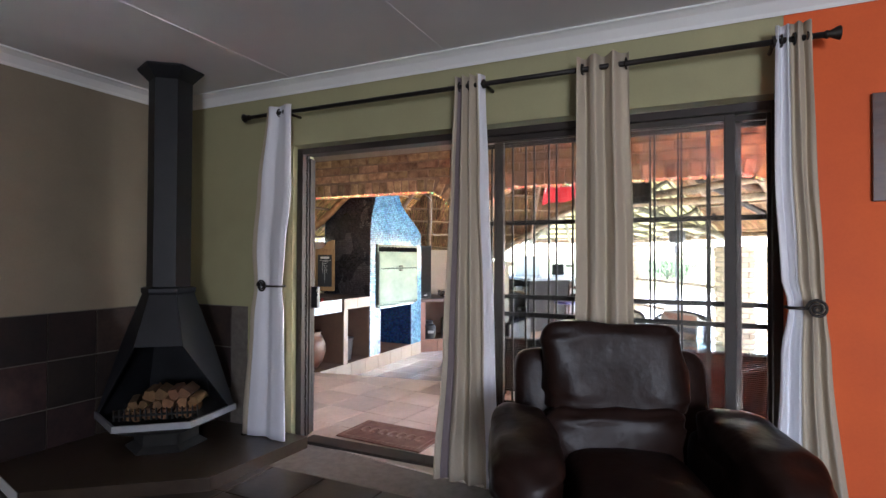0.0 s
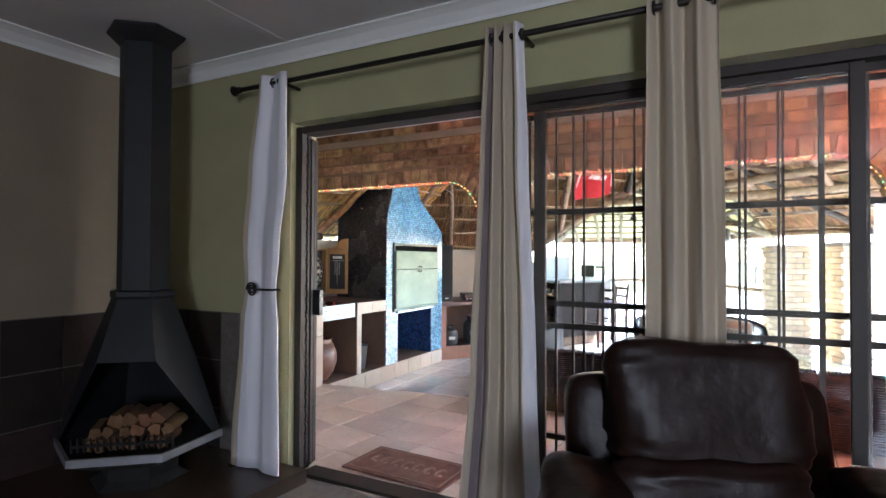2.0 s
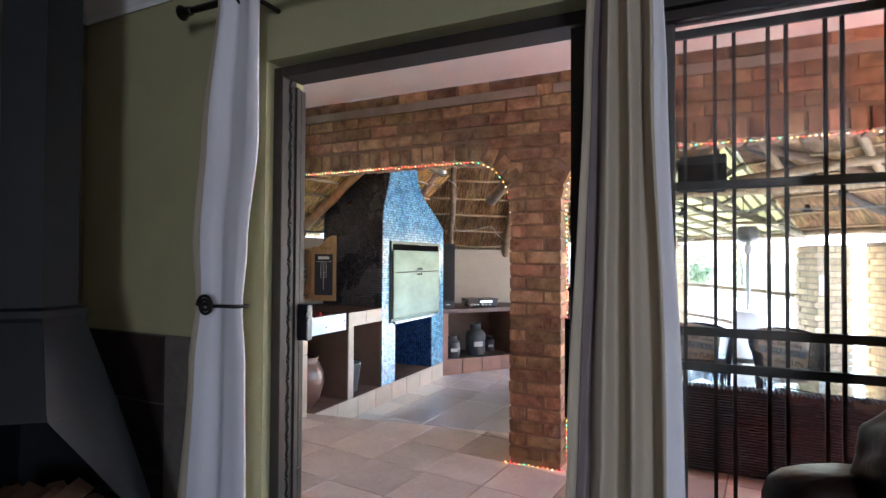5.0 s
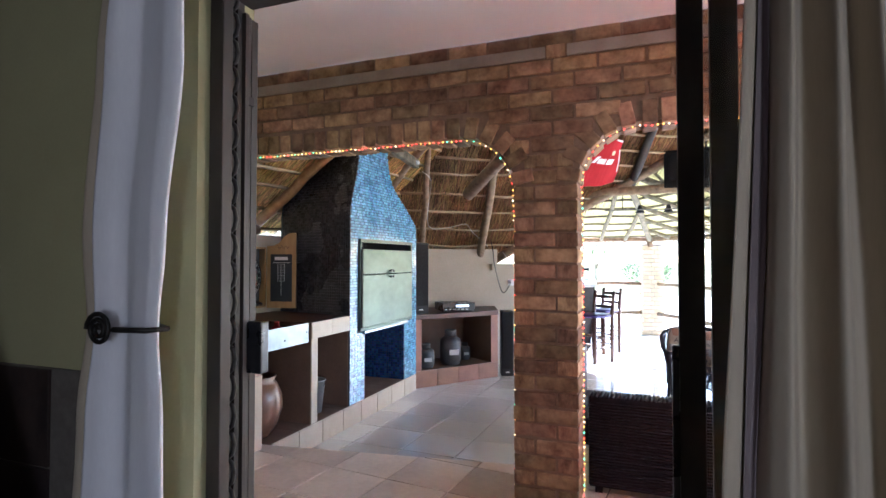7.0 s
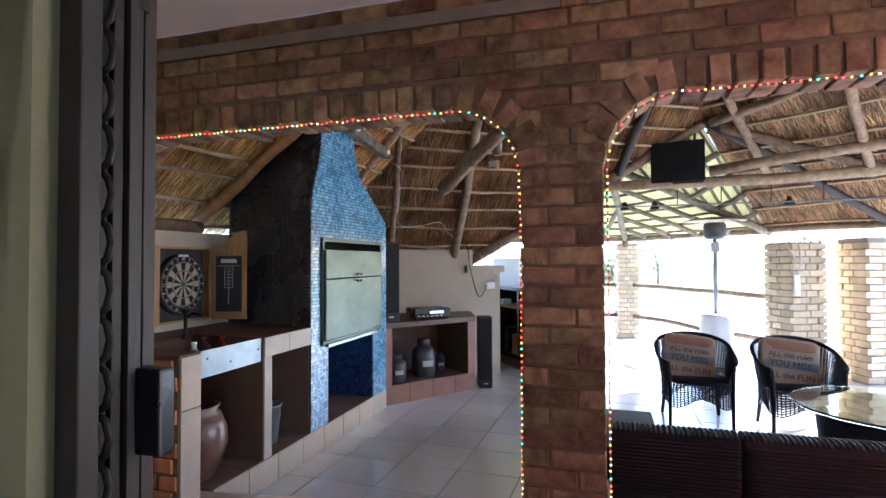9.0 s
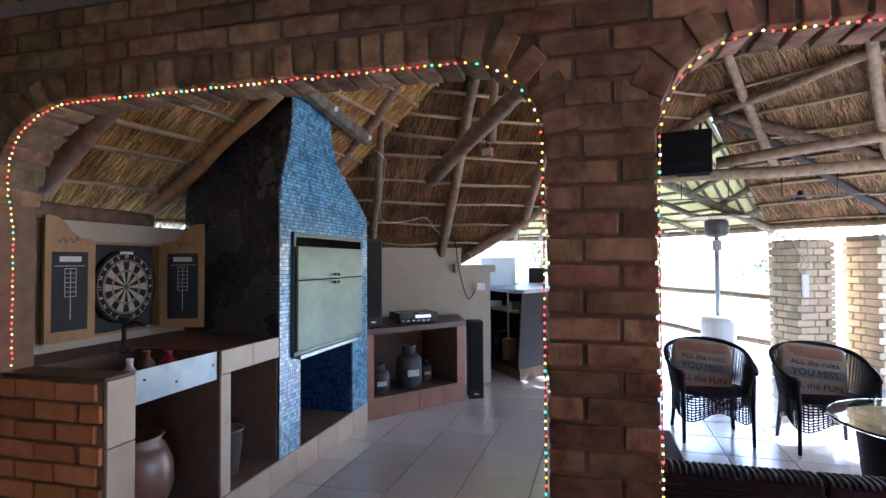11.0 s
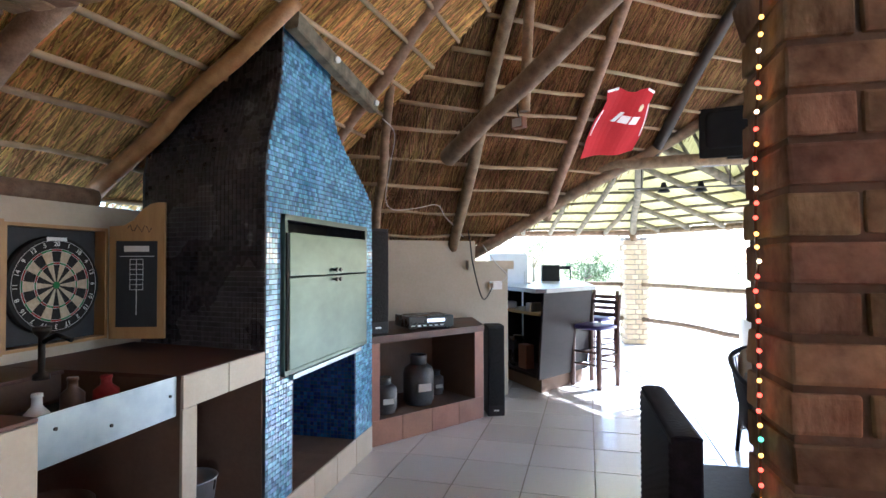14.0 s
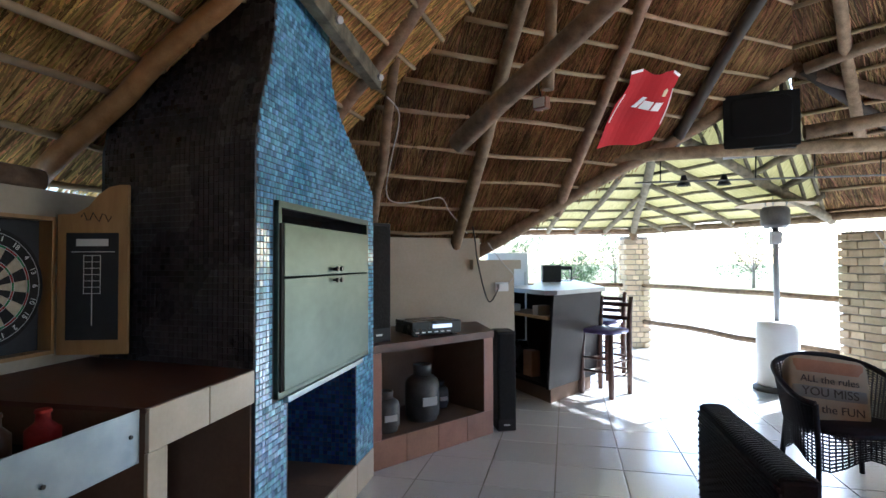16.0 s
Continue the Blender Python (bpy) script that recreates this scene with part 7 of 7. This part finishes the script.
def cut_at_step(x, y, poly):
    """Trims a tile along the step edge."""
    for (xa, ya), (xb, yb) in zip(step_edge, step_edge[1:]):
        if x <= xb:
            break
    lines = [(xa, ya, xb, yb)]
    if x > -1.915 and y > 5.15:
        lines.append((-1.912, 0.0, -1.912, 9.0))
    for xa, ya, xb, yb in lines:
        up = xa == xb
        side_of = (lambda p: p[0] - xa) if up else (lambda p: ya + (yb - ya) * (p[0] - xa) / (xb - xa) - p[1])
        if all(side_of(p) >= 0 for p in poly):
            continue
        out = []
        for p, q in zip(poly, poly[1:] + poly[:1]):
            a, b = side_of(p), side_of(q)
            if a >= 0:
                out.append(p)
            if a * b < 0:
                t = a / (a - b)
                out.append((p[0] + (q[0] - p[0]) * t, p[1] + (q[1] - p[1]) * t))
        poly = out
    return poly


tiles(low_floor, "tile", "floor_low", 0.45, -4.29, 3.0, 5.0, 13.9, 0.0, lambda x, y: y > edge_y(x) - 0.6 and not (x < -4.1 and y < 7.4), -2, lambda x, y: x < 0.4 and y < 11.5)
tiles(up_floor, "tile", "floor_up", 0.405, -5.2, 3.0, 3.1, 5.6, U, lambda x, y: y < edge_y(x) + 0.25, -6, lambda x, y: x < 1.5, cut_at_step)
tiles(in_floor, "tile", "floor_in", 0.405, -3.6, 2.4, -2.9, 2.9, U, lambda x, y: y < 2.82 and x > -3.6, 0, lambda x, y: y > 0.3)

# ---- bricks of the arched wall ----
def near_brick(x, z):
    return (-4.3 < x < 0.0 and z > 1.85) or (-2.2 < x < -1.6)


rest = bmesh.new()
own = 0
rng = random.Random(3)
for x, z, l in LIST_BRICKS:
    y = (BY0 + BY1) / 2
    if near_brick(x, z) and own < 235:
        own += 1
        m = pose(x, y + rng.uniform(-0.004, 0.004), z, rng.uniform(-0.6, 0.6), rng.uniform(-0.6, 0.6), rng.uniform(-0.5, 0.5)) @ Matrix.Diagonal((l / (BL - 0.012), 1, 1, 1))
        piece("brick", shapes[rng.randrange(4)], bwall, m)
    else:
        h = COURSE / 2 - 0.0065
        dy = rng.uniform(-0.004, 0.004)
        box(rest, x - l / 2, x + l / 2, BY0 + dy, BY1 - dy, z - h, z + h)
tagged(part("far_bricks", rest, "brick_j", bwall), kind="stuff")
# soldier bricks over the openings
sold = brick_shapes("brick", 0.072, BY1 - BY0 + 0.004, 0.116)
for ai, (a, b) in enumerate(ARCH):
    rl = ARL[a]
    n = int((b - a - AR - rl) / 0.085)
    w = (b - a - AR - rl) / n
    for i in range(n):
        x = a + rl + w * (i + 0.5)
        piece("brick", sold[(i * 7 + ai) % 4], bwall, pose(x, (BY0 + BY1) / 2, ATOP + 0.058, 0, rng.uniform(-1.5, 1.5), 0))
    for s in (0, 1):
        rs = AR if s else rl
        cx = b - rs if s else a + rs
        nk = 5 if rs < 0.4 else 7
        for i in range(nk):
            t = math.pi / 2 + (math.pi / 2) * (i + 0.6) / (nk + 0.2)
            dx, dz = (rs + 0.058) * math.cos(t), (rs + 0.058) * math.sin(t)
            if s:
                dx = -dx
            piece("brick", sold[(i + s) % 4], bwall, pose(cx + dx, (BY0 + BY1) / 2, ATOP - rs + dz, 0, math.degrees(math.atan2(dx, dz)), 0))
